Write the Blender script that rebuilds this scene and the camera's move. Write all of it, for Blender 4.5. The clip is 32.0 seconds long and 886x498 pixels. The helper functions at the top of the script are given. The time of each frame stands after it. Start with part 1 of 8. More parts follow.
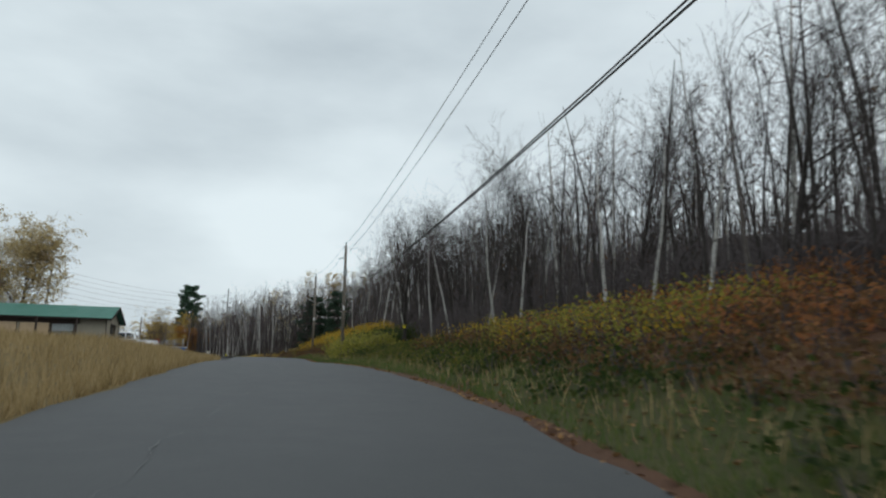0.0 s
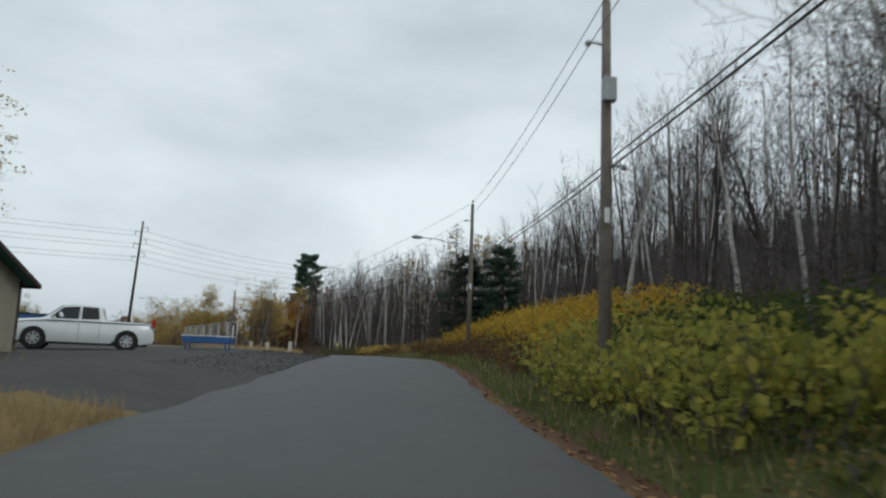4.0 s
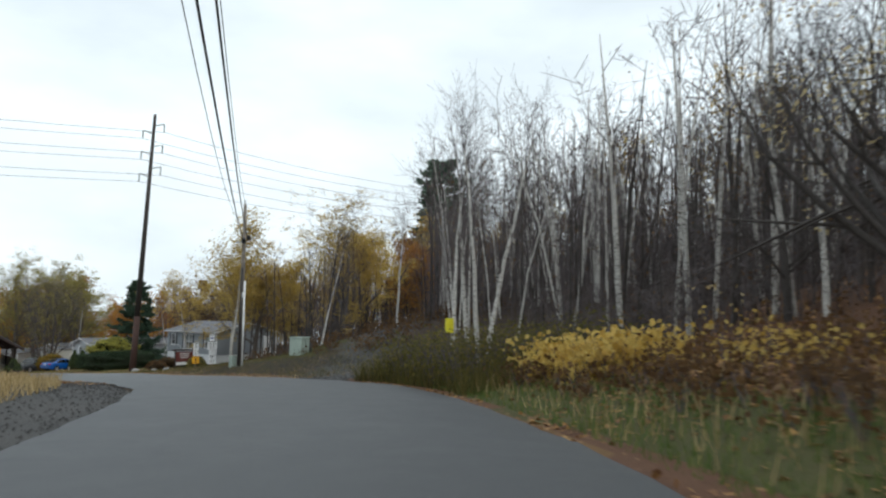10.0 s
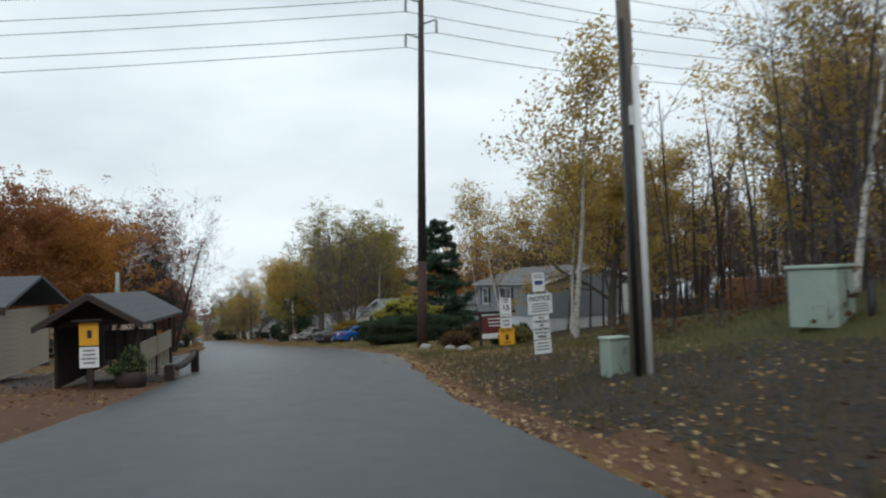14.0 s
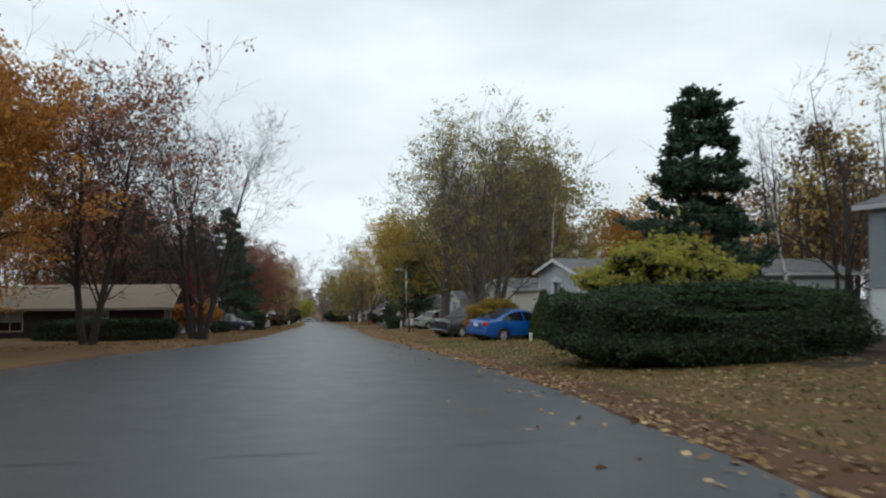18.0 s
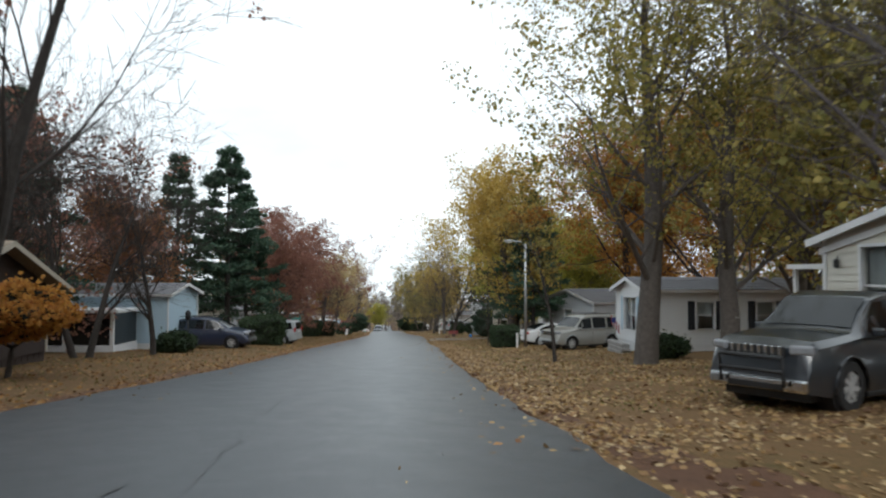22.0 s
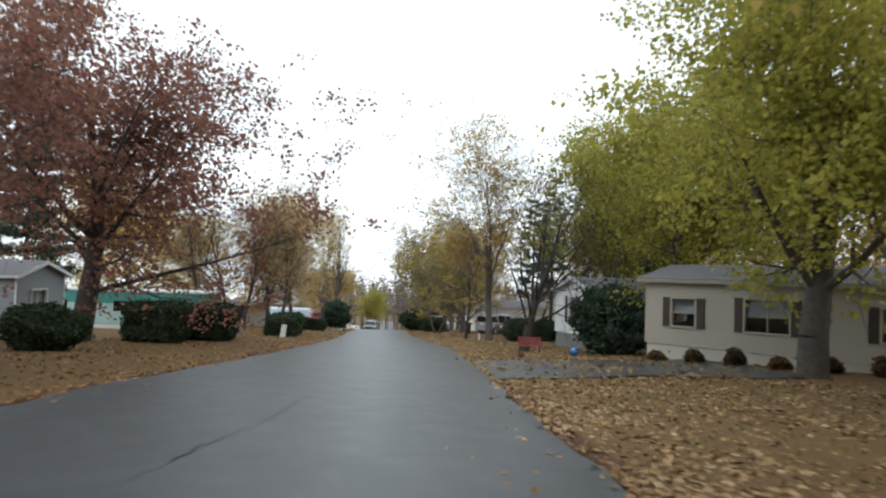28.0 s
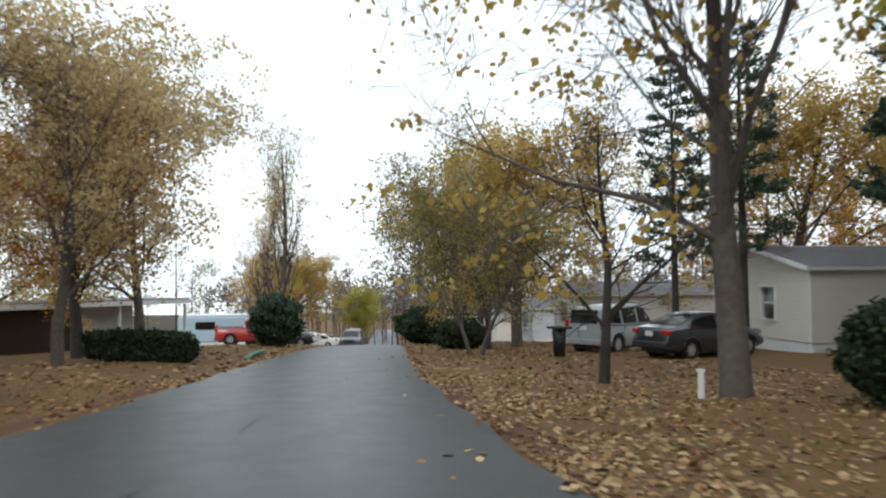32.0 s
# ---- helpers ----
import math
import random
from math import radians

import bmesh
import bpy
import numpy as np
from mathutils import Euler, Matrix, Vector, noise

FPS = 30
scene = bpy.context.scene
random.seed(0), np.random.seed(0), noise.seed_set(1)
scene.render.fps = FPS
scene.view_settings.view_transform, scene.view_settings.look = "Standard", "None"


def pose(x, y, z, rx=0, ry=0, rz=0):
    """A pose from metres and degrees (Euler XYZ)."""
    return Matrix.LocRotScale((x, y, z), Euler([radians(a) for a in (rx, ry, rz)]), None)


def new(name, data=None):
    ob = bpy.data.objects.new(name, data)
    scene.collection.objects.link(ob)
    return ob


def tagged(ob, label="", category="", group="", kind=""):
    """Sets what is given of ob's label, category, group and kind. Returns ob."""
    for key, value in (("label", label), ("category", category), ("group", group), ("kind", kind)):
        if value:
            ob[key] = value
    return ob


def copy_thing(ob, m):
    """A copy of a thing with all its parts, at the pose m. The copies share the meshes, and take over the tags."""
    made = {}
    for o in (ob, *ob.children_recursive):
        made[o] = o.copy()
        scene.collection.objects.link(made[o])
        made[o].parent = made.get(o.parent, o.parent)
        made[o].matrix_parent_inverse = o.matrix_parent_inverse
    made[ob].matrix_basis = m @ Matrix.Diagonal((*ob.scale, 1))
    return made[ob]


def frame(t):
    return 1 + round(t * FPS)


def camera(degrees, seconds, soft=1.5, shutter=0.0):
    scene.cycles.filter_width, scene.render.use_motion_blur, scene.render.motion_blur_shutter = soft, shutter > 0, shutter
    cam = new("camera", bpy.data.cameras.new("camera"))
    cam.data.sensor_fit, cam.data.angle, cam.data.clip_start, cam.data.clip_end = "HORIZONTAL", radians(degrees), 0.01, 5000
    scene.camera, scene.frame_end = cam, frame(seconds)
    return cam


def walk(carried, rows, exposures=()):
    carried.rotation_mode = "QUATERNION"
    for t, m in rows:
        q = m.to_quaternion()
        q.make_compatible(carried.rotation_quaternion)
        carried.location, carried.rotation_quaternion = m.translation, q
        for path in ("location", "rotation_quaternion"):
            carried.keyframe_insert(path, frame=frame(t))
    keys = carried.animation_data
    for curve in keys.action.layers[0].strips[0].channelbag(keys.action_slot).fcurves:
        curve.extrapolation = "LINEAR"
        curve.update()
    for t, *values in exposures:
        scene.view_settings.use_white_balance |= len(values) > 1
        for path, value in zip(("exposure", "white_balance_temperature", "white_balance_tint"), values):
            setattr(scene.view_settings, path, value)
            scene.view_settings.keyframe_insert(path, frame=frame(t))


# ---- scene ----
# A drive along a wooded lane, round a bend and into a park of mobile homes.
cam = camera(62.8, 32.0, soft=2.2, shutter=0.3)
# seconds, place, yaw, pitch, roll
ROWS = [
    (0.0, 2.11, 4.87, -2.98, 3.01, 10.41, -1.04),
    (0.5, 1.25, 9.51, -2.62, 4.87, 10.67, -0.75),
    (1.0, 0.34, 14.13, -2.27, 7.21, 10.42, -0.90),
    (1.5, -0.70, 18.75, -1.95, 9.32, 9.88, -1.11),
    (2.0, -1.91, 23.41, -1.66, 11.26, 9.49, -1.05),
    (2.5, -3.23, 28.09, -1.40, 12.85, 9.27, -1.07),
    (3.0, -4.64, 32.79, -1.15, 13.71, 9.09, -1.99),
    (3.5, -6.06, 37.51, -0.92, 13.89, 8.91, -2.58),
    (5.5, -12.31, 57.83, -0.38, 13.53, 8.52, -0.95),
    (6.0, -13.72, 62.54, -0.16, 13.49, 8.78, -0.85),
    (6.5, -15.10, 67.15, 0.07, 13.78, 8.80, -0.77),
    (7.0, -16.50, 71.68, 0.26, 14.06, 8.37, -0.44),
    (7.5, -17.94, 76.10, 0.41, 15.24, 7.58, -0.27),
    (8.0, -19.47, 80.38, 0.51, 16.81, 7.12, -0.02),
    (8.5, -21.13, 84.49, 0.58, 18.86, 6.81, -0.52),
    (9.0, -22.92, 88.41, 0.62, 21.33, 6.51, -0.17),
    (9.5, -24.88, 92.12, 0.63, 24.65, 5.91, -0.56),
    (10.0, -27.04, 95.61, 0.62, 27.91, 5.43, -0.73),
    (10.5, -29.42, 98.91, 0.57, 31.05, 5.09, -0.99),
    (11.0, -31.92, 102.03, 0.50, 33.87, 4.81, -0.82),
    (11.5, -34.49, 104.96, 0.39, 36.45, 4.50, -0.31),
    (12.0, -37.03, 107.71, 0.26, 39.28, 4.15, 0.17),
    (12.5, -39.69, 110.27, 0.10, 42.42, 3.40, 0.67),
    (13.0, -42.55, 112.72, -0.10, 45.80, 3.00, 1.43),
    (13.5, -45.64, 115.08, -0.34, 49.38, 2.61, 1.71),
    (14.0, -49.04, 117.33, -0.61, 52.96, 2.29, 2.19),
    (14.5, -52.72, 119.49, -0.88, 55.79, 2.08, 1.50),
    (15.0, -56.51, 121.54, -1.17, 57.64, 2.23, 0.61),
    (15.5, -60.28, 123.53, -1.46, 58.87, 2.28, 0.10),
    (17.5, -75.57, 131.64, -2.54, 62.01, 1.34, 0.92),
    (18.0, -79.76, 133.49, -2.90, 62.95, 1.58, 0.10),
    (18.5, -83.97, 135.28, -3.23, 63.69, 2.09, -0.39),
    (19.0, -88.13, 136.98, -3.52, 64.84, 2.76, -0.22),
    (19.5, -92.20, 138.54, -3.77, 66.03, 2.88, -0.28),
    (20.0, -96.08, 139.96, -4.01, 67.19, 2.51, -0.51),
    (20.5, -99.81, 141.28, -4.26, 68.17, 2.32, -0.55),
    (21.0, -103.50, 142.52, -4.53, 68.62, 2.26, -0.49),
    (21.5, -107.22, 143.75, -4.79, 68.89, 2.28, -0.04),
    (22.0, -110.96, 144.97, -5.07, 69.20, 2.27, -0.14),
    (22.5, -114.74, 146.16, -5.35, 69.41, 2.27, -0.85),
    (23.0, -118.48, 147.34, -5.63, 69.52, 2.15, -1.25),
    (23.5, -122.20, 148.50, -5.91, 69.27, 2.07, -1.32),
    (24.0, -125.99, 149.70, -6.20, 68.90, 2.11, -1.42),
    (24.5, -129.79, 150.95, -6.46, 68.76, 2.29, -1.55),
    (25.0, -133.63, 152.22, -6.73, 68.65, 2.50, -1.00),
    (25.5, -137.50, 153.52, -6.99, 68.87, 2.46, -0.71),
    (27.5, -154.10, 159.03, -8.09, 70.03, 2.15, -1.44),
    (28.0, -158.61, 160.39, -8.42, 69.81, 2.09, -1.85),
    (28.5, -163.13, 161.78, -8.76, 69.74, 2.15, -2.04),
    (29.0, -167.63, 163.24, -9.10, 69.78, 2.17, -1.88),
    (29.5, -172.15, 164.73, -9.43, 69.80, 2.29, -1.01),
    (30.0, -176.74, 166.22, -9.74, 69.53, 2.46, -0.78),
    (30.5, -181.26, 167.70, -10.02, 69.52, 2.58, -1.59),
    (31.0, -185.65, 169.10, -10.29, 69.56, 2.64, -1.04),
    (31.5, -189.93, 170.47, -10.54, 69.73, 2.62, -0.03),
    (32.0, -194.08, 171.88, -10.79, 70.12, 2.52, 0.43),
]

EXPOSURES = [(t, e, 6250 + 3 * t, 6 + 0.1 * t) for t, e in (
    (0.0, -0.39), (6.0, -0.38), (7.5, -0.18), (9.0, 0.12), (10.5, 0.13), (12.0, 0.0), (14.0, -0.11), (15.5, -0.12), (18.0, -0.09), (19.0, 0.02),
    (20.0, 0.23), (21.0, 0.42), (22.0, 0.38), (23.0, 0.20), (24.0, 0.22), (25.0, 0.34), (28.0, 0.57), (29.0, 0.45), (32.0, 0.48))]
walk(cam, [(t, pose(x, y, z, 90 + pitch, roll, yaw)) for t, x, y, z, yaw, pitch, roll in ROWS], EXPOSURES)

# ---- sky and light ----
world = bpy.data.worlds.new("overcast_sky")
scene.world = world
world.use_nodes = True
wt = world.node_tree
for n in list(wt.nodes):
    wt.nodes.remove(n)
w_out = wt.nodes.new("ShaderNodeOutputWorld")
w_bg = wt.nodes.new("ShaderNodeBackground")
w_sky = wt.nodes.new("ShaderNodeTexSky")
w_sky.sky_type = "NISHITA"
w_sky.sun_disc = False
w_sky.sun_elevation = radians(38)
w_sky.sun_rotation = radians(60)
w_sky.dust_density = 6.0
w_co = wt.nodes.new("ShaderNodeTexCoord")
w_map = wt.nodes.new("ShaderNodeMapping")
w_map.inputs["Scale"].default_value = (1.0, 1.0, 2.6)
w_n = wt.nodes.new("ShaderNodeTexNoise")
w_n.inputs["Scale"].default_value = 1.9
w_n.inputs["Detail"].default_value = 6.0
w_n.inputs["Roughness"].default_value = 0.5
w_r = wt.nodes.new("ShaderNodeValToRGB")
w_r.color_ramp.elements[0].position = 0.30
w_r.color_ramp.elements[0].color = (7.0, 7.7, 8.2, 1)
w_r.color_ramp.elements[1].position = 0.68
w_r.color_ramp.elements[1].color = (11.4, 12.2, 12.5, 1)
w_mix = wt.nodes.new("ShaderNodeMix")
w_mix.data_type = "RGBA"
w_mix.inputs[0].default_value = 0.9
wt.links.new(w_co.outputs["Generated"], w_map.inputs["Vector"])
wt.links.new(w_map.outputs[0], w_n.inputs["Vector"])
wt.links.new(w_n.outputs[0], w_r.inputs[0])
wt.links.new(w_sky.outputs[0], w_mix.inputs[6])
wt.links.new(w_r.outputs[0], w_mix.inputs[7])
wt.links.new(w_mix.outputs[2], w_bg.inputs["Color"])
w_bg.inputs["Strength"].default_value = 0.1
wt.links.new(w_bg.outputs[0], w_out.inputs["Surface"])
sun = bpy.data.lights.new("sun", "SUN")
sun.energy = 0.7
sun.angle = radians(25)
sun.color = (1.0, 0.97, 0.93)
sun_ob = new("sun", sun)
sun_ob.matrix_world = pose(0, 0, 60, 48, 0, 60)

# ---- the plan: the lane's middle line, as places of the lane's surface under the driver ----
STATIONS = [
    (11.8, -50.3, -7.64),
    (9.4, -36.5, -6.80),
    (7.0, -22.7, -5.96),
    (4.5, -8.9, -5.12),
    (2.1, 4.9, -4.28),
    (-0.7, 18.6, -3.26),
    (-4.4, 32.1, -2.49),
    (-8.5, 45.5, -2.01),
    (-12.6, 58.8, -1.64),
    (-16.7, 72.2, -1.02),
    (-21.5, 85.4, -0.71),
    (-28.4, 97.5, -0.71),
    (-37.5, 108.2, -1.07),
    (-48.4, 116.9, -1.86),
    (-60.6, 123.7, -2.78),
    (-73.0, 130.3, -3.66),
    (-85.8, 136.0, -4.65),
    (-98.9, 140.9, -5.50),
    (-112.1, 145.3, -6.45),
    (-125.5, 149.5, -7.46),
    (-138.8, 153.9, -8.37),
    (-152.1, 158.4, -9.25),
    (-165.4, 162.5, -10.24),
    (-178.7, 166.9, -11.16),
    (-192.1, 171.2, -11.97),
    (-205.5, 175.1, -12.77),
    (-219.0, 178.9, -13.55),
    (-232.4, 182.8, -14.39),
    (-270.9, 193.8, -17.79),
    (-309.3, 204.8, -20.99),
    (-347.8, 215.8, -22.99),
    (-386.2, 226.9, -23.79),
]


# s runs along the lane, d to its right
ST = np.array(STATIONS)
ST_S = np.array([-56.0 + 14.0 * k for k in range(28)] + [322.0 + 14 * 0 + 40.0 * (k + 1) for k in range(4)])


def spline(s, col):
    s = np.atleast_1d(np.asarray(s, float))
    i = np.clip(np.searchsorted(ST_S, s) - 1, 0, len(ST_S) - 2)
    a, b = ST_S[i], ST_S[i + 1]
    u = (s - a) / (b - a)
    p = ST[:, col]
    m = np.gradient(p, ST_S)
    h = b - a
    u2, u3 = u * u, u * u * u
    inside = (2 * u3 - 3 * u2 + 1) * p[i] + (u3 - 2 * u2 + u) * h * m[i] + (3 * u2 - 2 * u3) * p[i + 1] + (u3 - u2) * h * m[i + 1]
    lo, hi = ST_S[0], ST_S[-1]
    return np.where(s < lo, p[0] + (s - lo) * m[0], np.where(s > hi, p[-1] + (s - hi) * m[-1], inside))


def centre(s):
    return spline(s, 0), spline(s, 1), spline(s, 2)


def normal(s):
    e = 1.5
    dx, dy = spline(s + e, 0) - spline(s - e, 0), spline(s + e, 1) - spline(s - e, 1)
    L = np.hypot(dx, dy)
    return dy / L, -dx / L


def smooth(x, a, b):
    u = np.clip((np.asarray(x, float) - a) / (b - a), 0, 1)
    return u * u * (3 - 2 * u)


def edge_right(s):
    return np.interp(s, [-60, 10, 30, 45, 75, 95, 106, 114, 118, 128, 140, 150, 162, 175, 190, 215, 230, 262, 280, 290, 300, 330, 700],
                     [2.7, 2.7, 2.3, 2.2, 2.0, 2.6, 3.0, 3.4, 3.2, 2.2, 2.0, 2.3, 3.3, 3.1, 2.3, 2.0, 1.8, 2.0, 2.0, 1.3, 0.7, 0.6, 0.6])


def edge_left(s):
    return np.interp(s, [-60, 12, 40, 60, 75, 95, 115, 130, 146, 158, 172, 190, 205, 220, 262, 290, 310, 700],
                     [-4.1, -4.1, -4.2, -4.1, -3.9, -3.4, -3.3, -4.6, -4.8, -6.0, -9.5, -9.0, -6.6, -5.8, -5.9, -4.6, -4.6, -4.8])


def wob(x, y, k=0.05, seed=0.0):
    x, y = np.asarray(x, float) * k + seed, np.asarray(y, float) * k + seed * 1.7
    return (np.sin(x * 1.3 + 1.7 * np.sin(y * 0.9)) + np.sin(y * 1.9 + 1.3 * np.sin(x * 1.1 + 2)) + 0.6 * np.sin(2.7 * x + 3.1 * y)) / 2.6


def rise(s, d):
    """The ground's height over the lane's surface."""
    s, d = np.asarray(s, float), np.asarray(d, float)
    r = d - edge_right(s)
    l = edge_left(s) - d
    # right: the wooded bank, then the gravel track's mouth, a mound, and lawns
    near = np.interp(s, [-60, 0, 25, 42, 58, 66, 84, 96, 108, 116, 124, 131, 142, 150, 160, 282, 292, 700],
                     [0.42, 0.40, 0.34, 0.24, 0.34, 0.52, 0.46, 0.34, 0.24, 0.07, 0.05, 0.22, 0.22, 0.10, 0.035, 0.015, 0.015, 0.015])
    top = np.interp(s, [-60, 0, 25, 42, 58, 66, 84, 96, 108, 116, 124, 131, 142, 150, 160, 200, 700],
                    [3.4, 3.4, 2.6, 1.7, 2.4, 2.9, 2.7, 1.9, 1.3, 0.5, 0.5, 1.2, 1.0, 0.45, 0.7, 0.9, 0.9])
    a = near * np.clip(r - 0.5, 0, None)
    right = top * np.tanh(a / top)
    slope = np.interp(s, [-60, 0, 20, 50, 72, 90, 110, 122, 138, 150, 160, 172, 200, 700], [0.34, 0.30, 0.14, 0.13, 0.28, 0.34, 0.32, 0.28, 0.24, 0.14, 0.06, 0.03, 0.0, 0.0])
    right = right + slope * np.clip(r - 6, 0, None) * (1 - 0.35 * smooth(r, 30, 160))
    # left: rough grass, a gravel yard, the berm inside the bend, lawns
    up = np.interp(s, [-60, 0, 40, 56, 66, 92, 100, 116, 126, 140, 160, 190, 205, 700], [0.9, 0.8, 0.6, 0.4, 0.12, 0.1, 0.3, 0.3, 0.1, 0.05, 0.0, 0.0, 0.15, 0.15])
    left = up * smooth(l, 0.2, 3.5)
    z = np.where(r > 0, right, np.where(l > 0, left, -0.10))
    z = z + np.where((r > 1) | (l > 1), 0.10 * wob(s, d, 0.25) * smooth(np.maximum(r, l), 1, 4), 0)
    # the soil lies a little below the lane's edge
    return z - 0.03


DS = [-400, -300, -230, -170, -125, -92, -70, -54, -44, -36, -30, -25, -21, -18, -15.5, -13.5, -12, -10.8, -9.8, -8.9, -8.1, -7.4, -6.8, -6.2, -5.7, -5.2, -4.8, -4.4, -4.0, -3.6, -3.2,
      -1.5, 0.0, 0.5, 1.0, 1.5, 1.9, 2.3, 2.7, 3.1, 3.5, 3.9, 4.4, 4.9, 5.5, 6.1, 6.8, 7.5, 8.3, 9.2, 10.2, 11.3, 12.6, 14, 16, 18.5, 21.5, 25, 29, 34, 40, 48, 58, 72, 92, 125, 170, 230, 300, 400]
GS = np.concatenate([np.arange(-180, -12, 8.0), np.arange(-12, 330, 1.2), np.arange(330, 480, 6.0), np.arange(480, 700, 25.0)])
GD = np.array(DS, float)


def spread(s, d):
    """The place of (s, d); far out the cross lines fan evenly, so that they never meet."""
    cx, cy, cz = centre(s)
    nx, ny = normal(s)
    head = np.radians(np.interp(s, [-60, 300], [8, 76]))
    fx, fy = np.cos(head), np.sin(head)
    near = np.clip(d, -15, 15)
    far = d - near
    return cx + nx * near + fx * far, cy + ny * near + fy * far, cz


gs, gd = np.meshgrid(GS, GD, indexing="ij")
gx, gy, gz = spread(gs.ravel(), gd.ravel())
gz = gz + rise(gs.ravel(), gd.ravel())
GX, GY, GZ = gx, gy, gz


def ground_z(x, y):
    q = (GX - x) ** 2 + (GY - y) ** 2
    i = np.argpartition(q, 4)[:4]
    w = 1 / (q[i] + 1e-4)
    return float((GZ[i] * w).sum() / w.sum())


def at(s, d, up=0.0):
    cx, cy, _ = centre(s)
    nx, ny = normal(s)
    x, y = float(cx[0] + nx[0] * d), float(cy[0] + ny[0] * d)
    return Vector((x, y, ground_z(x, y) + up))


def bearing(s):
    """Degrees by which the lane's own heading is turned from +y."""
    nx, ny = normal(s)
    return math.degrees(math.atan2(ny[0], nx[0]))


def mesh_from(name, verts, faces, material=None, smooth_faces=False):
    me = bpy.data.meshes.new(name)
    me.from_pydata([tuple(v) for v in verts], [], [tuple(f) for f in faces])
    if material:
        for m in material if isinstance(material, (list, tuple)) else [material]:
            me.materials.append(m)
    if smooth_faces:
        me.polygons.foreach_set("use_smooth", [True] * len(me.polygons))
    me.update()
    return me


def quads(name, v, material, uv=False):
    """One mesh of loose quads from an array (n, 4, 3)."""
    n = len(v)
    me = bpy.data.meshes.new(name)
    me.vertices.add(4 * n)
    me.vertices.foreach_set("co", np.asarray(v, np.float32).ravel())
    me.loops.add(4 * n)
    me.loops.foreach_set("vertex_index", np.arange(4 * n, dtype=np.int32))
    me.polygons.add(n)
    me.polygons.foreach_set("loop_start", np.arange(0, 4 * n, 4, dtype=np.int32))
    me.polygons.foreach_set("loop_total", np.full(n, 4, np.int32))
    me.materials.append(material)
    me.update(calc_edges=True)
    me.validate()
    return me


def part(name, data, material, parent, label="", m=None):
    """Links a bmesh or a mesh as one object under a thing or a part."""
    if isinstance(data, bmesh.types.BMesh):
        me = bpy.data.meshes.new(name)
        data.to_mesh(me)
        data.free()
        me.materials.append(material)
    else:
        me = data
    ob = new(name, me)
    if parent:
        ob.parent = parent
    if m is not None:
        ob.matrix_basis = m
    if label:
        tagged(ob, label)
    return ob


def thing(name, m, label, category, group="", kind=""):
    ob = new(name)
    ob.empty_display_size = 0.2
    ob.matrix_basis = m
    return tagged(ob, label, category, group, kind)


def stand(s, d, turn=0.0, up=0.0, scale=1.0):
    """A pose on the ground at (s, d), turned from the lane's heading by turn degrees to the left."""
    p = at(s, d, up)
    return pose(p.x, p.y, p.z, 0, 0, bearing(s) + turn) @ Matrix.Diagonal((scale, scale, scale, 1))


def box(w, l, h, bevel=0.0, at_=(0, 0, 0), bm=None, seg=1):
    """A block w wide (x), l long (y), h high, its base's middle at at_."""
    own = bm if bm is not None else bmesh.new()
    r = bmesh.ops.create_cube(own, size=1.0, matrix=Matrix.Translation((at_[0], at_[1], at_[2] + h / 2)) @ Matrix.Diagonal((w, l, h, 1)))
    if bevel:
        es = list({e for v in r["verts"] for e in v.link_edges})
        bmesh.ops.bevel(own, geom=es, offset=bevel, segments=seg, affect="EDGES", profile=0.5)
    return own


def tube(points, radii, sides=6, bm=None, cap=True):
    """A tapered tube along points."""
    own = bm if bm is not None else bmesh.new()
    rings = []
    pts = [Vector(p) for p in points]
    for i, p in enumerate(pts):
        d = (pts[min(i + 1, len(pts) - 1)] - pts[max(i - 1, 0)]).normalized()
        a = d.orthogonal().normalized() if abs(d.z) < 0.95 else (Vector((1, 0, 0)) - d * d.x).normalized()
        b = d.cross(a)
        rings.append([own.verts.new(p + (a * math.cos(2 * math.pi * k / sides) + b * math.sin(2 * math.pi * k / sides)) * radii[i]) for k in range(sides)])
    for r0, r1 in zip(rings, rings[1:]):
        for k in range(sides):
            f = own.faces.new((r0[k], r0[(k + 1) % sides], r1[(k + 1) % sides], r1[k]))
            f.smooth = True
    if cap:
        own.faces.new(list(reversed(rings[0])))
        own.faces.new(rings[-1])
    return own

# ---- materials ----
def node_mat(name):
    m = bpy.data.materials.new(name)
    m.use_nodes = True
    nt = m.node_tree
    b = nt.nodes["Principled BSDF"]
    return m, nt, b


def coords(nt, scale=1.0):
    tc = nt.nodes.new("ShaderNodeTexCoord")
    mp = nt.nodes.new("ShaderNodeMapping")
    mp.inputs["Scale"].default_value = (scale,) * 3 if not isinstance(scale, tuple) else scale
    nt.links.new(tc.outputs["Object"], mp.inputs["Vector"])
    return mp.outputs[0]


def noise_node(nt, vec, scale, detail=4.0, rough=0.55):
    n = nt.nodes.new("ShaderNodeTexNoise")
    n.inputs["Scale"].default_value = scale
    n.inputs["Detail"].default_value = detail
    n.inputs["Roughness"].default_value = rough
    nt.links.new(vec, n.inputs["Vector"])
    return n.outputs[0]


def ramp(nt, fac, stops):
    r = nt.nodes.new("ShaderNodeValToRGB")
    while len(r.color_ramp.elements) < len(stops):
        r.color_ramp.elements.new(0.5)
    for e, (p, c) in zip(r.color_ramp.elements, stops):
        e.position = p
        e.color = (*c, 1)
    nt.links.new(fac, r.inputs[0])
    return r.outputs[0]


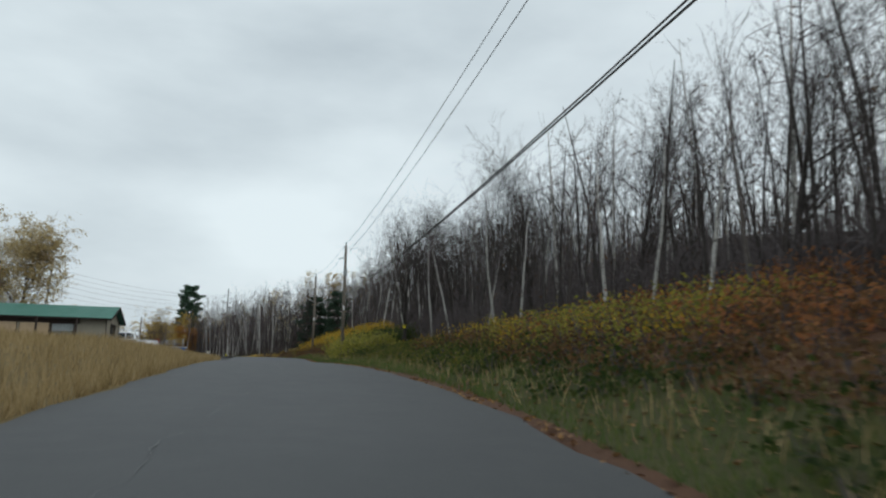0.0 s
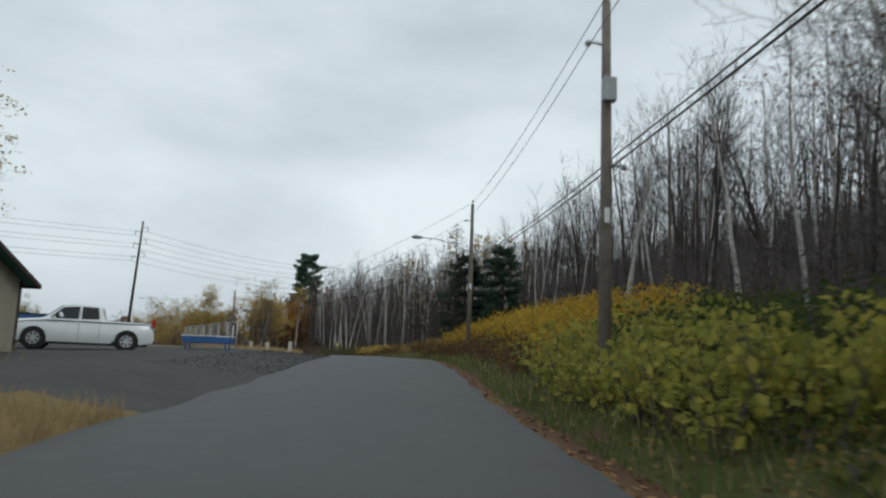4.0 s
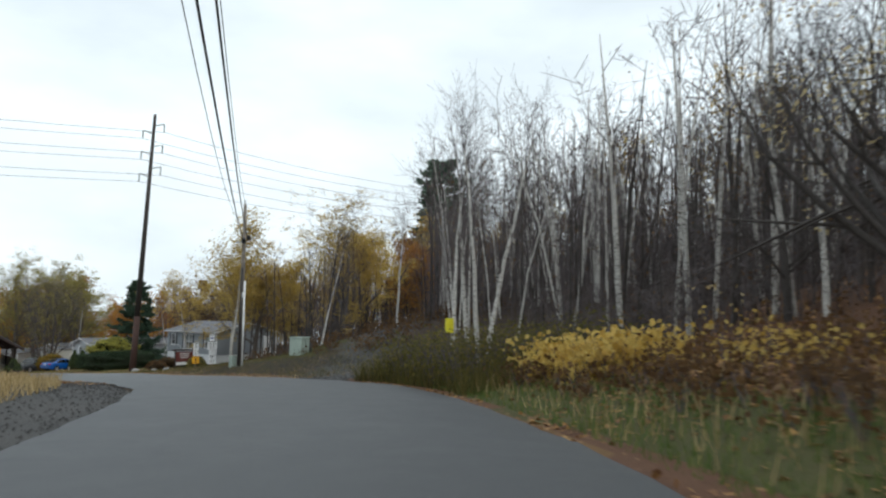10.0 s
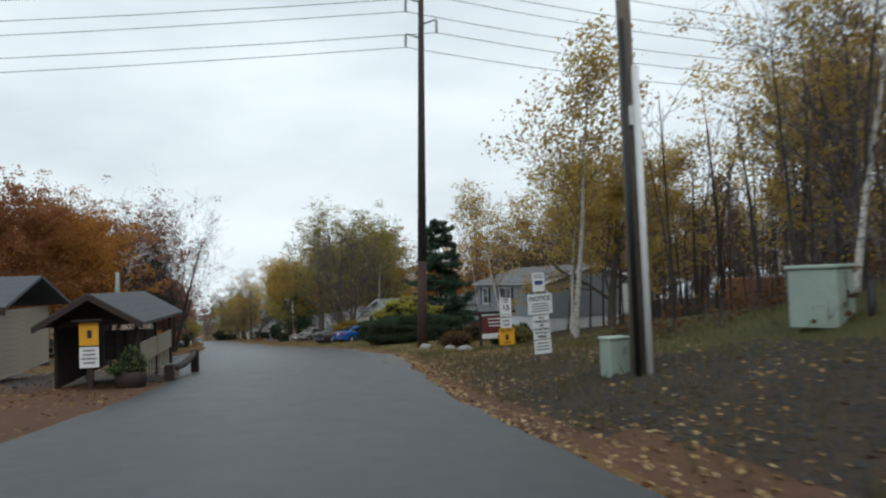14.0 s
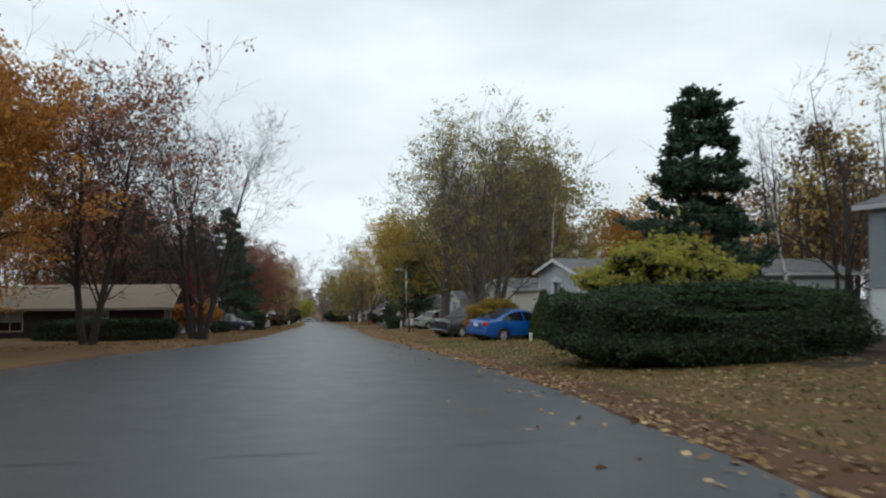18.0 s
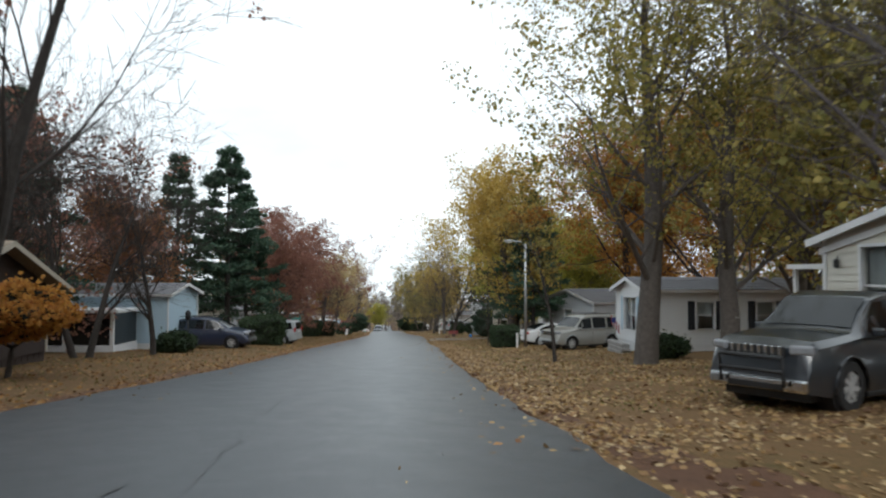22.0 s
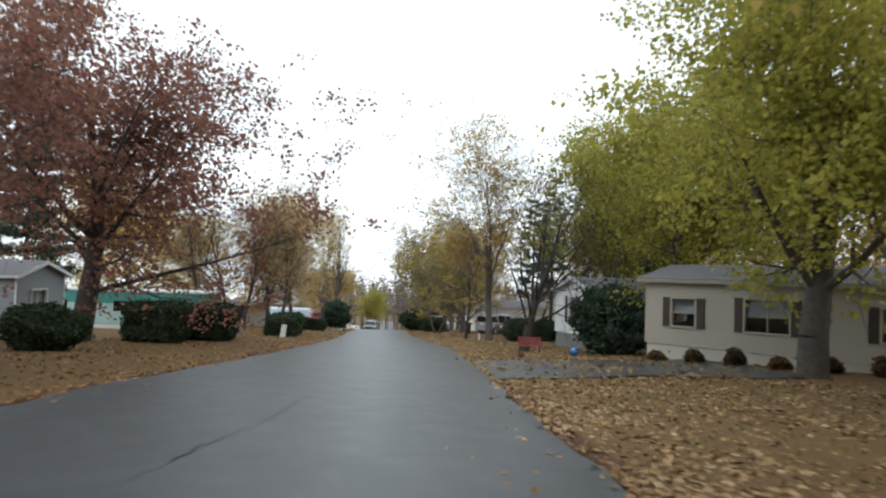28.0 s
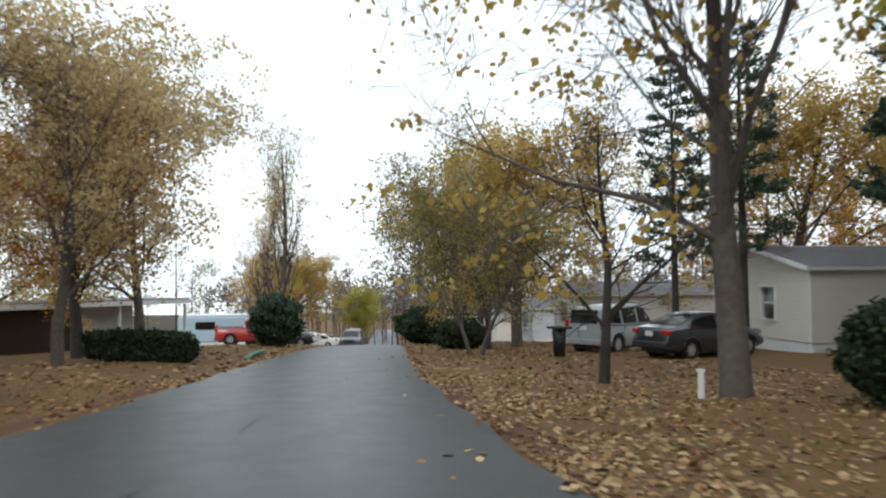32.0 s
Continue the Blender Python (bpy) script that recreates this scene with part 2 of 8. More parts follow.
def mixed(nt, fac, a, b, mode="MIX"):
    n = nt.nodes.new("ShaderNodeMix")
    n.data_type = "RGBA"
    n.blend_type = mode
    for sock, v in ((n.inputs[0], fac), (n.inputs[6], a), (n.inputs[7], b)):
        if hasattr(v, "is_linked"):
            nt.links.new(v, sock)
        else:
            sock.default_value = v if not isinstance(v, tuple) else (*v, 1)
    return n.outputs[2]


def bumped(nt, bsdf, height, strength=0.3, dist=0.02):
    b = nt.nodes.new("ShaderNodeBump")
    b.inputs["Strength"].default_value = strength
    b.inputs["Distance"].default_value = dist
    nt.links.new(height, b.inputs["Height"])
    nt.links.new(b.outputs[0], bsdf.inputs["Normal"])


def plain(name, col, rough=0.6, metal=0.0, var=0.15, scale=6.0, bump=0.1, spec=0.5):
    """A surface with two scales of change in it."""
    m, nt, b = node_mat(name)
    v = coords(nt)
    f = noise_node(nt, v, scale)
    g = noise_node(nt, v, scale * 9, 3)
    lo, hi = tuple(c * (1 - var) for c in col), tuple(min(1, c * (1 + var)) for c in col)
    c = ramp(nt, f, [(0.3, lo), (0.7, hi)])
    c = mixed(nt, 0.35, c, ramp(nt, g, [(0.3, lo), (0.7, hi)]))
    nt.links.new(c, b.inputs["Base Color"])
    b.inputs["Roughness"].default_value = rough
    b.inputs["Metallic"].default_value = metal
    b.inputs["Specular IOR Level"].default_value = spec
    if bump:
        bumped(nt, b, g, bump, 0.01)
    return m


def leaf_mat(name, cols, rough=0.65, trans=0.58):
    """Leaves: each its own shade, thin enough to let light through."""
    m, nt, b = node_mat(name)
    geo = nt.nodes.new("ShaderNodeNewGeometry")
    info = nt.nodes.new("ShaderNodeObjectInfo")
    stops = [(i / max(1, len(cols) - 1), c) for i, c in enumerate(cols)]
    c = ramp(nt, geo.outputs["Random Per Island"], stops)
    hs = nt.nodes.new("ShaderNodeHueSaturation")
    nt.links.new(c, hs.inputs["Color"])
    mr = nt.nodes.new("ShaderNodeMapRange")
    mr.inputs["To Min"].default_value = 0.8
    mr.inputs["To Max"].default_value = 1.2
    nt.links.new(info.outputs["Random"], mr.inputs["Value"])
    nt.links.new(mr.outputs[0], hs.inputs["Value"])
    nt.links.new(hs.outputs[0], b.inputs["Base Color"])
    b.inputs["Roughness"].default_value = rough
    b.inputs["Specular IOR Level"].default_value = 0.25
    tr = nt.nodes.new("ShaderNodeBsdfTranslucent")
    nt.links.new(hs.outputs[0], tr.inputs["Color"])
    mx = nt.nodes.new("ShaderNodeMixShader")
    mx.inputs[0].default_value = trans
    out = nt.nodes["Material Output"]
    nt.links.new(b.outputs[0], mx.inputs[1])
    nt.links.new(tr.outputs[0], mx.inputs[2])
    nt.links.new(mx.outputs[0], out.inputs["Surface"])
    return m


def asphalt():
    """Dry worn asphalt on the hill that grows damp and dark on the way down into the park (along -x)."""
    m, nt, b = node_mat("damp_asphalt")
    v = coords(nt)
    sep = nt.nodes.new("ShaderNodeSeparateXYZ")
    nt.links.new(v, sep.inputs[0])
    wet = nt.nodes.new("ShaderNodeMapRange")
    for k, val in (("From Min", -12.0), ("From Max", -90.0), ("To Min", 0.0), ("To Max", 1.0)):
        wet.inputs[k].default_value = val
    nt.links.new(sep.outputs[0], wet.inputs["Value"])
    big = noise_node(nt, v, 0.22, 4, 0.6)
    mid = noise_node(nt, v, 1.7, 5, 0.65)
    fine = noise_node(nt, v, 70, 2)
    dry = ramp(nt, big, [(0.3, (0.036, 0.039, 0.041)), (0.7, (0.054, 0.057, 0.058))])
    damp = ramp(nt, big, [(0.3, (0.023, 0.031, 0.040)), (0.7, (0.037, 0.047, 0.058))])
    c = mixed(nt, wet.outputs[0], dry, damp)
    c = mixed(nt, 0.4, c, ramp(nt, mid, [(0.28, (0.024, 0.025, 0.027)), (0.72, (0.060, 0.064, 0.068))]))
    c = mixed(nt, 0.3, c, ramp(nt, fine, [(0.3, (0.015, 0.015, 0.017)), (0.75, (0.10, 0.10, 0.10))]))
    nt.links.new(c, b.inputs["Base Color"])
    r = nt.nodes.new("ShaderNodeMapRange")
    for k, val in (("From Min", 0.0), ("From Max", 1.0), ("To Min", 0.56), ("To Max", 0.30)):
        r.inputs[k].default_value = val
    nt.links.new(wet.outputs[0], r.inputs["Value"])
    j = nt.nodes.new("ShaderNodeMath")
    j.operation = "MULTIPLY_ADD"
    j.inputs[1].default_value = 0.2
    nt.links.new(mid, j.inputs[0])
    nt.links.new(r.outputs[0], j.inputs[2])
    nt.links.new(j.outputs[0], b.inputs["Roughness"])
    b.inputs["Specular IOR Level"].default_value = 0.45
    bumped(nt, b, fine, 0.4, 0.01)
    return m


def soil(name, cols, scale=1.0, rough=0.9):
    """Ground of several colours in patches and grains."""
    m, nt, b = node_mat(name)
    v = coords(nt)
    f = noise_node(nt, v, 0.22 * scale, 5, 0.6)
    g = noise_node(nt, v, 2.4 * scale, 6, 0.65)
    h = noise_node(nt, v, 22 * scale, 3, 0.6)
    n = len(cols)
    c = ramp(nt, f, [(0.28 + 0.44 * i / (n - 1), k) for i, k in enumerate(cols)])
    c2 = ramp(nt, g, [(0.28 + 0.44 * i / (n - 1), k) for i, k in enumerate(cols[::-1])])
    c3 = ramp(nt, h, [(0.3, tuple(x * 0.45 for x in cols[0])), (0.7, tuple(min(1, x * 1.35) for x in cols[-1]))])
    c = mixed(nt, 0.5, c, c2)
    c = mixed(nt, 0.4, c, c3)
    nt.links.new(c, b.inputs["Base Color"])
    b.inputs["Roughness"].default_value = rough
    b.inputs["Specular IOR Level"].default_value = 0.2
    bumped(nt, b, h, 0.6, 0.03)
    return m


M_ASPHALT = asphalt()
M_TAR = plain("crack_tar", (0.02, 0.02, 0.022), 0.45, var=0.2, scale=3)
M_GRAVEL = soil("grey_gravel", [(0.035, 0.036, 0.038), (0.065, 0.064, 0.063), (0.10, 0.095, 0.09)], 2.0)
M_LITTER = soil("leaf_litter", [(0.05, 0.028, 0.018), (0.10, 0.052, 0.032), (0.15, 0.078, 0.045)], 2.0)
M_WOODFLOOR = soil("woodland_floor", [(0.022, 0.018, 0.015), (0.045, 0.033, 0.025), (0.075, 0.05, 0.035)], 2.0)
M_DRYGRASS = soil("dry_grass", [(0.10, 0.075, 0.035), (0.17, 0.125, 0.055), (0.22, 0.165, 0.08)], 1.5)
M_LAWN = soil("autumn_lawn", [(0.06, 0.062, 0.02), (0.13, 0.075, 0.035), (0.20, 0.11, 0.05)], 1.5)
M_VERGE = soil("verge_grass", [(0.03, 0.045, 0.012), (0.06, 0.065, 0.022), (0.09, 0.07, 0.03)], 1.5)
M_BARK = plain("grey_bark", (0.10, 0.085, 0.075), 0.9, var=0.35, scale=8, bump=0.8)
M_BARKD = plain("dark_bark", (0.045, 0.038, 0.034), 0.9, var=0.35, scale=8, bump=0.8)
M_TWIG = plain("twigs", (0.10, 0.084, 0.084), 0.9, var=0.3, scale=3, bump=0)
M_WOODPOLE = plain("weathered_pole_wood", (0.17, 0.145, 0.12), 0.85, var=0.35, scale=5, bump=0.5)
M_CREOSOTE = plain("creosoted_pole_wood", (0.055, 0.028, 0.022), 0.8, var=0.35, scale=5, bump=0.5)
M_CABLE = plain("black_cable", (0.012, 0.012, 0.013), 0.6, bump=0)
M_METAL = plain("galvanised_metal", (0.42, 0.43, 0.44), 0.45, 0.8, var=0.15)
M_GREYM = plain("grey_painted_metal", (0.33, 0.35, 0.35), 0.5, 0.2, var=0.12)


def birch_bark():
    m, nt, b = node_mat("birch_bark")
    v = coords(nt, (3.0, 3.0, 9.0))
    f = noise_node(nt, v, 2.2, 5, 0.7)
    c = ramp(nt, f, [(0.36, (0.06, 0.055, 0.05)), (0.46, (0.42, 0.40, 0.37)), (0.7, (0.62, 0.60, 0.56))])
    nt.links.new(c, b.inputs["Base Color"])
    b.inputs["Roughness"].default_value = 0.75
    bumped(nt, b, f, 0.3, 0.01)
    return m


M_BIRCH = birch_bark()
L_ORANGE = leaf_mat("orange_leaves", [(0.27, 0.10, 0.025), (0.42, 0.19, 0.045), (0.50, 0.26, 0.06), (0.33, 0.16, 0.045)])
L_GOLD = leaf_mat("golden_leaves", [(0.38, 0.24, 0.05), (0.52, 0.36, 0.09), (0.58, 0.44, 0.14), (0.38, 0.26, 0.07)])
L_RED = leaf_mat("burgundy_leaves", [(0.19, 0.085, 0.07), (0.29, 0.14, 0.105), (0.36, 0.18, 0.12), (0.24, 0.12, 0.085)])
L_CRIMSON = leaf_mat("crimson_leaves", [(0.30, 0.03, 0.035), (0.42, 0.06, 0.06), (0.25, 0.035, 0.035)])
L_RUST = leaf_mat("rust_leaves", [(0.22, 0.08, 0.035), (0.34, 0.14, 0.05), (0.38, 0.18, 0.075), (0.25, 0.11, 0.05)])
L_OLIVE = leaf_mat("olive_leaves", [(0.17, 0.165, 0.055), (0.28, 0.25, 0.08), (0.40, 0.32, 0.10), (0.23, 0.21, 0.07)])
L_YGREEN = leaf_mat("yellow_green_leaves", [(0.19, 0.20, 0.045), (0.32, 0.31, 0.06), (0.44, 0.38, 0.08), (0.26, 0.25, 0.055)])
L_GREEN = leaf_mat("green_leaves", [(0.03, 0.055, 0.015), (0.06, 0.09, 0.022), (0.10, 0.12, 0.03)])
L_PALE = leaf_mat("pale_yellow_leaves", [(0.48, 0.36, 0.17), (0.60, 0.47, 0.23), (0.66, 0.54, 0.30)], trans=0.7)
L_BROWN = leaf_mat("brown_leaves", [(0.09, 0.05, 0.025), (0.16, 0.09, 0.04), (0.22, 0.13, 0.06)])
L_NEEDLE = leaf_mat("pine_needles", [(0.028, 0.052, 0.036), (0.048, 0.082, 0.054), (0.078, 0.12, 0.072)], trans=0.12)
L_HEDGE = leaf_mat("yew_leaves", [(0.016, 0.030, 0.016), (0.028, 0.048, 0.022), (0.046, 0.072, 0.03)], trans=0.12)
L_CEDAR = leaf_mat("cedar_leaves", [(0.035, 0.055, 0.02), (0.06, 0.085, 0.028), (0.10, 0.125, 0.045)], trans=0.12)
L_FALLEN = leaf_mat("fallen_leaves", [(0.17, 0.09, 0.04), (0.30, 0.185, 0.075), (0.41, 0.28, 0.125), (0.22, 0.12, 0.055), (0.13, 0.065, 0.035), (0.50, 0.38, 0.21), (0.27, 0.145, 0.06)], trans=0.1)
L_FALLENB = leaf_mat("brown_fallen_leaves", [(0.14, 0.065, 0.03), (0.24, 0.12, 0.05), (0.32, 0.17, 0.06), (0.40, 0.24, 0.09), (0.15, 0.07, 0.035)], trans=0.1)
L_GRASS = leaf_mat("green_grass_blades", [(0.05, 0.09, 0.02), (0.09, 0.14, 0.03), (0.15, 0.16, 0.05)], trans=0.3)
L_MOUND = leaf_mat("mixed_grass_blades", [(0.05, 0.06, 0.02), (0.09, 0.085, 0.03), (0.16, 0.12, 0.055), (0.06, 0.065, 0.022)], trans=0.3)
L_STRAW = leaf_mat("straw_grass_blades", [(0.28, 0.20, 0.09), (0.42, 0.31, 0.15), (0.5, 0.38, 0.2), (0.24, 0.17, 0.07)], trans=0.3)
L_SHRUB = leaf_mat("yellow_orange_shrub_leaves", [(0.40, 0.24, 0.03), (0.58, 0.37, 0.04), (0.64, 0.44, 0.06), (0.36, 0.20, 0.03), (0.38, 0.33, 0.05)])
L_OLIVED = leaf_mat("dull_olive_leaves", [(0.06, 0.06, 0.02), (0.11, 0.10, 0.03), (0.17, 0.13, 0.04)])
# the grey of distant haze is put into this leaf colour
L_HAZE = leaf_mat("haze_grey_leaves", [(0.14, 0.12, 0.11), (0.19, 0.16, 0.14), (0.23, 0.18, 0.14)], trans=0.3)
L_BRAMBLE = leaf_mat("bramble_leaves", [(0.06, 0.08, 0.02), (0.10, 0.125, 0.03), (0.19, 0.18, 0.04), (0.08, 0.10, 0.025), (0.26, 0.20, 0.04)])
L_PINE = leaf_mat("soft_pine_needles", [(0.035, 0.072, 0.05), (0.062, 0.115, 0.075), (0.10, 0.155, 0.095)], trans=0.15)
L_BUSH = leaf_mat("turning_bush_leaves", [(0.14, 0.15, 0.035), (0.24, 0.20, 0.05), (0.42, 0.24, 0.05), (0.28, 0.22, 0.05), (0.50, 0.27, 0.06)])
L_OLIVEG = leaf_mat("olive_gold_leaves", [(0.18, 0.18, 0.055), (0.31, 0.28, 0.08), (0.48, 0.36, 0.10), (0.23, 0.22, 0.07), (0.42, 0.28, 0.07)])

# ---- ground and lane ----
nS, nD = len(GS), len(GD)
idx = np.arange(nS * nD).reshape(nS, nD)
faces = np.stack([idx[:-1, :-1], idx[:-1, 1:], idx[1:, 1:], idx[1:, :-1]], -1).reshape(-1, 4)[:, ::-1]
me = mesh_from("ground", np.stack([GX, GY, GZ], -1), faces, [M_LAWN, M_LITTER, M_DRYGRASS, M_VERGE, M_GRAVEL, M_WOODFLOOR], True)
fs = (gs[:-1, :-1] + gs[1:, 1:]).ravel() / 2
fd = (gd[:-1, :-1] + gd[1:, 1:]).ravel() / 2
mi = np.zeros(len(fs), np.int32)
jit = 1.2 * wob(fs, fd * 3, 0.35, 2.0)
fr, fl = fd - edge_right(fs), edge_left(fs) - fd
mi[(fr > 0) & (fs < 150)] = 1
mi[(fr + jit > 7.0) & (fs < 215)] = 5
mi[(fr + jit > 7.0) & (fs > 89) & (fs < 116) & (fr < 15)] = 1
mi[(fr > 0.2) & (fr + jit * 0.5 < 2.4) & (fs < 118)] = 3
mi[(fr > 0.2) & (fr + jit < 7.5) & (fs > 20 + jit) & (fs < 46 + jit)] = 3
mi[(fr > 0) & (fr + jit * 0.3 < 0.5) & (fs < 118)] = 1
mi[(fr > 0.8) & (fs > 126 + jit) & (fs < 152 + 2 * jit)] = 5
mi[(fr > 4.0) & (fs > 136 + jit) & (fs < 160 + jit) & (fr < 16)] = 3
mi[(fl > 0) & (fs < 52 + jit - 0.5 * fl)] = 2
mi[(fl > 0) & (fs >= 52 + jit - 0.5 * fl) & (fs < 92 + jit)] = 4
mi[(fl > 0) & (fs >= 92 + jit) & (fs < 126 + jit)] = 2
mi[(fl > 0) & (fl < 2.2 + jit * 0.5) & (fs >= 88) & (fs < 128 + jit)] = 4
mi[(fl > 0) & (fs >= 126 + jit) & (fs < 150)] = 1
mi[(fl > 0) & (fs >= 150) & (fs < 172)] = 4
mi[(fr > 0) & (np.abs(fs - 118 - fd * 1.45 - jit * 0.5) < 2.9) & (fd < 40)] = 4
mi[(fr > 0) & (fr + jit * 0.4 < 1.2) & (fs > 150) & (fs < 205)] = 1
mi[(fr > 0) & (fr < 0.5) & (fs >= 205)] = 1
mi[(fl > 0) & (fl < 0.6) & (fs >= 172)] = 1
mi[(np.abs(fd) > 60)] = 5
me.polygons.foreach_set("material_index", mi)
ground = tagged(new("ground", me), "autumn ground of lawns, dry grass and leaf litter", "ground", kind="structure")

rs = np.arange(-60, 480, 1.0)
cross = np.linspace(0, 1, 13)
RS, RC = np.meshgrid(rs, cross, indexing="ij")
eL, eR = edge_left(rs) + 0.12 * wob(rs, 0 * rs, 0.9, 1.0), edge_right(rs) + 0.12 * wob(rs, 0 * rs, 1.1, 4.0)
RD = eL[:, None] + (eR - eL)[:, None] * RC
rx, ry, rz = spread(RS.ravel(), RD.ravel())
crown = 0.05 * (1 - (2 * RC.ravel() - 1) ** 2) - 0.02 + 0.012 * wob(RS.ravel(), RD.ravel(), 0.8)
rz = rz + crown
ii = np.arange(len(rs) * 13).reshape(-1, 13)
rf = np.stack([ii[:-1, :-1], ii[:-1, 1:], ii[1:, 1:], ii[1:, :-1]], -1).reshape(-1, 4)[:, ::-1]
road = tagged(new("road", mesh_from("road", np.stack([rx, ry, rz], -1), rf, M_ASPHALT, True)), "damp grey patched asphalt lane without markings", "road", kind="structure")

# ---- how plants are made ----
def frames_of(d):
    """Two unit vectors across each direction."""
    ref = np.where(np.abs(d[:, 2:3]) < 0.9, np.array([[0, 0, 1.0]]), np.array([[1.0, 0, 0]]))
    a = np.cross(d, ref)
    a /= np.linalg.norm(a, axis=1)[:, None] + 1e-9
    return a, np.cross(d, a)


FINE = 0.0125


def limbs_mesh(name, segs, material, sides=5):
    """One mesh of tapered limbs from rows x0 y0 z0 x1 y1 z1 r0 r1; thin ones get three sides, the finest are slips of bark."""
    segs = np.asarray(segs, float)
    V, F, off = [], [], 0
    fine = segs[:, 6] < FINE
    if fine.any():
        q = segs[fine]
        d = q[:, 3:6] - q[:, 0:3]
        d /= np.linalg.norm(d, axis=1)[:, None] + 1e-9
        a, b = frames_of(d)
        ang = np.random.default_rng(len(q)).uniform(0, np.pi, (len(q), 1))
        w = np.cos(ang) * a + np.sin(ang) * b
        r0, r1 = 1.35 * q[:, 6:7], 1.35 * q[:, 7:8]
        V.append(np.stack([q[:, 0:3] - w * r0, q[:, 0:3] + w * r0, q[:, 3:6] + w * r1, q[:, 3:6] - w * r1], 1).reshape(-1, 3))
        F.append(np.arange(4 * len(q)).reshape(-1, 4))
        off = 4 * len(q)
    for k, sel in ((3, (segs[:, 6] < 0.03) & ~fine), (sides, segs[:, 6] >= 0.03)):
        q = segs[sel]
        if not len(q):
            continue
        d = q[:, 3:6] - q[:, 0:3]
        d /= np.linalg.norm(d, axis=1)[:, None] + 1e-9
        a, b = frames_of(d)
        ang = 2 * np.pi * np.arange(k) / k
        ring = np.cos(ang)[None, :, None] * a[:, None] + np.sin(ang)[None, :, None] * b[:, None]
        v = np.concatenate([q[:, None, 0:3] + ring * q[:, 6, None, None], q[:, None, 3:6] + ring * q[:, 7, None, None]], 1)
        n = len(q)
        j = np.arange(k)
        f = np.stack([j, (j + 1) % k, k + (j + 1) % k, k + j], -1)[None] + (off + 2 * k * np.arange(n))[:, None, None]
        V.append(v.reshape(-1, 3))
        F.append(f.reshape(-1, 4))
        off += 2 * k * n
    V, F = np.concatenate(V), np.concatenate(F)
    me = bpy.data.meshes.new(name)
    me.vertices.add(len(V))
    me.vertices.foreach_set("co", V.astype(np.float32).ravel())
    me.loops.add(4 * len(F))
    me.loops.foreach_set("vertex_index", F.astype(np.int32).ravel())
    me.polygons.add(len(F))
    me.polygons.foreach_set("loop_start", np.arange(0, 4 * len(F), 4, dtype=np.int32))
    me.polygons.foreach_set("loop_total", np.full(len(F), 4, np.int32))
    me.polygons.foreach_set("use_smooth", np.ones(len(F), bool))
    me.materials.append(material)
    me.update(calc_edges=True)
    return me


def leaf_quads(pts, size, rng, flat=0.0, long=1.25):
    """Small leaf-like quads, turned at random, at the points."""
    n = len(pts)
    u = rng.normal(size=(n, 3))
    u[:, 2] *= 1 - flat
    u /= np.linalg.norm(u, axis=1)[:, None]
    w = rng.normal(size=(n, 3))
    w[:, 2] *= 1 - flat
    v = np.cross(u, w)
    if flat > 0.5:
        v = w - u * (w * u).sum(1)[:, None]
    v /= np.linalg.norm(v, axis=1)[:, None] + 1e-9
    s = size * rng.uniform(0.6, 1.35, size=(n, 1))
    u, v = u * s * long * 0.5, v * s * 0.5
    return np.stack([pts - u, pts - 0.15 * u + v, pts + u, pts - 0.15 * u - v], 1)


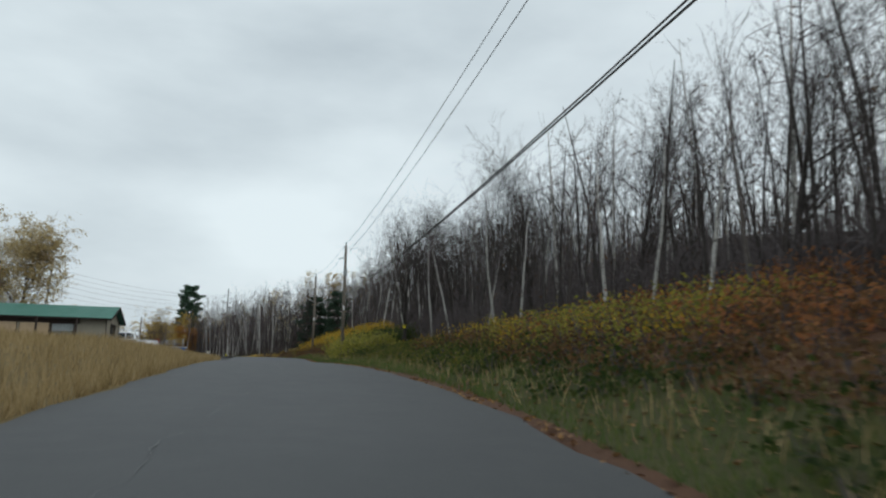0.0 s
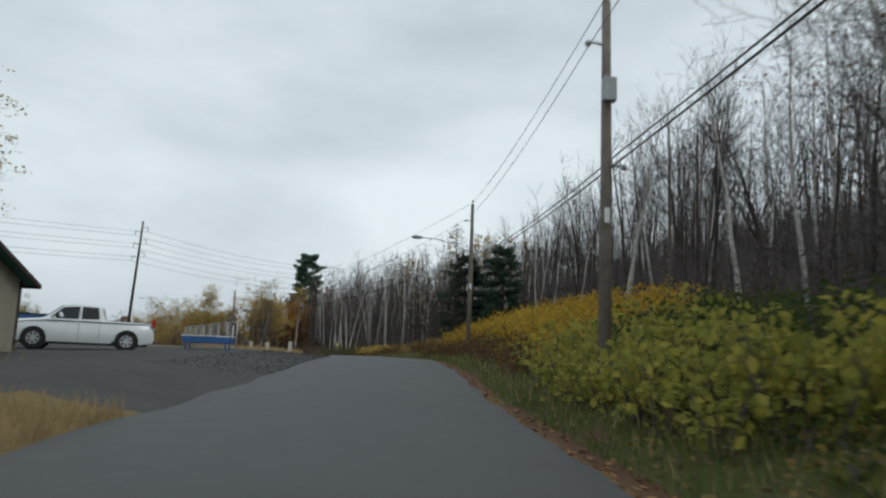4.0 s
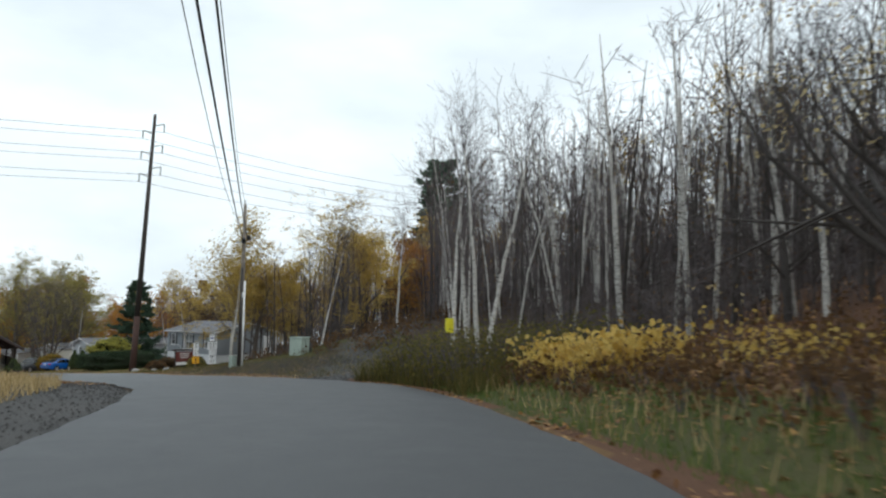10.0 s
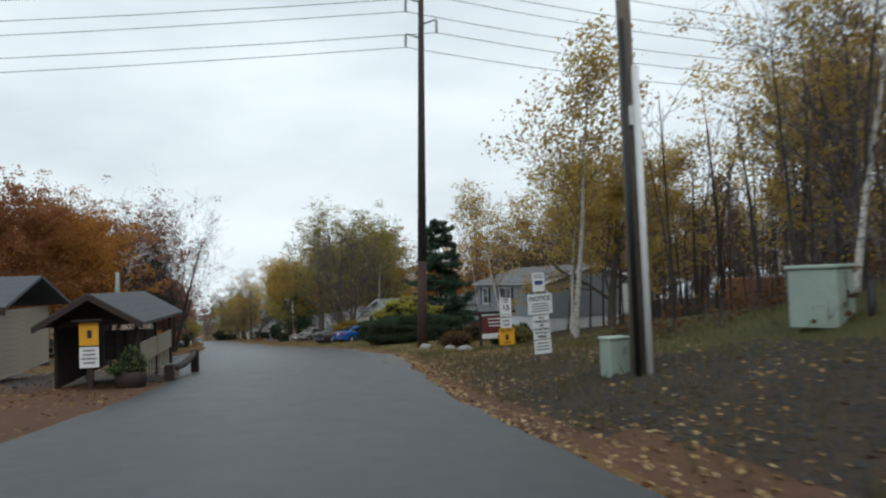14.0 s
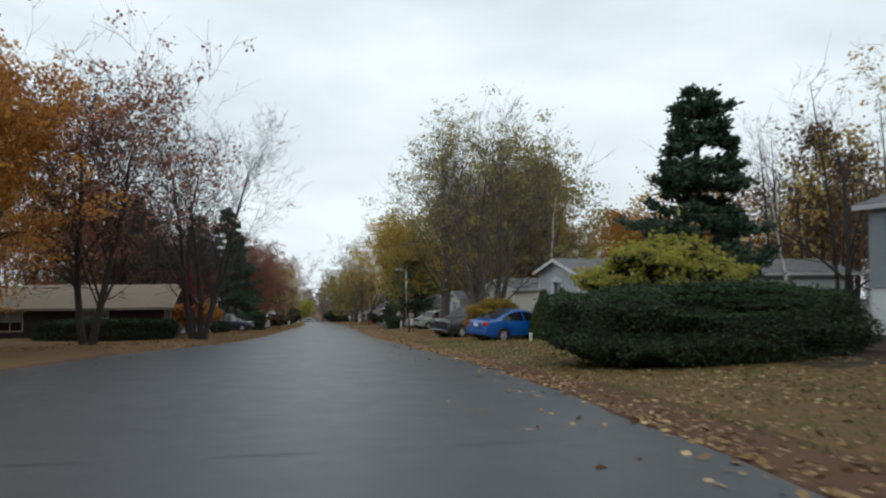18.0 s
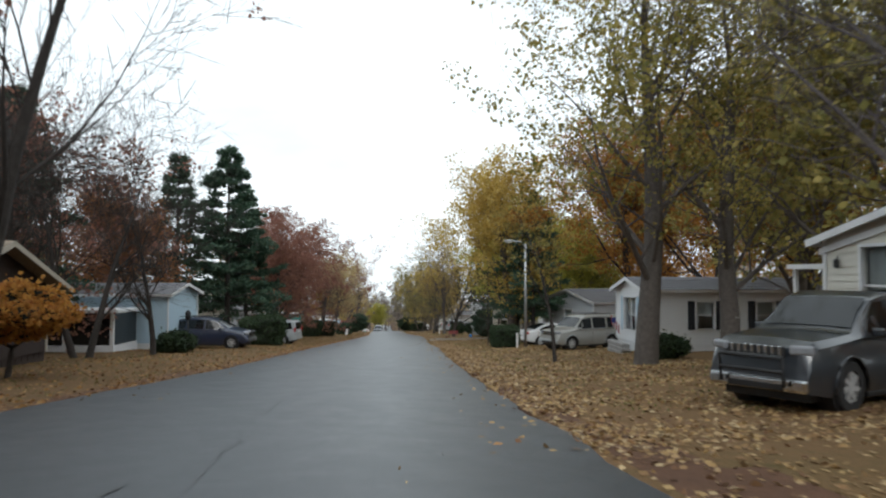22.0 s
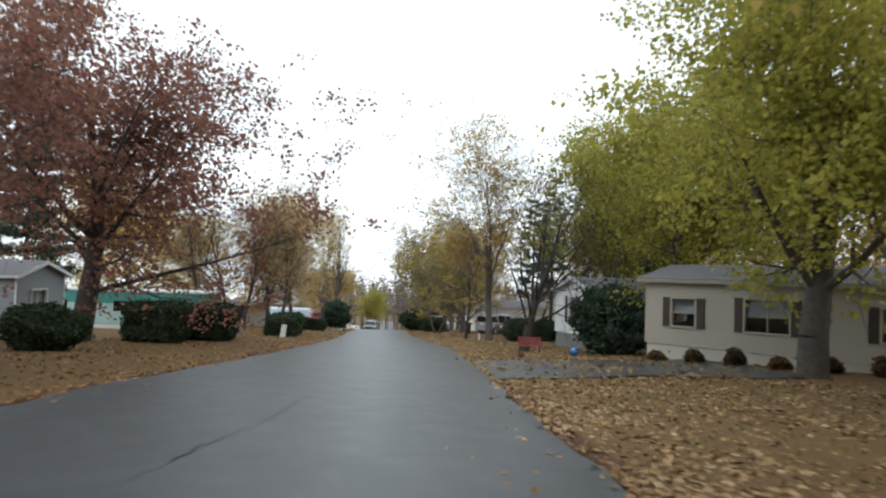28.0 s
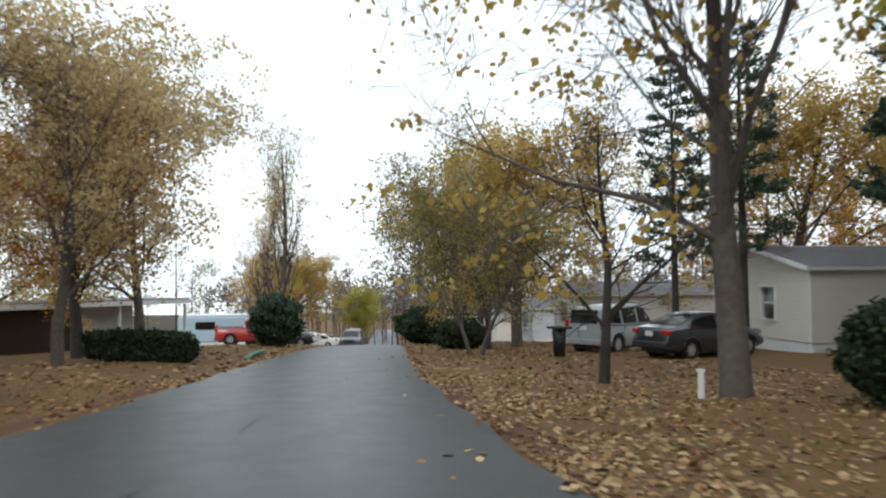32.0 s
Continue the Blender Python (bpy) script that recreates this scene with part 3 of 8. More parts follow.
def grow(rng, height, r0, levels=4, fork=0.3, spread_=45.0, kids=(7, 6, 5), ratio=(0.55, 0.5, 0.5), rise_=0.25, wander=0.12, lean=0.0, stems=1, top=0.95, droop=0.0):
    """A skeleton of limbs, and the points along its outer twigs."""
    segs, twigs = [], []

    def branch(p, d, length, r, level):
        n = (7, 4, 3, 2, 1)[min(level, 4)]
        step = length / n
        r1 = r
        for i in range(n):
            u = (i + 1) / n
            d = d + rng.normal(scale=wander * (0.5 if level == 0 else 1), size=3)
            d[2] += (rise_ if level else 0.05) * 0.35 - droop * 0.2 * level
            d /= np.linalg.norm(d)
            q = p + d * step
            r2 = max(r * (1 - (0.93 if level else 0.9) * u), 0.0032)
            segs.append((*p, *q, r1, r2))
            if level >= levels - 1:
                twigs.append(p + (q - p) * rng.uniform())
                twigs.append(q)
            if level < levels and (level > 0 or u > fork) and (i < n - 1 or level > 0):
                k = kids[min(level, len(kids) - 1)]
                m = max(1, int(round(k / n * (1.6 if level == 0 else 1.2)))) if level < len(kids) else 1
                for _ in range(m):
                    if level + 1 >= levels:
                        break
                    ang = math.radians(spread_ * rng.uniform(0.7, 1.25)) * (1 - 0.35 * u * (level == 0))
                    a = rng.uniform(0, 2 * np.pi)
                    ax, bx = frames_of(d[None])
                    nd = d * math.cos(ang) + (ax[0] * math.cos(a) + bx[0] * math.sin(a)) * math.sin(ang)
                    full = length * ratio[min(level, len(ratio) - 1)] * rng.uniform(0.7, 1.2)
                    if level == 0:
                        full *= 1.15 - 0.65 * (u - fork) / (1 - fork + 1e-6)
                    branch(p + (q - p) * rng.uniform(0.3, 1), nd, full, max(r2 * (rng.uniform(0.3, 0.5) if level == 0 else rng.uniform(0.45, 0.68)), 0.0048), level + 1)
            p, r1 = q, r2

    for k in range(stems):
        a = 2 * np.pi * k / max(stems, 1) + rng.uniform(-0.4, 0.4)
        tilt = (0.0 if stems == 1 else rng.uniform(0.12, 0.3)) + lean
        d = np.array([math.cos(a) * tilt, math.sin(a) * tilt, 1.0])
        base = np.array([math.cos(a), math.sin(a), 0]) * (0 if stems == 1 else 0.25)
        base[2] = -0.25
        branch(base, d / np.linalg.norm(d), height * top * (1 if stems == 1 else rng.uniform(0.8, 1.0)), r0 if stems == 1 else r0 * 0.7, 0)
    return np.array(segs), np.array(twigs)


SKELETONS = {}


def skeleton_of(key):
    if key in SKELETONS:
        return SKELETONS[key]
    rng = np.random.default_rng(abs(hash_of(key)))
    form = key.split("#")[0]
    if form == "maple":
        r = grow(rng, 10, 0.30, 4, 0.20, 52, (13, 6, 3), (0.62, 0.50, 0.5), 0.30, 0.14, top=0.92)
    elif form == "vase":
        r = grow(rng, 11, 0.21, 5, 0.22, 46, (11, 6, 4, 4), (0.62, 0.52, 0.5, 0.5), 0.26, 0.14, stems=1 if key[-1] in "235" else 2, top=0.82)
    elif form == "wide":
        r = grow(rng, 9, 0.34, 4, 0.20, 62, (14, 7, 4), (0.72, 0.5, 0.5), 0.28, 0.16, top=0.86)
    elif form == "stems":
        r = grow(rng, 12, 0.24, 5, 0.22, 40, (8, 6, 4, 4), (0.48, 0.5, 0.5, 0.5), 0.3, 0.10, stems=4, top=0.82)
    elif form == "great":
        r = grow(rng, 15, 0.42, 4, 0.16, 50, (15, 7, 4), (0.55, 0.5, 0.48), 0.3, 0.11, top=0.95)
    elif form == "spreading":
        r = grow(rng, 8, 0.24, 5, 0.16, 58, (12, 6, 4, 4), (0.85, 0.5, 0.5, 0.5), 0.30, 0.12, top=0.85)
    elif form == "column":
        r = grow(rng, 12, 0.22, 4, 0.12, 28, (20, 6, 5), (0.34, 0.48, 0.5), 0.5, 0.08)
    elif form == "birch":
        r = grow(rng, 11, 0.115, 4, 0.38, 40, (12, 5, 4), (0.30, 0.5, 0.5), 0.3, 0.09, lean=0.10)
    elif form == "slim":
        r = grow(rng, 9, 0.085, 3, 0.35, 36, (12, 5), (0.28, 0.5), 0.4, 0.10, lean=0.08)
    elif form == "young":
        r = grow(rng, 6.5, 0.09, 3, 0.35, 48, (11, 5), (0.36, 0.5), 0.3, 0.12)
    else:
        r = grow(rng, 10, 0.20, 5, 0.2, 50, (12, 6, 4, 4), (0.55, 0.5, 0.5, 0.5), 0.28, 0.15)
    SKELETONS[key] = r
    return r


def hash_of(text):
    h = 7
    for c in text:
        h = (h * 131 + ord(c)) % 2147483647
    return h


FIRST = {}


def leafy(key, leaves, n, size, bark, cloud=0.45, low=0.0):
    """A tree: a trunk with its limbs, and a crown of single leaves (none: a bare one)."""
    tag = (key, leaves.name if leaves else "", n, bark.name)
    rng = np.random.default_rng(hash_of(key) + n)
    segs, twigs = skeleton_of(key)
    root = new("tree")
    thick = segs[:, 6] > 0.035
    part("trunk", limbs_mesh("trunk", segs[thick], bark, 7), bark, root)
    if (~thick).any():
        part("twig_growth", limbs_mesh("twig_growth", segs[~thick], M_BARKD if bark is M_BARKD else M_TWIG, 4), bark, root)
    if leaves and n:
        # leaves hang in flat sprays about the twigs, with gaps between
        m = max(1, n // 9)
        mid = twigs[rng.integers(0, len(twigs), m)] + np.clip(rng.normal(size=(m, 3)), -1.4, 1.4) * cloud * 0.75
        wide = cloud * rng.uniform(0.45, 1.1, (n, 1))
        pts = mid[rng.integers(0, m, n)] + np.clip(rng.normal(size=(n, 3)), -1.4, 1.4) * wide * np.array([1, 1, 0.5])
        pts = pts[pts[:, 2] > low]
        part("crown", quads("crown", leaf_quads(pts, size, rng), leaves), leaves, root)
    return root


def needle_slips(pts, way, length, width, rng):
    """Slender slips of needles at the points, each along its way."""
    n = len(pts)
    u = way + rng.normal(scale=0.55, size=(n, 3))
    u /= np.linalg.norm(u, axis=1)[:, None] + 1e-9
    v = np.cross(u, rng.normal(size=(n, 3)))
    v /= np.linalg.norm(v, axis=1)[:, None] + 1e-9
    k = rng.uniform(0.6, 1.3, (n, 1))
    u, v = u * length * k, v * width * 0.5 * k
    return np.stack([pts - 0.25 * u, pts + 0.3 * u + v, pts + 0.75 * u, pts + 0.3 * u - v], 1)


def conifer(key, height, needles, n, layers, width, clump, bare=0.15, power=0.8, size=0.16, stout=1.0):
    """A pine or spruce: whorls of limbs with side shoots that carry the needles."""
    rng = np.random.default_rng(hash_of(key))
    root = new("conifer")
    r1, r2 = stout * (height * 0.012 + 0.04), stout * (height * 0.008 + 0.02)
    segs = [(0, 0, -0.25, 0, 0, height * 0.5, r1, r2), (0, 0, height * 0.5, 0, 0, height * 0.98, r2, 0.02)]
    pts, way = [], []
    for i in range(layers):
        u = (i + rng.uniform(0, 0.5)) / layers
        z = height * (bare + (1 - bare) * u)
        reach = width * (1 - u) ** power * rng.uniform(0.7, 1.15) + 0.2
        a0 = rng.uniform(0, 2 * np.pi)
        for k in range(rng.integers(4, 7)):
            a = a0 + 2.4 * k + rng.uniform(-0.4, 0.4)
            L = reach * rng.uniform(0.55, 1.1)
            out = np.array([math.cos(a), math.sin(a), 0.0])
            side = np.array([-out[1], out[0], 0.0])
            zz = z + rng.uniform(-0.5, 0.5) * height * (1 - bare) / layers
            base, mid_, tip = np.array([0, 0, zz]), out * L * 0.55 + [0, 0, zz + L * rng.uniform(-0.05, 0.10)], out * L + [0, 0, zz + L * rng.uniform(-0.05, 0.28)]
            r = 0.016 + 0.010 * L
            segs += [(*base, *mid_, r, r * 0.6), (*mid_, *tip, r * 0.6, 0.006)]
            m = max(4, int(clump * 0.42))
            for j in range(m):
                w = 0.28 + 0.72 * (j + rng.uniform()) / m
                p = base + (mid_ - base) * (w / 0.55) if w < 0.55 else mid_ + (tip - mid_) * ((w - 0.55) / 0.45)
                sg = 1 if j % 2 else -1
                d = out * rng.uniform(0.5, 1.0) + side * sg * rng.uniform(0.4, 1.0) + np.array([0, 0, rng.uniform(-0.05, 0.4)])
                d /= np.linalg.norm(d)
                q = p + d * (0.36 * L * (1.15 - w) + 0.22) * rng.uniform(0.7, 1.2)
                segs.append((*p, *q, 0.010, 0.005))
                for f in (0.3, 0.6, 0.8, 1.0):
                    pts.append(p + (q - p) * f)
                    way.append(d)
    pts, way = np.array(pts), np.array(way)
    pick = rng.integers(0, len(pts), n)
    q = pts[pick] + rng.normal(scale=(0.10, 0.10, 0.08), size=(n, 3))
    part("trunk", limbs_mesh("trunk", segs, M_BARKD, 6), M_BARKD, root)
    part("needles", quads("needles", needle_slips(q, way[pick] * 0.8 + np.array([0, 0, 0.25]), size * 1.75, size * 0.62, rng), needles), needles, root)
    return root


TREE_KINDS = {
    "maple_orange": lambda: leafy("maple#1", L_ORANGE, 33000, 0.101, M_BARKD, 0.30),
    "maple_gold": lambda: leafy("maple#2", L_GOLD, 31000, 0.101, M_BARK, 0.30),
    "maple_red": lambda: leafy("wide#1", L_RED, 33000, 0.096, M_BARKD, 0.28),
    "maple_rust": lambda: leafy("maple#3", L_RUST, 20000, 0.118, M_BARKD, 0.30),
    "maple_olive": lambda: leafy("maple#4", L_OLIVE, 20000, 0.115, M_BARK, 0.30),
    "maple_green": lambda: leafy("wide#3", L_YGREEN, 34000, 0.103, M_BARK, 0.32),
    "tall_olive": lambda: leafy("column#2", L_OLIVE, 8000, 0.13, M_BARK, 0.4),
    "sparse_gold": lambda: leafy("vase#2", L_GOLD, 6000, 0.095, M_BARK, 0.26),
    "sparse_pale": lambda: leafy("vase#5", L_PALE, 20000, 0.11, M_BARK, 0.28),
    "sparse_olive": lambda: leafy("vase#6", L_OLIVE, 17000, 0.11, M_BARK, 0.28),
    "sparse_rust": lambda: leafy("vase#4", L_RED, 8000, 0.10, M_BARKD, 0.26),
    "crimson": lambda: leafy("young#1", L_CRIMSON, 3500, 0.10, M_BARKD, 0.3),
    "young_olive": lambda: leafy("young#2", L_OLIVE, 700, 0.09, M_BARKD, 0.3),
    "bare_vase": lambda: leafy("vase#1", None, 0, 0, M_BARKD),
    "bare_vase_b": lambda: leafy("vase#3", None, 0, 0, M_BARKD),
    "bare_wide": lambda: leafy("wide#2", L_PALE, 700, 0.08, M_BARKD),
    "bare_round": lambda: leafy("round#1", None, 0, 0, M_BARKD),
    "bare_round_b": lambda: leafy("round#2", L_BROWN, 900, 0.085, M_BARKD),
    "bare_column": lambda: leafy("column#1", L_PALE, 2500, 0.10, M_BARK, 0.3),
    "birch": lambda: leafy("birch#1", None, 0, 0, M_BIRCH),
    "birch_b": lambda: leafy("birch#2", None, 0, 0, M_BIRCH),
    "birch_c": lambda: leafy("birch#3", L_BROWN, 120, 0.08, M_BIRCH),
    "birch_gold": lambda: leafy("birch#4", L_GOLD, 5000, 0.10, M_BIRCH, 0.35),
    "slim": lambda: leafy("slim#1", None, 0, 0, M_BARKD),
    "slim_b": lambda: leafy("slim#2", None, 0, 0, M_BARK),
    "slim_c": lambda: leafy("slim#3", L_BROWN, 100, 0.08, M_BARKD),
    "pine": lambda: conifer("pine#1", 12, L_NEEDLE, 13000, 20, 3.4, 16, 0.22, 0.6, 0.15),
    "pine_tall": lambda: conifer("pine#2", 14, L_NEEDLE, 9000, 16, 2.3, 14, 0.30, 0.5, 0.14),
    "pine_bushy": lambda: conifer("pine#3", 9, L_NEEDLE, 26000, 15, 3.6, 24, 0.05, 0.42, 0.15),
    "spruce": lambda: conifer("spruce#1", 10, L_NEEDLE, 14000, 26, 2.6, 14, 0.05, 1.0, 0.13),
    "pine_layered": lambda: conifer("pine#5", 9.5, L_NEEDLE, 30000, 19, 3.3, 30, 0.06, 0.62, 0.16),
    "pine_top": lambda: conifer("pine#7", 15, L_PINE, 15000, 17, 2.5, 26, 0.50, 0.32, 0.21),
    "pine_soft": lambda: conifer("pine#6", 12, L_PINE, 22000, 18, 3.3, 22, 0.20, 0.70, 0.16),
    "multi_bare": lambda: leafy("stems#1", L_OLIVE, 3500, 0.09, M_BARK, 0.28),
    "great_olive": lambda: leafy("great#1", L_OLIVEG, 17000, 0.105, M_BARK, 0.30),
    "crimson_stems": lambda: leafy("stems#2", L_RED, 600, 0.09, M_BARKD, 0.2),
    "bare_black": lambda: leafy("spreading#1", L_BROWN, 300, 0.09, M_BARKD, 0.3),
    "snag": lambda: conifer("snag#1", 10, L_BROWN, 150, 26, 1.7, 6, 0.15, 0.6, 0.07, 0.5),
}
NATURAL = {}
NAMES = {"pine": "pine_tree", "pine_tall": "pine_tree", "pine_bushy": "pine_tree", "spruce": "spruce_tree", "snag": "dead_conifer"}


def plant(kind, s, d, h, label, turn=None, group="", xy=None, lean=(0, 0), sink=0.0):
    """Plants a tree of that kind, h metres high, at (s, d) or at a place."""
    p = at(s, d) if xy is None else Vector((xy[0], xy[1], ground_z(*xy)))
    rot = random.uniform(0, 360) if turn is None else turn
    if kind not in FIRST:
        ob = TREE_KINDS[kind]()
        nm = NAMES.get(kind) or ("birch_tree" if kind.startswith("birch") else "maple_tree" if kind.startswith("maple") else "tree")
        ob.name = nm
        FIRST[kind] = ob
        NATURAL[kind] = max(max(v.co.z for v in c.data.vertices) for c in ob.children)
        first = True
    else:
        ob = FIRST[kind]
        first = False
    k = h / NATURAL[kind]
    m = pose(p.x, p.y, p.z - sink, lean[0], lean[1], rot) @ Matrix.Diagonal((k, k, k, 1))
    if first:
        ob.matrix_basis = m
    else:
        ob = copy_plain(ob, m)
    return tagged(ob, label, "tree", group)


def copy_plain(ob, m):
    """copy_thing, for a thing whose scale is given anew in m."""
    c = copy_thing(ob, m)
    c.matrix_basis = m
    return c


def shrub(name, m, dims, leaves, n, size, label, category="bush", form="box", group="", core=None, lumps=0.12):
    """A clipped or loose shrub: a dark inner body, coloured as the shade within, and leaves all over it."""
    rng = np.random.default_rng(hash_of(label) + n)
    w, l, h = dims
    bm = bmesh.new()
    bmesh.ops.create_icosphere(bm, subdivisions=4, radius=1.0)
    co = np.array([v.co for v in bm.verts])
    if form in ("box", "yew"):
        p = 0.38 if form == "box" else 0.5
        co = np.sign(co) * np.abs(co) ** p
        co /= np.abs(co).max(0)
    elif form == "cone":
        z = (co[:, 2] + 1) / 2
        r = np.hypot(co[:, 0], co[:, 1]) + 1e-6
        want = np.where(z < 0.15, 0.75 + z * 1.6, 1.0 * (1 - (z - 0.15) / 0.85) ** 0.8 + 0.03)
        co[:, 0] *= want / np.maximum(r, 0.05) * np.minimum(1, r / 0.05)
        co[:, 1] *= want / np.maximum(r, 0.05) * np.minimum(1, r / 0.05)
        co[:, 2] = z * 2 - 1
    bump = lumps * (np.sin(co[:, 0] * w * 3.1 + 1.3) * np.sin(co[:, 1] * l * 2.7) + np.sin(co[:, 2] * h * 4 + co[:, 0] * 3) * 0.6) + rng.normal(scale=lumps * 0.2, size=len(co)) + lumps * 1.3 * np.array([noise.noise(Vector((c[0] * w * 0.55 + w, c[1] * l * 0.55 + h, c[2] * h * 0.7))) for c in co])
    out = np.stack([co[:, 0] * (w / 2 + bump), co[:, 1] * (l / 2 + bump), (co[:, 2] + 1) * h / 2 * (1 + bump * 0.3 / max(h, 0.5))], -1)
    out[:, 2] = np.maximum(out[:, 2], -0.05)
    for v, c in zip(bm.verts, out):
        v.co = Vector((c[0] * 0.93, c[1] * 0.93, c[2] * 0.95))
    bm.faces.ensure_lookup_table()
    area = np.array([f.calc_area() for f in bm.faces])
    tri_ = np.array([[v.co for v in f.verts[:3]] for f in bm.faces])
    pick = rng.choice(len(tri_), n, p=area / area.sum())
    wa, wb = rng.uniform(size=(2, n, 1))
    flip = wa + wb > 1
    wa, wb = np.where(flip, 1 - wa, wa), np.where(flip, 1 - wb, wb)
    on = tri_[pick]
    pts = (on[:, 0] + wa * (on[:, 1] - on[:, 0]) + wb * (on[:, 2] - on[:, 0])) * np.array([1.05, 1.05, 1.03]) + rng.normal(scale=size * 0.45, size=(n, 3))
    away = pts - np.array([0, 0, h * 0.35])
    away /= np.linalg.norm(away, axis=1)[:, None] + 1e-6
    pts = pts + away * (rng.exponential(0.22 * lumps + 0.02, n) * (rng.uniform(size=n) < 0.3))[:, None]
    pts = pts[pts[:, 2] > -0.02]
    root = thing(name, m, label, category, group)
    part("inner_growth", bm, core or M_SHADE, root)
    part("foliage", quads("foliage", leaf_quads(pts, size, rng), leaves), leaves, root)
    return root


# near-black that paints the shade between the leaves onto the shrub's core
M_SHADE = plain("core_shade", (0.014, 0.016, 0.009), 0.95, var=0.3, scale=10, bump=0.6)

# ---- how houses, vehicles, poles and signs are made ----
def glass_mat(name, tint=(0.75, 0.8, 0.82), rough=0.03):
    m, nt, b = node_mat(name)
    b.inputs["Base Color"].default_value = (*tint, 1)
    b.inputs["Roughness"].default_value = rough
    b.inputs["Transmission Weight"].default_value = 1.0
    b.inputs["IOR"].default_value = 1.45
    return m


M_GLASS = glass_mat("window_glass")
M_CARGLASS = plain("tinted_car_glass", (0.010, 0.012, 0.014), 0.08, var=0.05, bump=0, spec=0.45)
M_WHITE = plain("white_vinyl_trim", (0.72, 0.73, 0.74), 0.5, var=0.06, scale=3)
M_CREAM = plain("cream_siding", (0.62, 0.60, 0.53), 0.55, var=0.07, scale=2)
M_SIDEGREY = plain("pale_grey_siding", (0.50, 0.53, 0.56), 0.55, var=0.07, scale=2)
M_SLATE = plain("slate_grey_siding", (0.24, 0.26, 0.28), 0.55, var=0.08, scale=2)
M_TAN = plain("tan_siding", (0.42, 0.38, 0.31), 0.6, var=0.08, scale=2)
M_TANPALE = plain("pale_tan_skirting", (0.55, 0.51, 0.44), 0.6, var=0.1, scale=3)
M_TEAL = plain("teal_panel", (0.05, 0.24, 0.21), 0.5, var=0.12, scale=2)
M_TEALPALE = plain("pale_teal_panel", (0.36, 0.52, 0.49), 0.55, var=0.1, scale=2)
M_BLUEPALE = plain("pale_blue_siding", (0.42, 0.56, 0.66), 0.55, var=0.07, scale=2)
M_SHINGLE = plain("grey_roof_shingle", (0.17, 0.17, 0.18), 0.9, var=0.25, scale=5, bump=0.6)
M_SHINGLEB = plain("brown_roof_shingle", (0.25, 0.20, 0.15), 0.9, var=0.25, scale=5, bump=0.6)
M_GREENROOF = plain("green_metal_roof", (0.07, 0.22, 0.17), 0.45, 0.3, var=0.12, scale=2)
M_DARKWOOD = plain("dark_stained_wood", (0.035, 0.022, 0.018), 0.8, var=0.3, scale=6, bump=0.4)
M_WOOD = plain("weathered_board", (0.20, 0.15, 0.10), 0.85, var=0.3, scale=6, bump=0.5)
M_RUSTBOARD = plain("red_brown_boards", (0.17, 0.09, 0.05), 0.85, var=0.3, scale=6, bump=0.5)
M_PLY = plain("plywood", (0.48, 0.35, 0.22), 0.8, var=0.15, scale=4, bump=0.2)
M_LOG = plain("pale_log_wood", (0.30, 0.27, 0.21), 0.85, var=0.3, scale=6, bump=0.5)
M_NAVY = plain("dark_shutter_paint", (0.02, 0.025, 0.035), 0.5, var=0.1)
M_BLACK = plain("black_plastic", (0.012, 0.012, 0.013), 0.55, var=0.1, bump=0)
M_RUBBER = plain("tyre_rubber", (0.018, 0.018, 0.019), 0.85, var=0.15, scale=12)
M_CHROME = plain("chrome", (0.62, 0.63, 0.64), 0.18, 1.0, var=0.05, bump=0)
M_ALLOY = plain("alloy_rim", (0.62, 0.63, 0.64), 0.35, 0.5, var=0.08, bump=0)
M_REDLAMP = plain("red_lamp_plastic", (0.45, 0.015, 0.015), 0.25, var=0.1, bump=0)
M_CLEARLAMP = plain("clear_lamp_plastic", (0.24, 0.25, 0.27), 0.12, var=0.2, bump=0)
M_CURTAIN = plain("pale_curtain", (0.6, 0.6, 0.58), 0.9, var=0.08)
M_STONE = plain("grey_boulder", (0.30, 0.29, 0.28), 0.9, var=0.3, scale=5, bump=0.7)
M_SIGNWHITE = plain("white_sign_face", (0.74, 0.75, 0.75), 0.45, var=0.06)
M_SIGNYELLOW = plain("yellow_sign_face", (0.72, 0.36, 0.02), 0.45, var=0.08)
M_INK = plain("black_ink", (0.015, 0.015, 0.016), 0.6, bump=0)
M_INKGREY = plain("grey_ink", (0.20, 0.20, 0.21), 0.6, bump=0)
M_UTIL = plain("pale_green_enamel", (0.33, 0.40, 0.35), 0.5, var=0.12, scale=3)


def paint(name, col, rough=0.28):
    m = plain(name, col, rough, 0.0, var=0.06, scale=2, bump=0, spec=0.6)
    b = m.node_tree.nodes["Principled BSDF"]
    b.inputs["Coat Weight"].default_value = 0.8
    b.inputs["Coat Roughness"].default_value = 0.04
    return m




def board_mesh(mat):
    """A lapped siding board, one metre long and one high."""
    key = "siding_board_" + mat.name
    if key in bpy.data.meshes:
        return bpy.data.meshes[key]
    v = [(0, 0, 0), (1, 0, 0), (1, 0, 1), (0, 0, 1), (0, -1, 0), (1, -1, 0), (1, -0.25, 1), (0, -0.25, 1)]
    f = [(0, 3, 2, 1), (4, 5, 6, 7), (0, 1, 5, 4), (3, 7, 6, 2), (0, 4, 7, 3), (1, 2, 6, 5)]
    return mesh_from(key, v, f, mat)


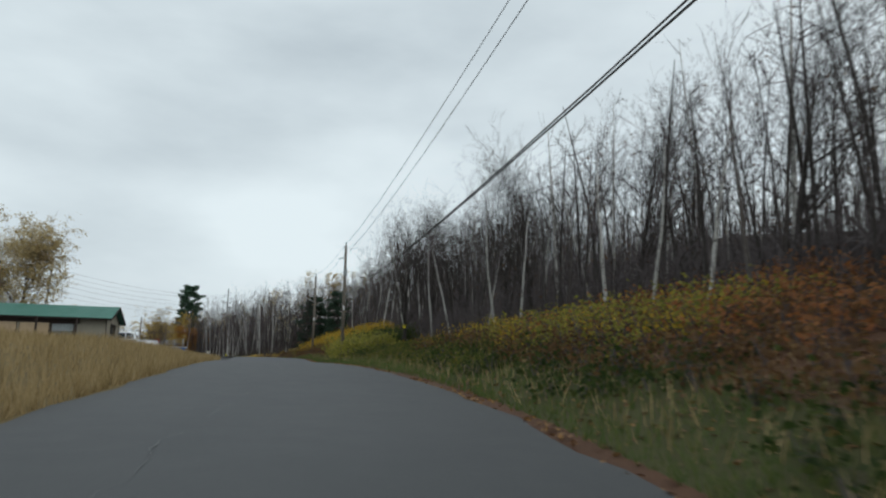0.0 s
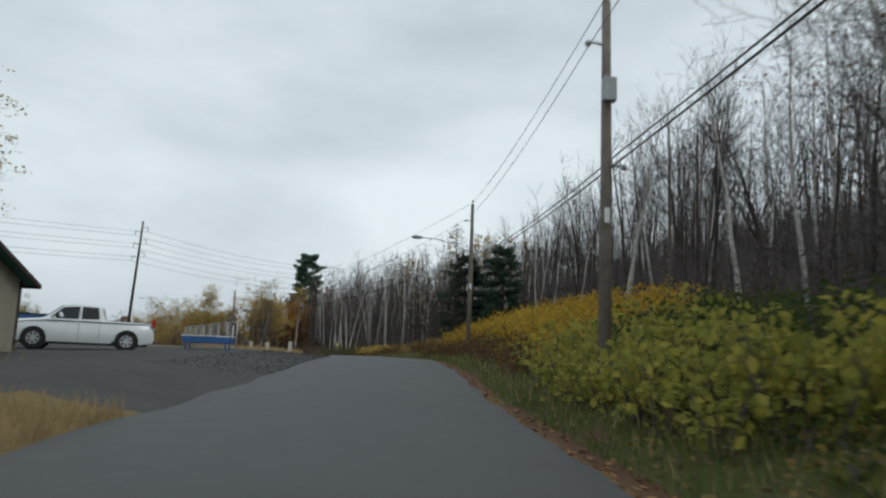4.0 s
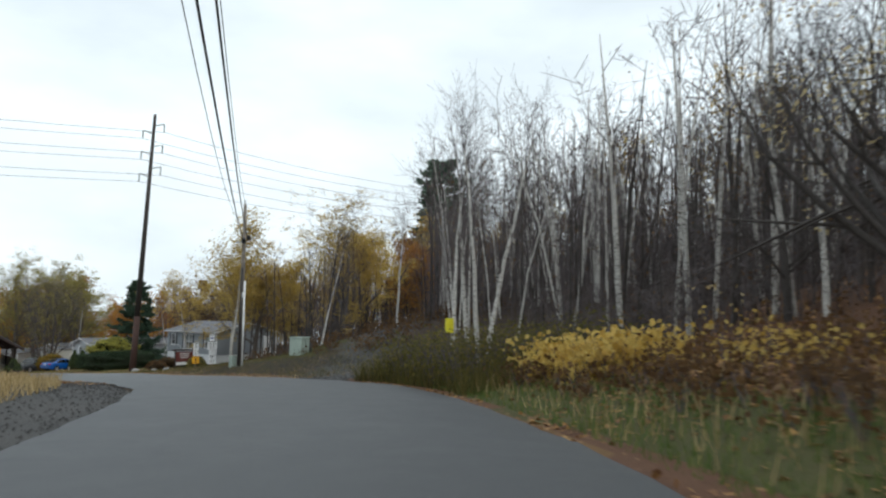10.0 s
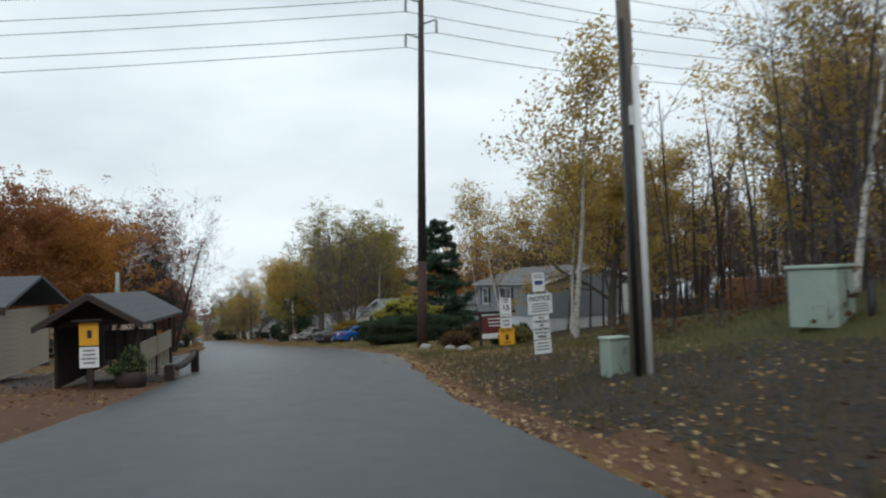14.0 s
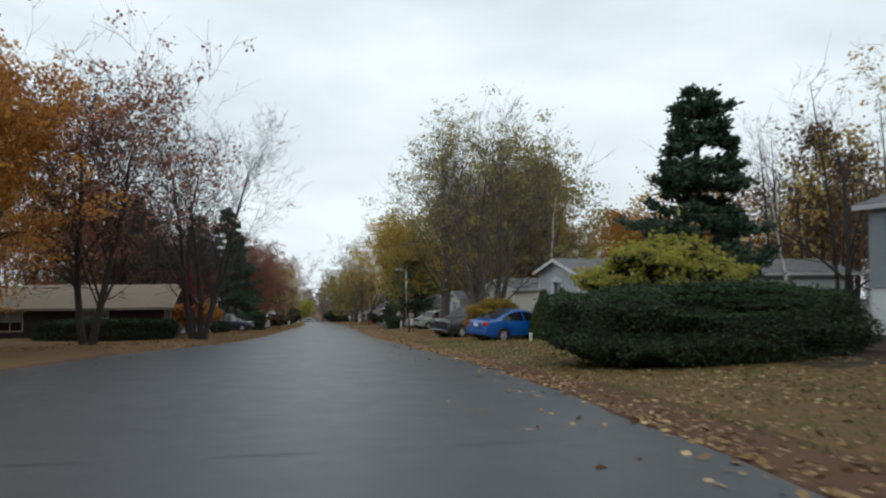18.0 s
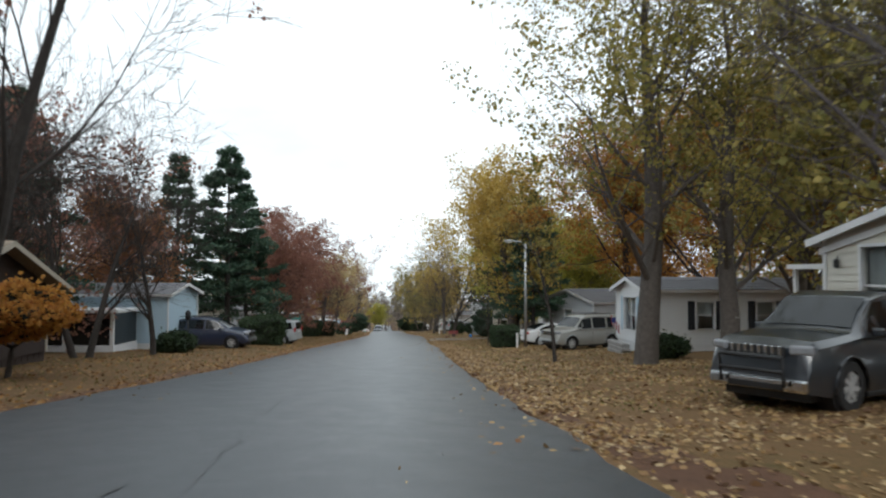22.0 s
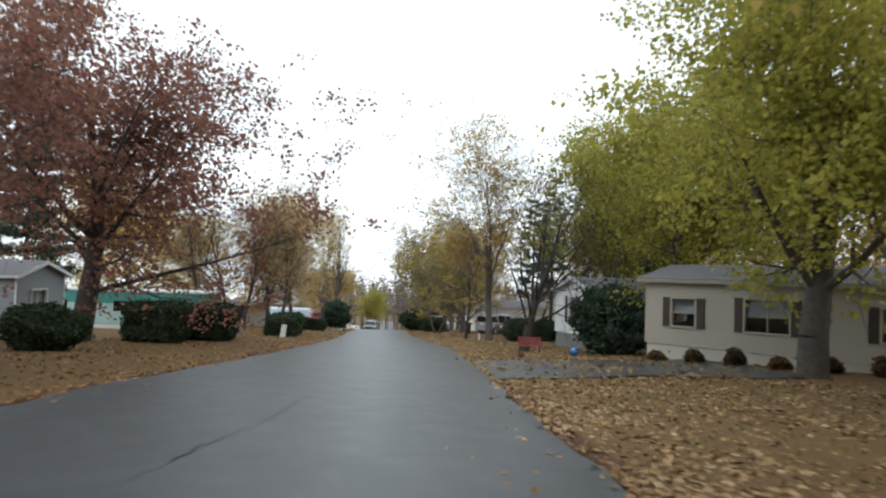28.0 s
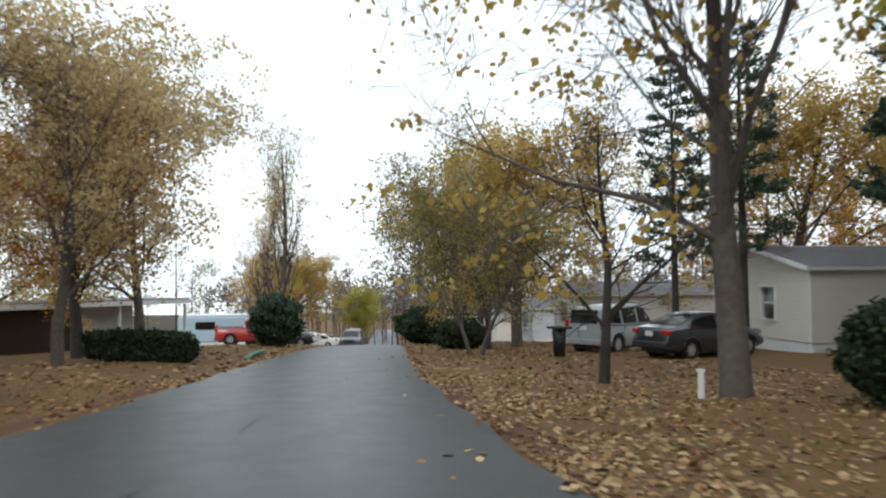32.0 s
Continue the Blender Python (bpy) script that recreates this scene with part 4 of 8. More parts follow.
def wall_with_openings(name, root, m, length, height, openings, mat, board=0.16, peak=0.0, boards=True, thick=0.1):
    """A wall in the plane y = 0 from x = 0 to length, facing -y, with holes (x, z, w, h), and a low gable of height peak."""
    xs = sorted({0.0, length, *[o[0] for o in openings], *[o[0] + o[2] for o in openings]})
    zs = sorted({0.0, height, *[o[1] for o in openings], *[o[1] + o[3] for o in openings]})
    bm = bmesh.new()
    for x0, x1 in zip(xs, xs[1:]):
        for z0, z1 in zip(zs, zs[1:]):
            cx, cz = (x0 + x1) / 2, (z0 + z1) / 2
            if any(o[0] < cx < o[0] + o[2] and o[1] < cz < o[1] + o[3] for o in openings):
                continue
            box(x1 - x0, thick, z1 - z0, at_=(cx, thick / 2, z0), bm=bm)
    if peak:
        a = [bm.verts.new(p) for p in ((0, 0, height), (length, 0, height), (length / 2, 0, height + peak))]
        b = [bm.verts.new(p) for p in ((0, thick, height), (length, thick, height), (length / 2, thick, height + peak))]
        bm.faces.new(a)
        bm.faces.new(b[::-1])
        for i in range(3):
            bm.faces.new((a[i], b[i], b[(i + 1) % 3], a[(i + 1) % 3]))
    bmesh.ops.remove_doubles(bm, verts=bm.verts[:], dist=0.0005)
    bm.verts.index_update()
    twins = {}
    for f in bm.faces:
        twins.setdefault(frozenset(v.index for v in f.verts), []).append(f)
    inner = [f for fs_ in twins.values() if len(fs_) > 1 for f in fs_]
    if inner:
        bmesh.ops.delete(bm, geom=inner, context="FACES_ONLY")
    wall = part(name, bm, mat, root, m=m)
    if boards:
        me = board_mesh(mat)
        z = 0.0
        while z < height + peak - 0.06:
            h = min(board, height + peak - z)
            x0, x1 = 0.0, length
            if z + h > height and peak:
                k = min(1.0, (z + h - height) / peak)
                x0, x1 = length / 2 * k, length - length / 2 * k
            cuts = [(x0, x1)]
            for o in openings:
                if o[1] < z + h - 0.02 and o[1] + o[3] > z + 0.02:
                    nxt = []
                    for c0, c1 in cuts:
                        if o[0] > c0:
                            nxt.append((c0, min(c1, o[0])))
                        if o[0] + o[2] < c1:
                            nxt.append((max(c0, o[0] + o[2]), c1))
                    cuts = nxt
            for c0, c1 in cuts:
                if c1 - c0 > 0.05:
                    part("siding_board", me, mat, wall, m=Matrix.Translation((c0, 0, z)) @ Matrix.Diagonal((c1 - c0, 0.022, h, 1)))
            z += board
    return wall


def window(root, m, x, z, w, h, panes=(1, 2), shutters=None, trim=None, curtain=True, arch=False):
    """A window in the hole (x, z, w, h) of a wall whose pose in its house is m."""
    trim = trim or M_WHITE
    base = m @ Matrix.Translation((x + w / 2, 0, z))
    fr = bmesh.new()
    t = 0.07
    for (bw, bh, bx, bz) in ((w + 2 * t, t, 0, -t), (w + 2 * t, t, 0, h), (t, h, -w / 2 - t / 2, 0), (t, h, w / 2 + t / 2, 0)):
        box(bw, 0.12, bh, at_=(bx, -0.02, bz), bm=fr)
    if arch:
        pts = [(-w / 2 - t, h + t)] + [((w / 2 + t) * -math.cos(math.pi * k / 10), h + t + 0.22 * math.sin(math.pi * k / 10)) for k in range(11)]
        f = [fr.verts.new((px, -0.07, pz)) for px, pz in pts[1:]]
        fr.faces.new(f)
    win = part("window", fr, trim, root, m=base)
    cols, rows = panes
    for i in range(1, cols):
        part("glazing_bar", box(0.035, 0.05, h, at_=(-w / 2 + w * i / cols, 0.03, 0)), trim, win)
    for j in range(1, rows):
        part("glazing_bar", box(w, 0.05, 0.045, at_=(0, 0.034, h * j / rows - 0.02)), trim, win)
    for i in range(cols):
        for j in range(rows):
            g = part("pane", box(w / cols - 0.03, 0.008, h / rows - 0.03, at_=(-w / 2 + w * (i + 0.5) / cols, 0.06, h * j / rows + 0.015)), M_GLASS, win)
            g.visible_shadow = False
    if curtain:
        cb = bmesh.new()
        n = 14
        top = [cb.verts.new((-w / 2 + w * k / n, 0.16 + 0.02 * (k % 2), h * 0.98)) for k in range(n + 1)]
        bot = [cb.verts.new((-w / 2 + w * k / n, 0.16 + 0.02 * (k % 2), h * 0.45)) for k in range(n + 1)]
        for k in range(n):
            cb.faces.new((bot[k], bot[k + 1], top[k + 1], top[k]))
        part("curtain", cb, M_CURTAIN, win, "pale gathered curtain")
    if shutters:
        for sx in (-1, 1):
            sh = box(0.32, 0.04, h + 0.1, 0.008, at_=(sx * (w / 2 + t + 0.18), -0.045, -0.05))
            for k in range(int(h / 0.09)):
                box(0.24, 0.02, 0.05, at_=(sx * (w / 2 + t + 0.18), -0.07, 0.02 + k * 0.09), bm=sh)
            part("shutter", sh, shutters, win)
    return win


COURSE = ([(-0.5, -0.5, 0), (0.5, -0.5, 0), (0.5, 0.5, 0), (-0.5, 0.5, 0), (-0.5, -0.5, 1.6), (0.5, -0.5, 0.4), (0.5, 0.5, 0.4), (-0.5, 0.5, 1.6)], [(0, 3, 2, 1), (4, 5, 6, 7), (0, 1, 5, 4), (2, 3, 7, 6), (0, 4, 7, 3), (1, 2, 6, 5)])


def home(label, m, W, L, eave, skirt, peak, wall_mat, roof_mat=None, skirt_mat=None, front=(), right=(), left=(), board=0.16, lamps=(), over=0.28, name="mobile_home", category="house", door=None, trim=None):
    """A mobile home: front gable at y = 0 facing -y, L long. Openings: (x, z, w, h, panes, shutters, arch) along each wall, z from the floor."""
    roof_mat, skirt_mat, trim = roof_mat or M_SHINGLE, skirt_mat or M_WHITE, trim or M_WHITE
    root = thing(name, m, label, category)
    H = eave - skirt
    holes = lambda ws: [tuple(w[:4]) for w in ws]
    mf = Matrix.Translation((-W / 2, 0, skirt))
    mr = pose(W / 2, 0.1, skirt, 0, 0, 90)
    ml = pose(-W / 2, L - 0.1, skirt, 0, 0, -90)
    mb = pose(W / 2, L, skirt, 0, 0, 180)
    wall_with_openings("front_wall", root, mf, W, H, holes(front), wall_mat, board, peak)
    wall_with_openings("side_wall", root, mr, L - 0.2, H, holes(right), wall_mat, board)
    wall_with_openings("side_wall", root, ml, L - 0.2, H, holes(left), wall_mat, board)
    wall_with_openings("back_wall", root, mb, W, H, [], wall_mat, board, peak, boards=False)
    for ws, mm in ((front, mf), (right, mr), (left, ml)):
        for w in ws:
            window(root, mm, *w[:4], panes=w[4] if len(w) > 4 else (1, 2), shutters=w[5] if len(w) > 5 else None, arch=w[6] if len(w) > 6 else False, trim=trim)
    sk = bmesh.new()
    for (bw, bl, bx, by) in ((W - 0.06, 0.06, 0, 0.06), (W - 0.06, 0.06, 0, L - 0.06), (0.06, L - 0.2, W / 2 - 0.06, L / 2), (0.06, L - 0.2, -W / 2 + 0.06, L / 2)):
        box(bw, bl, skirt + 0.6, at_=(bx, by, -0.6), bm=sk)
    for k in range(int(W / 0.4)):
        box(0.03, 0.02, skirt, at_=(-W / 2 + 0.2 + k * 0.4, 0.025, 0), bm=sk)
    part("skirting", sk, skirt_mat, root)
    part("floor", box(W - 0.3, L - 0.3, 0.08, at_=(0, L / 2, skirt - 0.03)), M_WOOD, root)
    run = math.hypot(W / 2 + over, peak * (W / 2 + over) / (W / 2))
    ang = math.degrees(math.atan2(peak, W / 2))
    for sx in (-1, 1):
        slab = box(run, L + 2 * over, 0.07, at_=(-run / 2 * 1, 0, 0))
        mm = Matrix.Translation((0, L / 2, eave + peak + 0.02)) @ (pose(0, 0, 0, 0, 0, 0) if sx < 0 else pose(0, 0, 0, 0, 0, 180)) @ pose(0, 0, 0, 0, -ang, 0)
        slope = part("roof_slope", slab, roof_mat, root, m=mm)
        course = mesh_from("shingle_course", *COURSE, roof_mat)
        for k in range(int(run / 0.28)):
            part("shingle_course", course, roof_mat, slope, m=Matrix.Translation((-run + 0.14 + k * 0.28, 0, 0.068)) @ Matrix.Diagonal((0.29, L + 2 * over - 0.01, 0.016, 1)))
        fas = box(run + 0.02, 0.05, 0.16, at_=(-run / 2, -(L / 2 + over) if sx < 0 else (L / 2 + over), -0.1))
        part("barge_board", fas, trim, root, m=mm)
        part("eaves_board", box(0.04, L + 2 * over, 0.14, at_=(-run, 0, -0.08)), trim, root, m=mm)
    for lx, lz in lamps:
        lb = box(0.10, 0.10, 0.20, 0.02, at_=(0, -0.09, 0))
        tube([(0, 0, 0.22), (0, -0.05, 0.26), (0, -0.09, 0.20)], [0.012] * 3, 5, bm=lb)
        part("wall_lamp", lb, M_BLACK, root, m=Matrix.Translation((lx, 0, skirt + lz)))
    for sx in (-1, 1):
        part("corner_trim", box(0.09, 0.05, H, at_=(sx * (W / 2 - 0.03), -0.03, skirt)), trim, root)
    if door:
        x, side = door
        mm = mr if side == "right" else ml if side == "left" else mf
        dr = box(0.86, 0.06, 1.95, 0.01, at_=(x, -0.04, 0.02))
        for z0, hh in ((0.2, 0.6), (1.0, 0.75)):
            box(0.55, 0.02, hh, at_=(x, -0.075, z0), bm=dr)
        dd = part("door", dr, trim, root, m=mm)
        hb = bmesh.new()
        bmesh.ops.create_uvsphere(hb, u_segments=8, v_segments=6, radius=0.035, matrix=Matrix.Translation((x + 0.33, -0.11, 0.95)))
        part("door_knob", hb, M_CHROME, dd)
        st = bmesh.new()
        for k in range(3):
            box(1.2, 0.3, skirt * (k + 1) / 3.3, at_=(x, -1.0 + 0.3 * k, -skirt), bm=st)
        part("step", st, M_WOOD, root, m=mm)
    return root


def wheel(root, x, y, r, side, spokes=7, rim=None, width=0.21):
    base = pose(x, y, r, 0, 0, 0)
    prof = [(r * 0.62, -0.5), (r * 0.94, -0.5), (r, -0.36), (r, 0.36), (r * 0.94, 0.5), (r * 0.62, 0.5)]
    bm = bmesh.new()
    n = 22
    rings = [[bm.verts.new((w * width, rad * math.cos(2 * math.pi * k / n), rad * math.sin(2 * math.pi * k / n))) for k in range(n)] for rad, w in prof]
    for a, b in zip(rings, rings[1:] + rings[:1]):
        for k in range(n):
            bm.faces.new((a[k], a[(k + 1) % n], b[(k + 1) % n], b[k]))
    bmesh.ops.recalc_face_normals(bm, faces=bm.faces)
    wh = part("wheel", bm, M_RUBBER, root, m=base)
    rb = bmesh.new()
    fx = side * width * 0.34
    bmesh.ops.create_cone(rb, cap_ends=True, segments=20, radius1=r * 0.63, radius2=r * 0.63, depth=0.02, matrix=pose(fx * 0.3, 0, 0, 0, 90, 0))
    bmesh.ops.create_cone(rb, cap_ends=True, segments=12, radius1=r * 0.17, radius2=r * 0.13, depth=0.06, matrix=pose(fx, 0, 0, 0, 90, 0))
    for k in range(spokes):
        a = 360 * k / spokes
        sp = bmesh.ops.create_cube(rb, size=1.0, matrix=pose(fx, 0, 0, a, 0, 0) @ Matrix.Translation((0, 0, r * 0.36)) @ Matrix.Diagonal((0.035, r * 0.17, r * 0.5, 1)))
    ring = []
    for rad, w in ((r * 0.64, fx), (r * 0.55, fx), (r * 0.55, fx * 0.3), (r * 0.64, fx * 0.3)):
        ring.append([rb.verts.new((w, rad * math.cos(2 * math.pi * k / n), rad * math.sin(2 * math.pi * k / n))) for k in range(n)])
    for a, b in zip(ring, ring[1:] + ring[:1]):
        for k in range(n):
            rb.faces.new((a[k], a[(k + 1) % n], b[(k + 1) % n], b[k]))
    bmesh.ops.recalc_face_normals(rb, faces=rb.faces)
    part("rim", rb, rim or M_ALLOY, wh)


def soften(bm, limit=0.5):
    for f in bm.faces:
        f.smooth = True
    for e in bm.edges:
        e.smooth = len(e.link_faces) == 2 and e.calc_face_angle(0) < limit


def vehicle(name, label, m, L, W, paint_mat, top, belt, axles, r, windows, screens, tw=0.72, category="car", grille=None, rim=None, lamps_z=0.74, bumper=None, roofbars=False, tail=(0.34, 0.15), cladding=None):
    """A vehicle, front towards +y: its skin runs through cross-sections between a roof line (y, z), a shoulder line and the sills with their wheel arches."""
    root = thing(name, m, label, category)
    ty, tz = zip(*top)
    by, bz = zip(*belt)
    ra = r * 1.18
    roof = lambda y: float(np.interp(y, ty, tz))
    half = lambda y: W / 2 * (1 - 0.13 * max(0.0, (abs(y) / (L / 2) - 0.6) / 0.4) ** 2.2)

    def levels(y):
        zt = roof(y)
        zs = min(float(np.interp(y, by, bz)), zt - 0.03)
        g = min(1.0, max(0.0, (zt - zs - 0.08) / 0.3))
        hw = half(y)
        return zt, zs, hw * 0.955, hw * ((1 - g) * 0.86 + g * tw)

    def flank(y, z):
        zt, zs, xs, xe = levels(y)
        t = (z - zs - 0.02) / max((zt - zs) * 0.9 - 0.02, 0.01)
        return xs + (xe - xs) * min(1.0, max(0.0, t))

    ys = set(np.linspace(-L / 2, L / 2, 41)) | set(ty)
    for ya in axles:
        ys |= set(ya + ra * np.cos(np.linspace(0.03, math.pi - 0.03, 13)))
    ys = sorted(ys)
    ys = [y for i, y in enumerate(ys) if i == 0 or y - ys[i - 1] > 0.012]
    bm = bmesh.new()
    rows = []
    for y in ys:
        zt, zs, xs, xe = levels(y)
        z0 = 0.27 + 0.10 * max(0.0, (abs(y) / (L / 2) - 0.8) / 0.2)
        for ya in axles:
            if abs(y - ya) < ra:
                z0 = max(z0, r + math.sqrt(ra * ra - (y - ya) ** 2))
        z0 = min(z0, zs - 0.06)
        hw = half(y)
        pts = []
        for k in range(7):
            z = z0 + (zs - z0) * k / 6
            pts.append((hw * (1 - 0.13 * ((z - 0.62) / 0.55) ** 2) * (0.985 if k == 6 else 1), z))
        ze = zs + (zt - zs) * 0.9
        pts += [(xs, zs + 0.02)] + [(xs + (xe - xs) * u, zs + 0.02 + (ze - zs - 0.02) * u) for u in (0.33, 0.67, 1.0)]
        pts += [(xe * 0.86, zt - 0.006), (xe * 0.45, zt + 0.008), (0.0, zt + 0.012)]
        rows.append([bm.verts.new((x, y, z)) for x, z in pts] + [bm.verts.new((-x, y, z)) for x, z in pts[-2::-1]])
    for a, b in zip(rows, rows[1:]):
        for k in range(len(a) - 1):
            bm.faces.new((a[k], a[k + 1], b[k + 1], b[k]))
    bm.faces.new(rows[0])
    bm.faces.new(rows[-1][::-1])
    bmesh.ops.recalc_face_normals(bm, faces=bm.faces)
    soften(bm, 0.6)
    part("body", bm, paint_mat, root)
    for sx in (-1, 1):
        for wpoly in windows:
            g = bmesh.new()
            fine = []
            for (y0, z0), (y1, z1) in zip(wpoly, wpoly[1:] + wpoly[:1]):
                fine += [(y0 + (y1 - y0) * u, z0 + (z1 - z0) * u) for u in (0, 0.5)]
            vs = [g.verts.new((sx * (flank(y, z) + 0.008), y, z)) for y, z in fine]
            g.faces.new(vs if sx > 0 else vs[::-1])
            bmesh.ops.triangulate(g, faces=g.faces[:])
            part("side_window", g, M_CARGLASS, root)
    for (y0, y1, z0, z1), nm in zip(screens, ("windscreen", "rear_window")):
        g = bmesh.new()
        grid = []
        for i in range(7):
            y = y0 + (y1 - y0) * i / 6
            line = []
            for j in range(9):
                q = -0.93 + 1.86 * j / 8
                if z0:
                    z, yy = z0 + (z1 - z0) * i / 6, y - 0.012
                    x = (flank(max(y, -L / 2 + 0.05), z) - 0.07) * q / 0.93
                else:
                    z, yy = roof(y) + 0.012 - 0.022 * q * q + 0.012, y + (0.008 if y0 > 0 else -0.008)
                    x = levels(y)[3] * q
                line.append(g.verts.new((x, yy, z)))
            grid.append(line)
        for a, b in zip(grid, grid[1:]):
            for k in range(8):
                g.faces.new((a[k], a[k + 1], b[k + 1], b[k])).smooth = True
        part(nm, g, M_CARGLASS, root)
    for ya in axles:
        for sx in (-1, 1):
            wheel(root, sx * (W / 2 - 0.125), ya, r, sx, rim=rim)
            well = bmesh.new()
            bmesh.ops.create_cone(well, cap_ends=True, segments=20, radius1=ra, radius2=ra, depth=0.3, matrix=pose(sx * (W / 2 - 0.24), ya, r, 0, 90, 0))
            part("wheel_well", well, M_BLACK, root)
            xa = half(ya) * 0.985
            part("wheel_arch", tube([(sx * (xa + 0.004), ya + ra * math.cos(u), r + ra * math.sin(u)) for u in np.linspace(-0.15, math.pi + 0.15, 15)], [0.03 if cladding else 0.018] * 15, 5), cladding or paint_mat, root)
    for sx in (-1, 1):
        hx = half(L / 2 - 0.1)
        part("headlight", box(0.36, 0.10, 0.15, 0.04, seg=2), M_CLEARLAMP, root, m=pose(sx * (hx - 0.17), L / 2 - 0.10, lamps_z - 0.06, 0, 0, -sx * 24))
        part("tail_light", box(tail[0], 0.10, tail[1], 0.03, seg=2), M_REDLAMP, root, m=pose(sx * (hx - tail[0] / 2 + 0.05), -L / 2 + 0.055, lamps_z + 0.04, 0, 0, sx * 20))
        ym = screens[0][0] + (0.25 if screens[0][0] < screens[0][1] else 0)
        part("mirror", box(0.19, 0.11, 0.14, 0.035, at_=(sx * (W / 2 + 0.06), ym, float(np.interp(ym, by, bz)) + 0.03), seg=2), paint_mat, root)
        part("sill", box(0.07, abs(axles[0] - axles[1]) - 2.5 * r, 0.1, 0.02, at_=(sx * (W / 2 - 0.07), sum(axles) / 2, 0.2)), M_BLACK, root)
        for wpoly in windows[:2]:
            yb = min(p[0] for p in wpoly) - 0.03
            zb = float(np.interp(yb, by, bz))
            part("door_handle", box(0.03, 0.18, 0.035, 0.01, at_=(sx * (half(yb) - 0.005), yb + 0.16, zb - 0.10)), paint_mat, root)
            part("door_seam", box(0.008, 0.012, zb - 0.46, at_=(sx * (W / 2 - 0.006), yb, 0.42)), M_BLACK, root)
    part("bumper", box(2 * half(L / 2 - 0.05) - 0.04, 0.15, 0.22, 0.05, at_=(0, L / 2 - 0.03, 0.36), seg=2), bumper or paint_mat, root)
    part("bumper", box(2 * half(L / 2 - 0.05) - 0.04, 0.15, 0.22, 0.05, at_=(0, -L / 2 + 0.03, 0.36), seg=2), bumper or paint_mat, root)
    part("air_intake", box(W * 0.5, 0.03, 0.10, 0.01, at_=(0, L / 2 + 0.04, 0.38)), M_BLACK, root)
    gp = part("grille", box(W * 0.5, 0.05, 0.19, 0.02, at_=(0, L / 2 - 0.005, lamps_z - 0.12)), M_BLACK, root)
    for k in range(8):
        part("grille_bar", box(0.055, 0.03, 0.175, 0.008, at_=(-W * 0.21 + k * W * 0.06, L / 2 + 0.018, lamps_z - 0.112)), grille or M_BLACK, gp)
    part("number_plate", box(0.31, 0.02, 0.16, at_=(0, -L / 2 - 0.012, lamps_z - 0.02)), M_SIGNWHITE, root)
    part("underbody", box(W - 0.5, L - 0.5, 0.4, at_=(0, 0, 0.2)), M_BLACK, root)
    if roofbars:
        zr = roof(-0.6)
        for sx in (-1, 1):
            part("roof_rail", tube([(sx * 0.55, -L * 0.36, zr - 0.02), (sx * 0.55, -L * 0.34, zr + 0.05), (sx * 0.55, L * 0.04, zr + 0.06), (sx * 0.55, L * 0.06, zr)], [0.018] * 4, 5), M_BLACK, root)
    return root


def sedan(label, m, col, name="sedan_car"):
    top = [(-2.2, 0.60), (-2.18, 0.90), (-2.08, 1.01), (-1.62, 1.06), (-1.3, 1.21), (-0.95, 1.35), (-0.5, 1.44), (0.0, 1.46), (0.35, 1.42), (0.75, 1.25), (1.22, 0.99), (1.75, 0.88), (2.08, 0.74), (2.2, 0.52)]
    belt = [(-2.2, 0.58), (-2.1, 0.88), (-1.5, 0.97), (0, 0.93), (1.2, 0.87), (1.9, 0.72), (2.2, 0.48)]
    wins = [[(1.0, 0.95), (0.98, 1.02), (0.66, 1.20), (0.32, 1.335), (0.02, 1.365), (0.02, 0.96)], [(-0.06, 0.965), (-0.06, 1.365), (-0.5, 1.34), (-0.92, 1.24), (-1.28, 1.09), (-1.24, 1.01)]]
    return vehicle(name, label, m, 4.4, 1.76, col, top, belt, (1.35, -1.25), 0.325, wins, ((0.42, 1.20, 0, 0), (-1.56, -0.66, 0, 0)), tw=0.70, lamps_z=0.76)


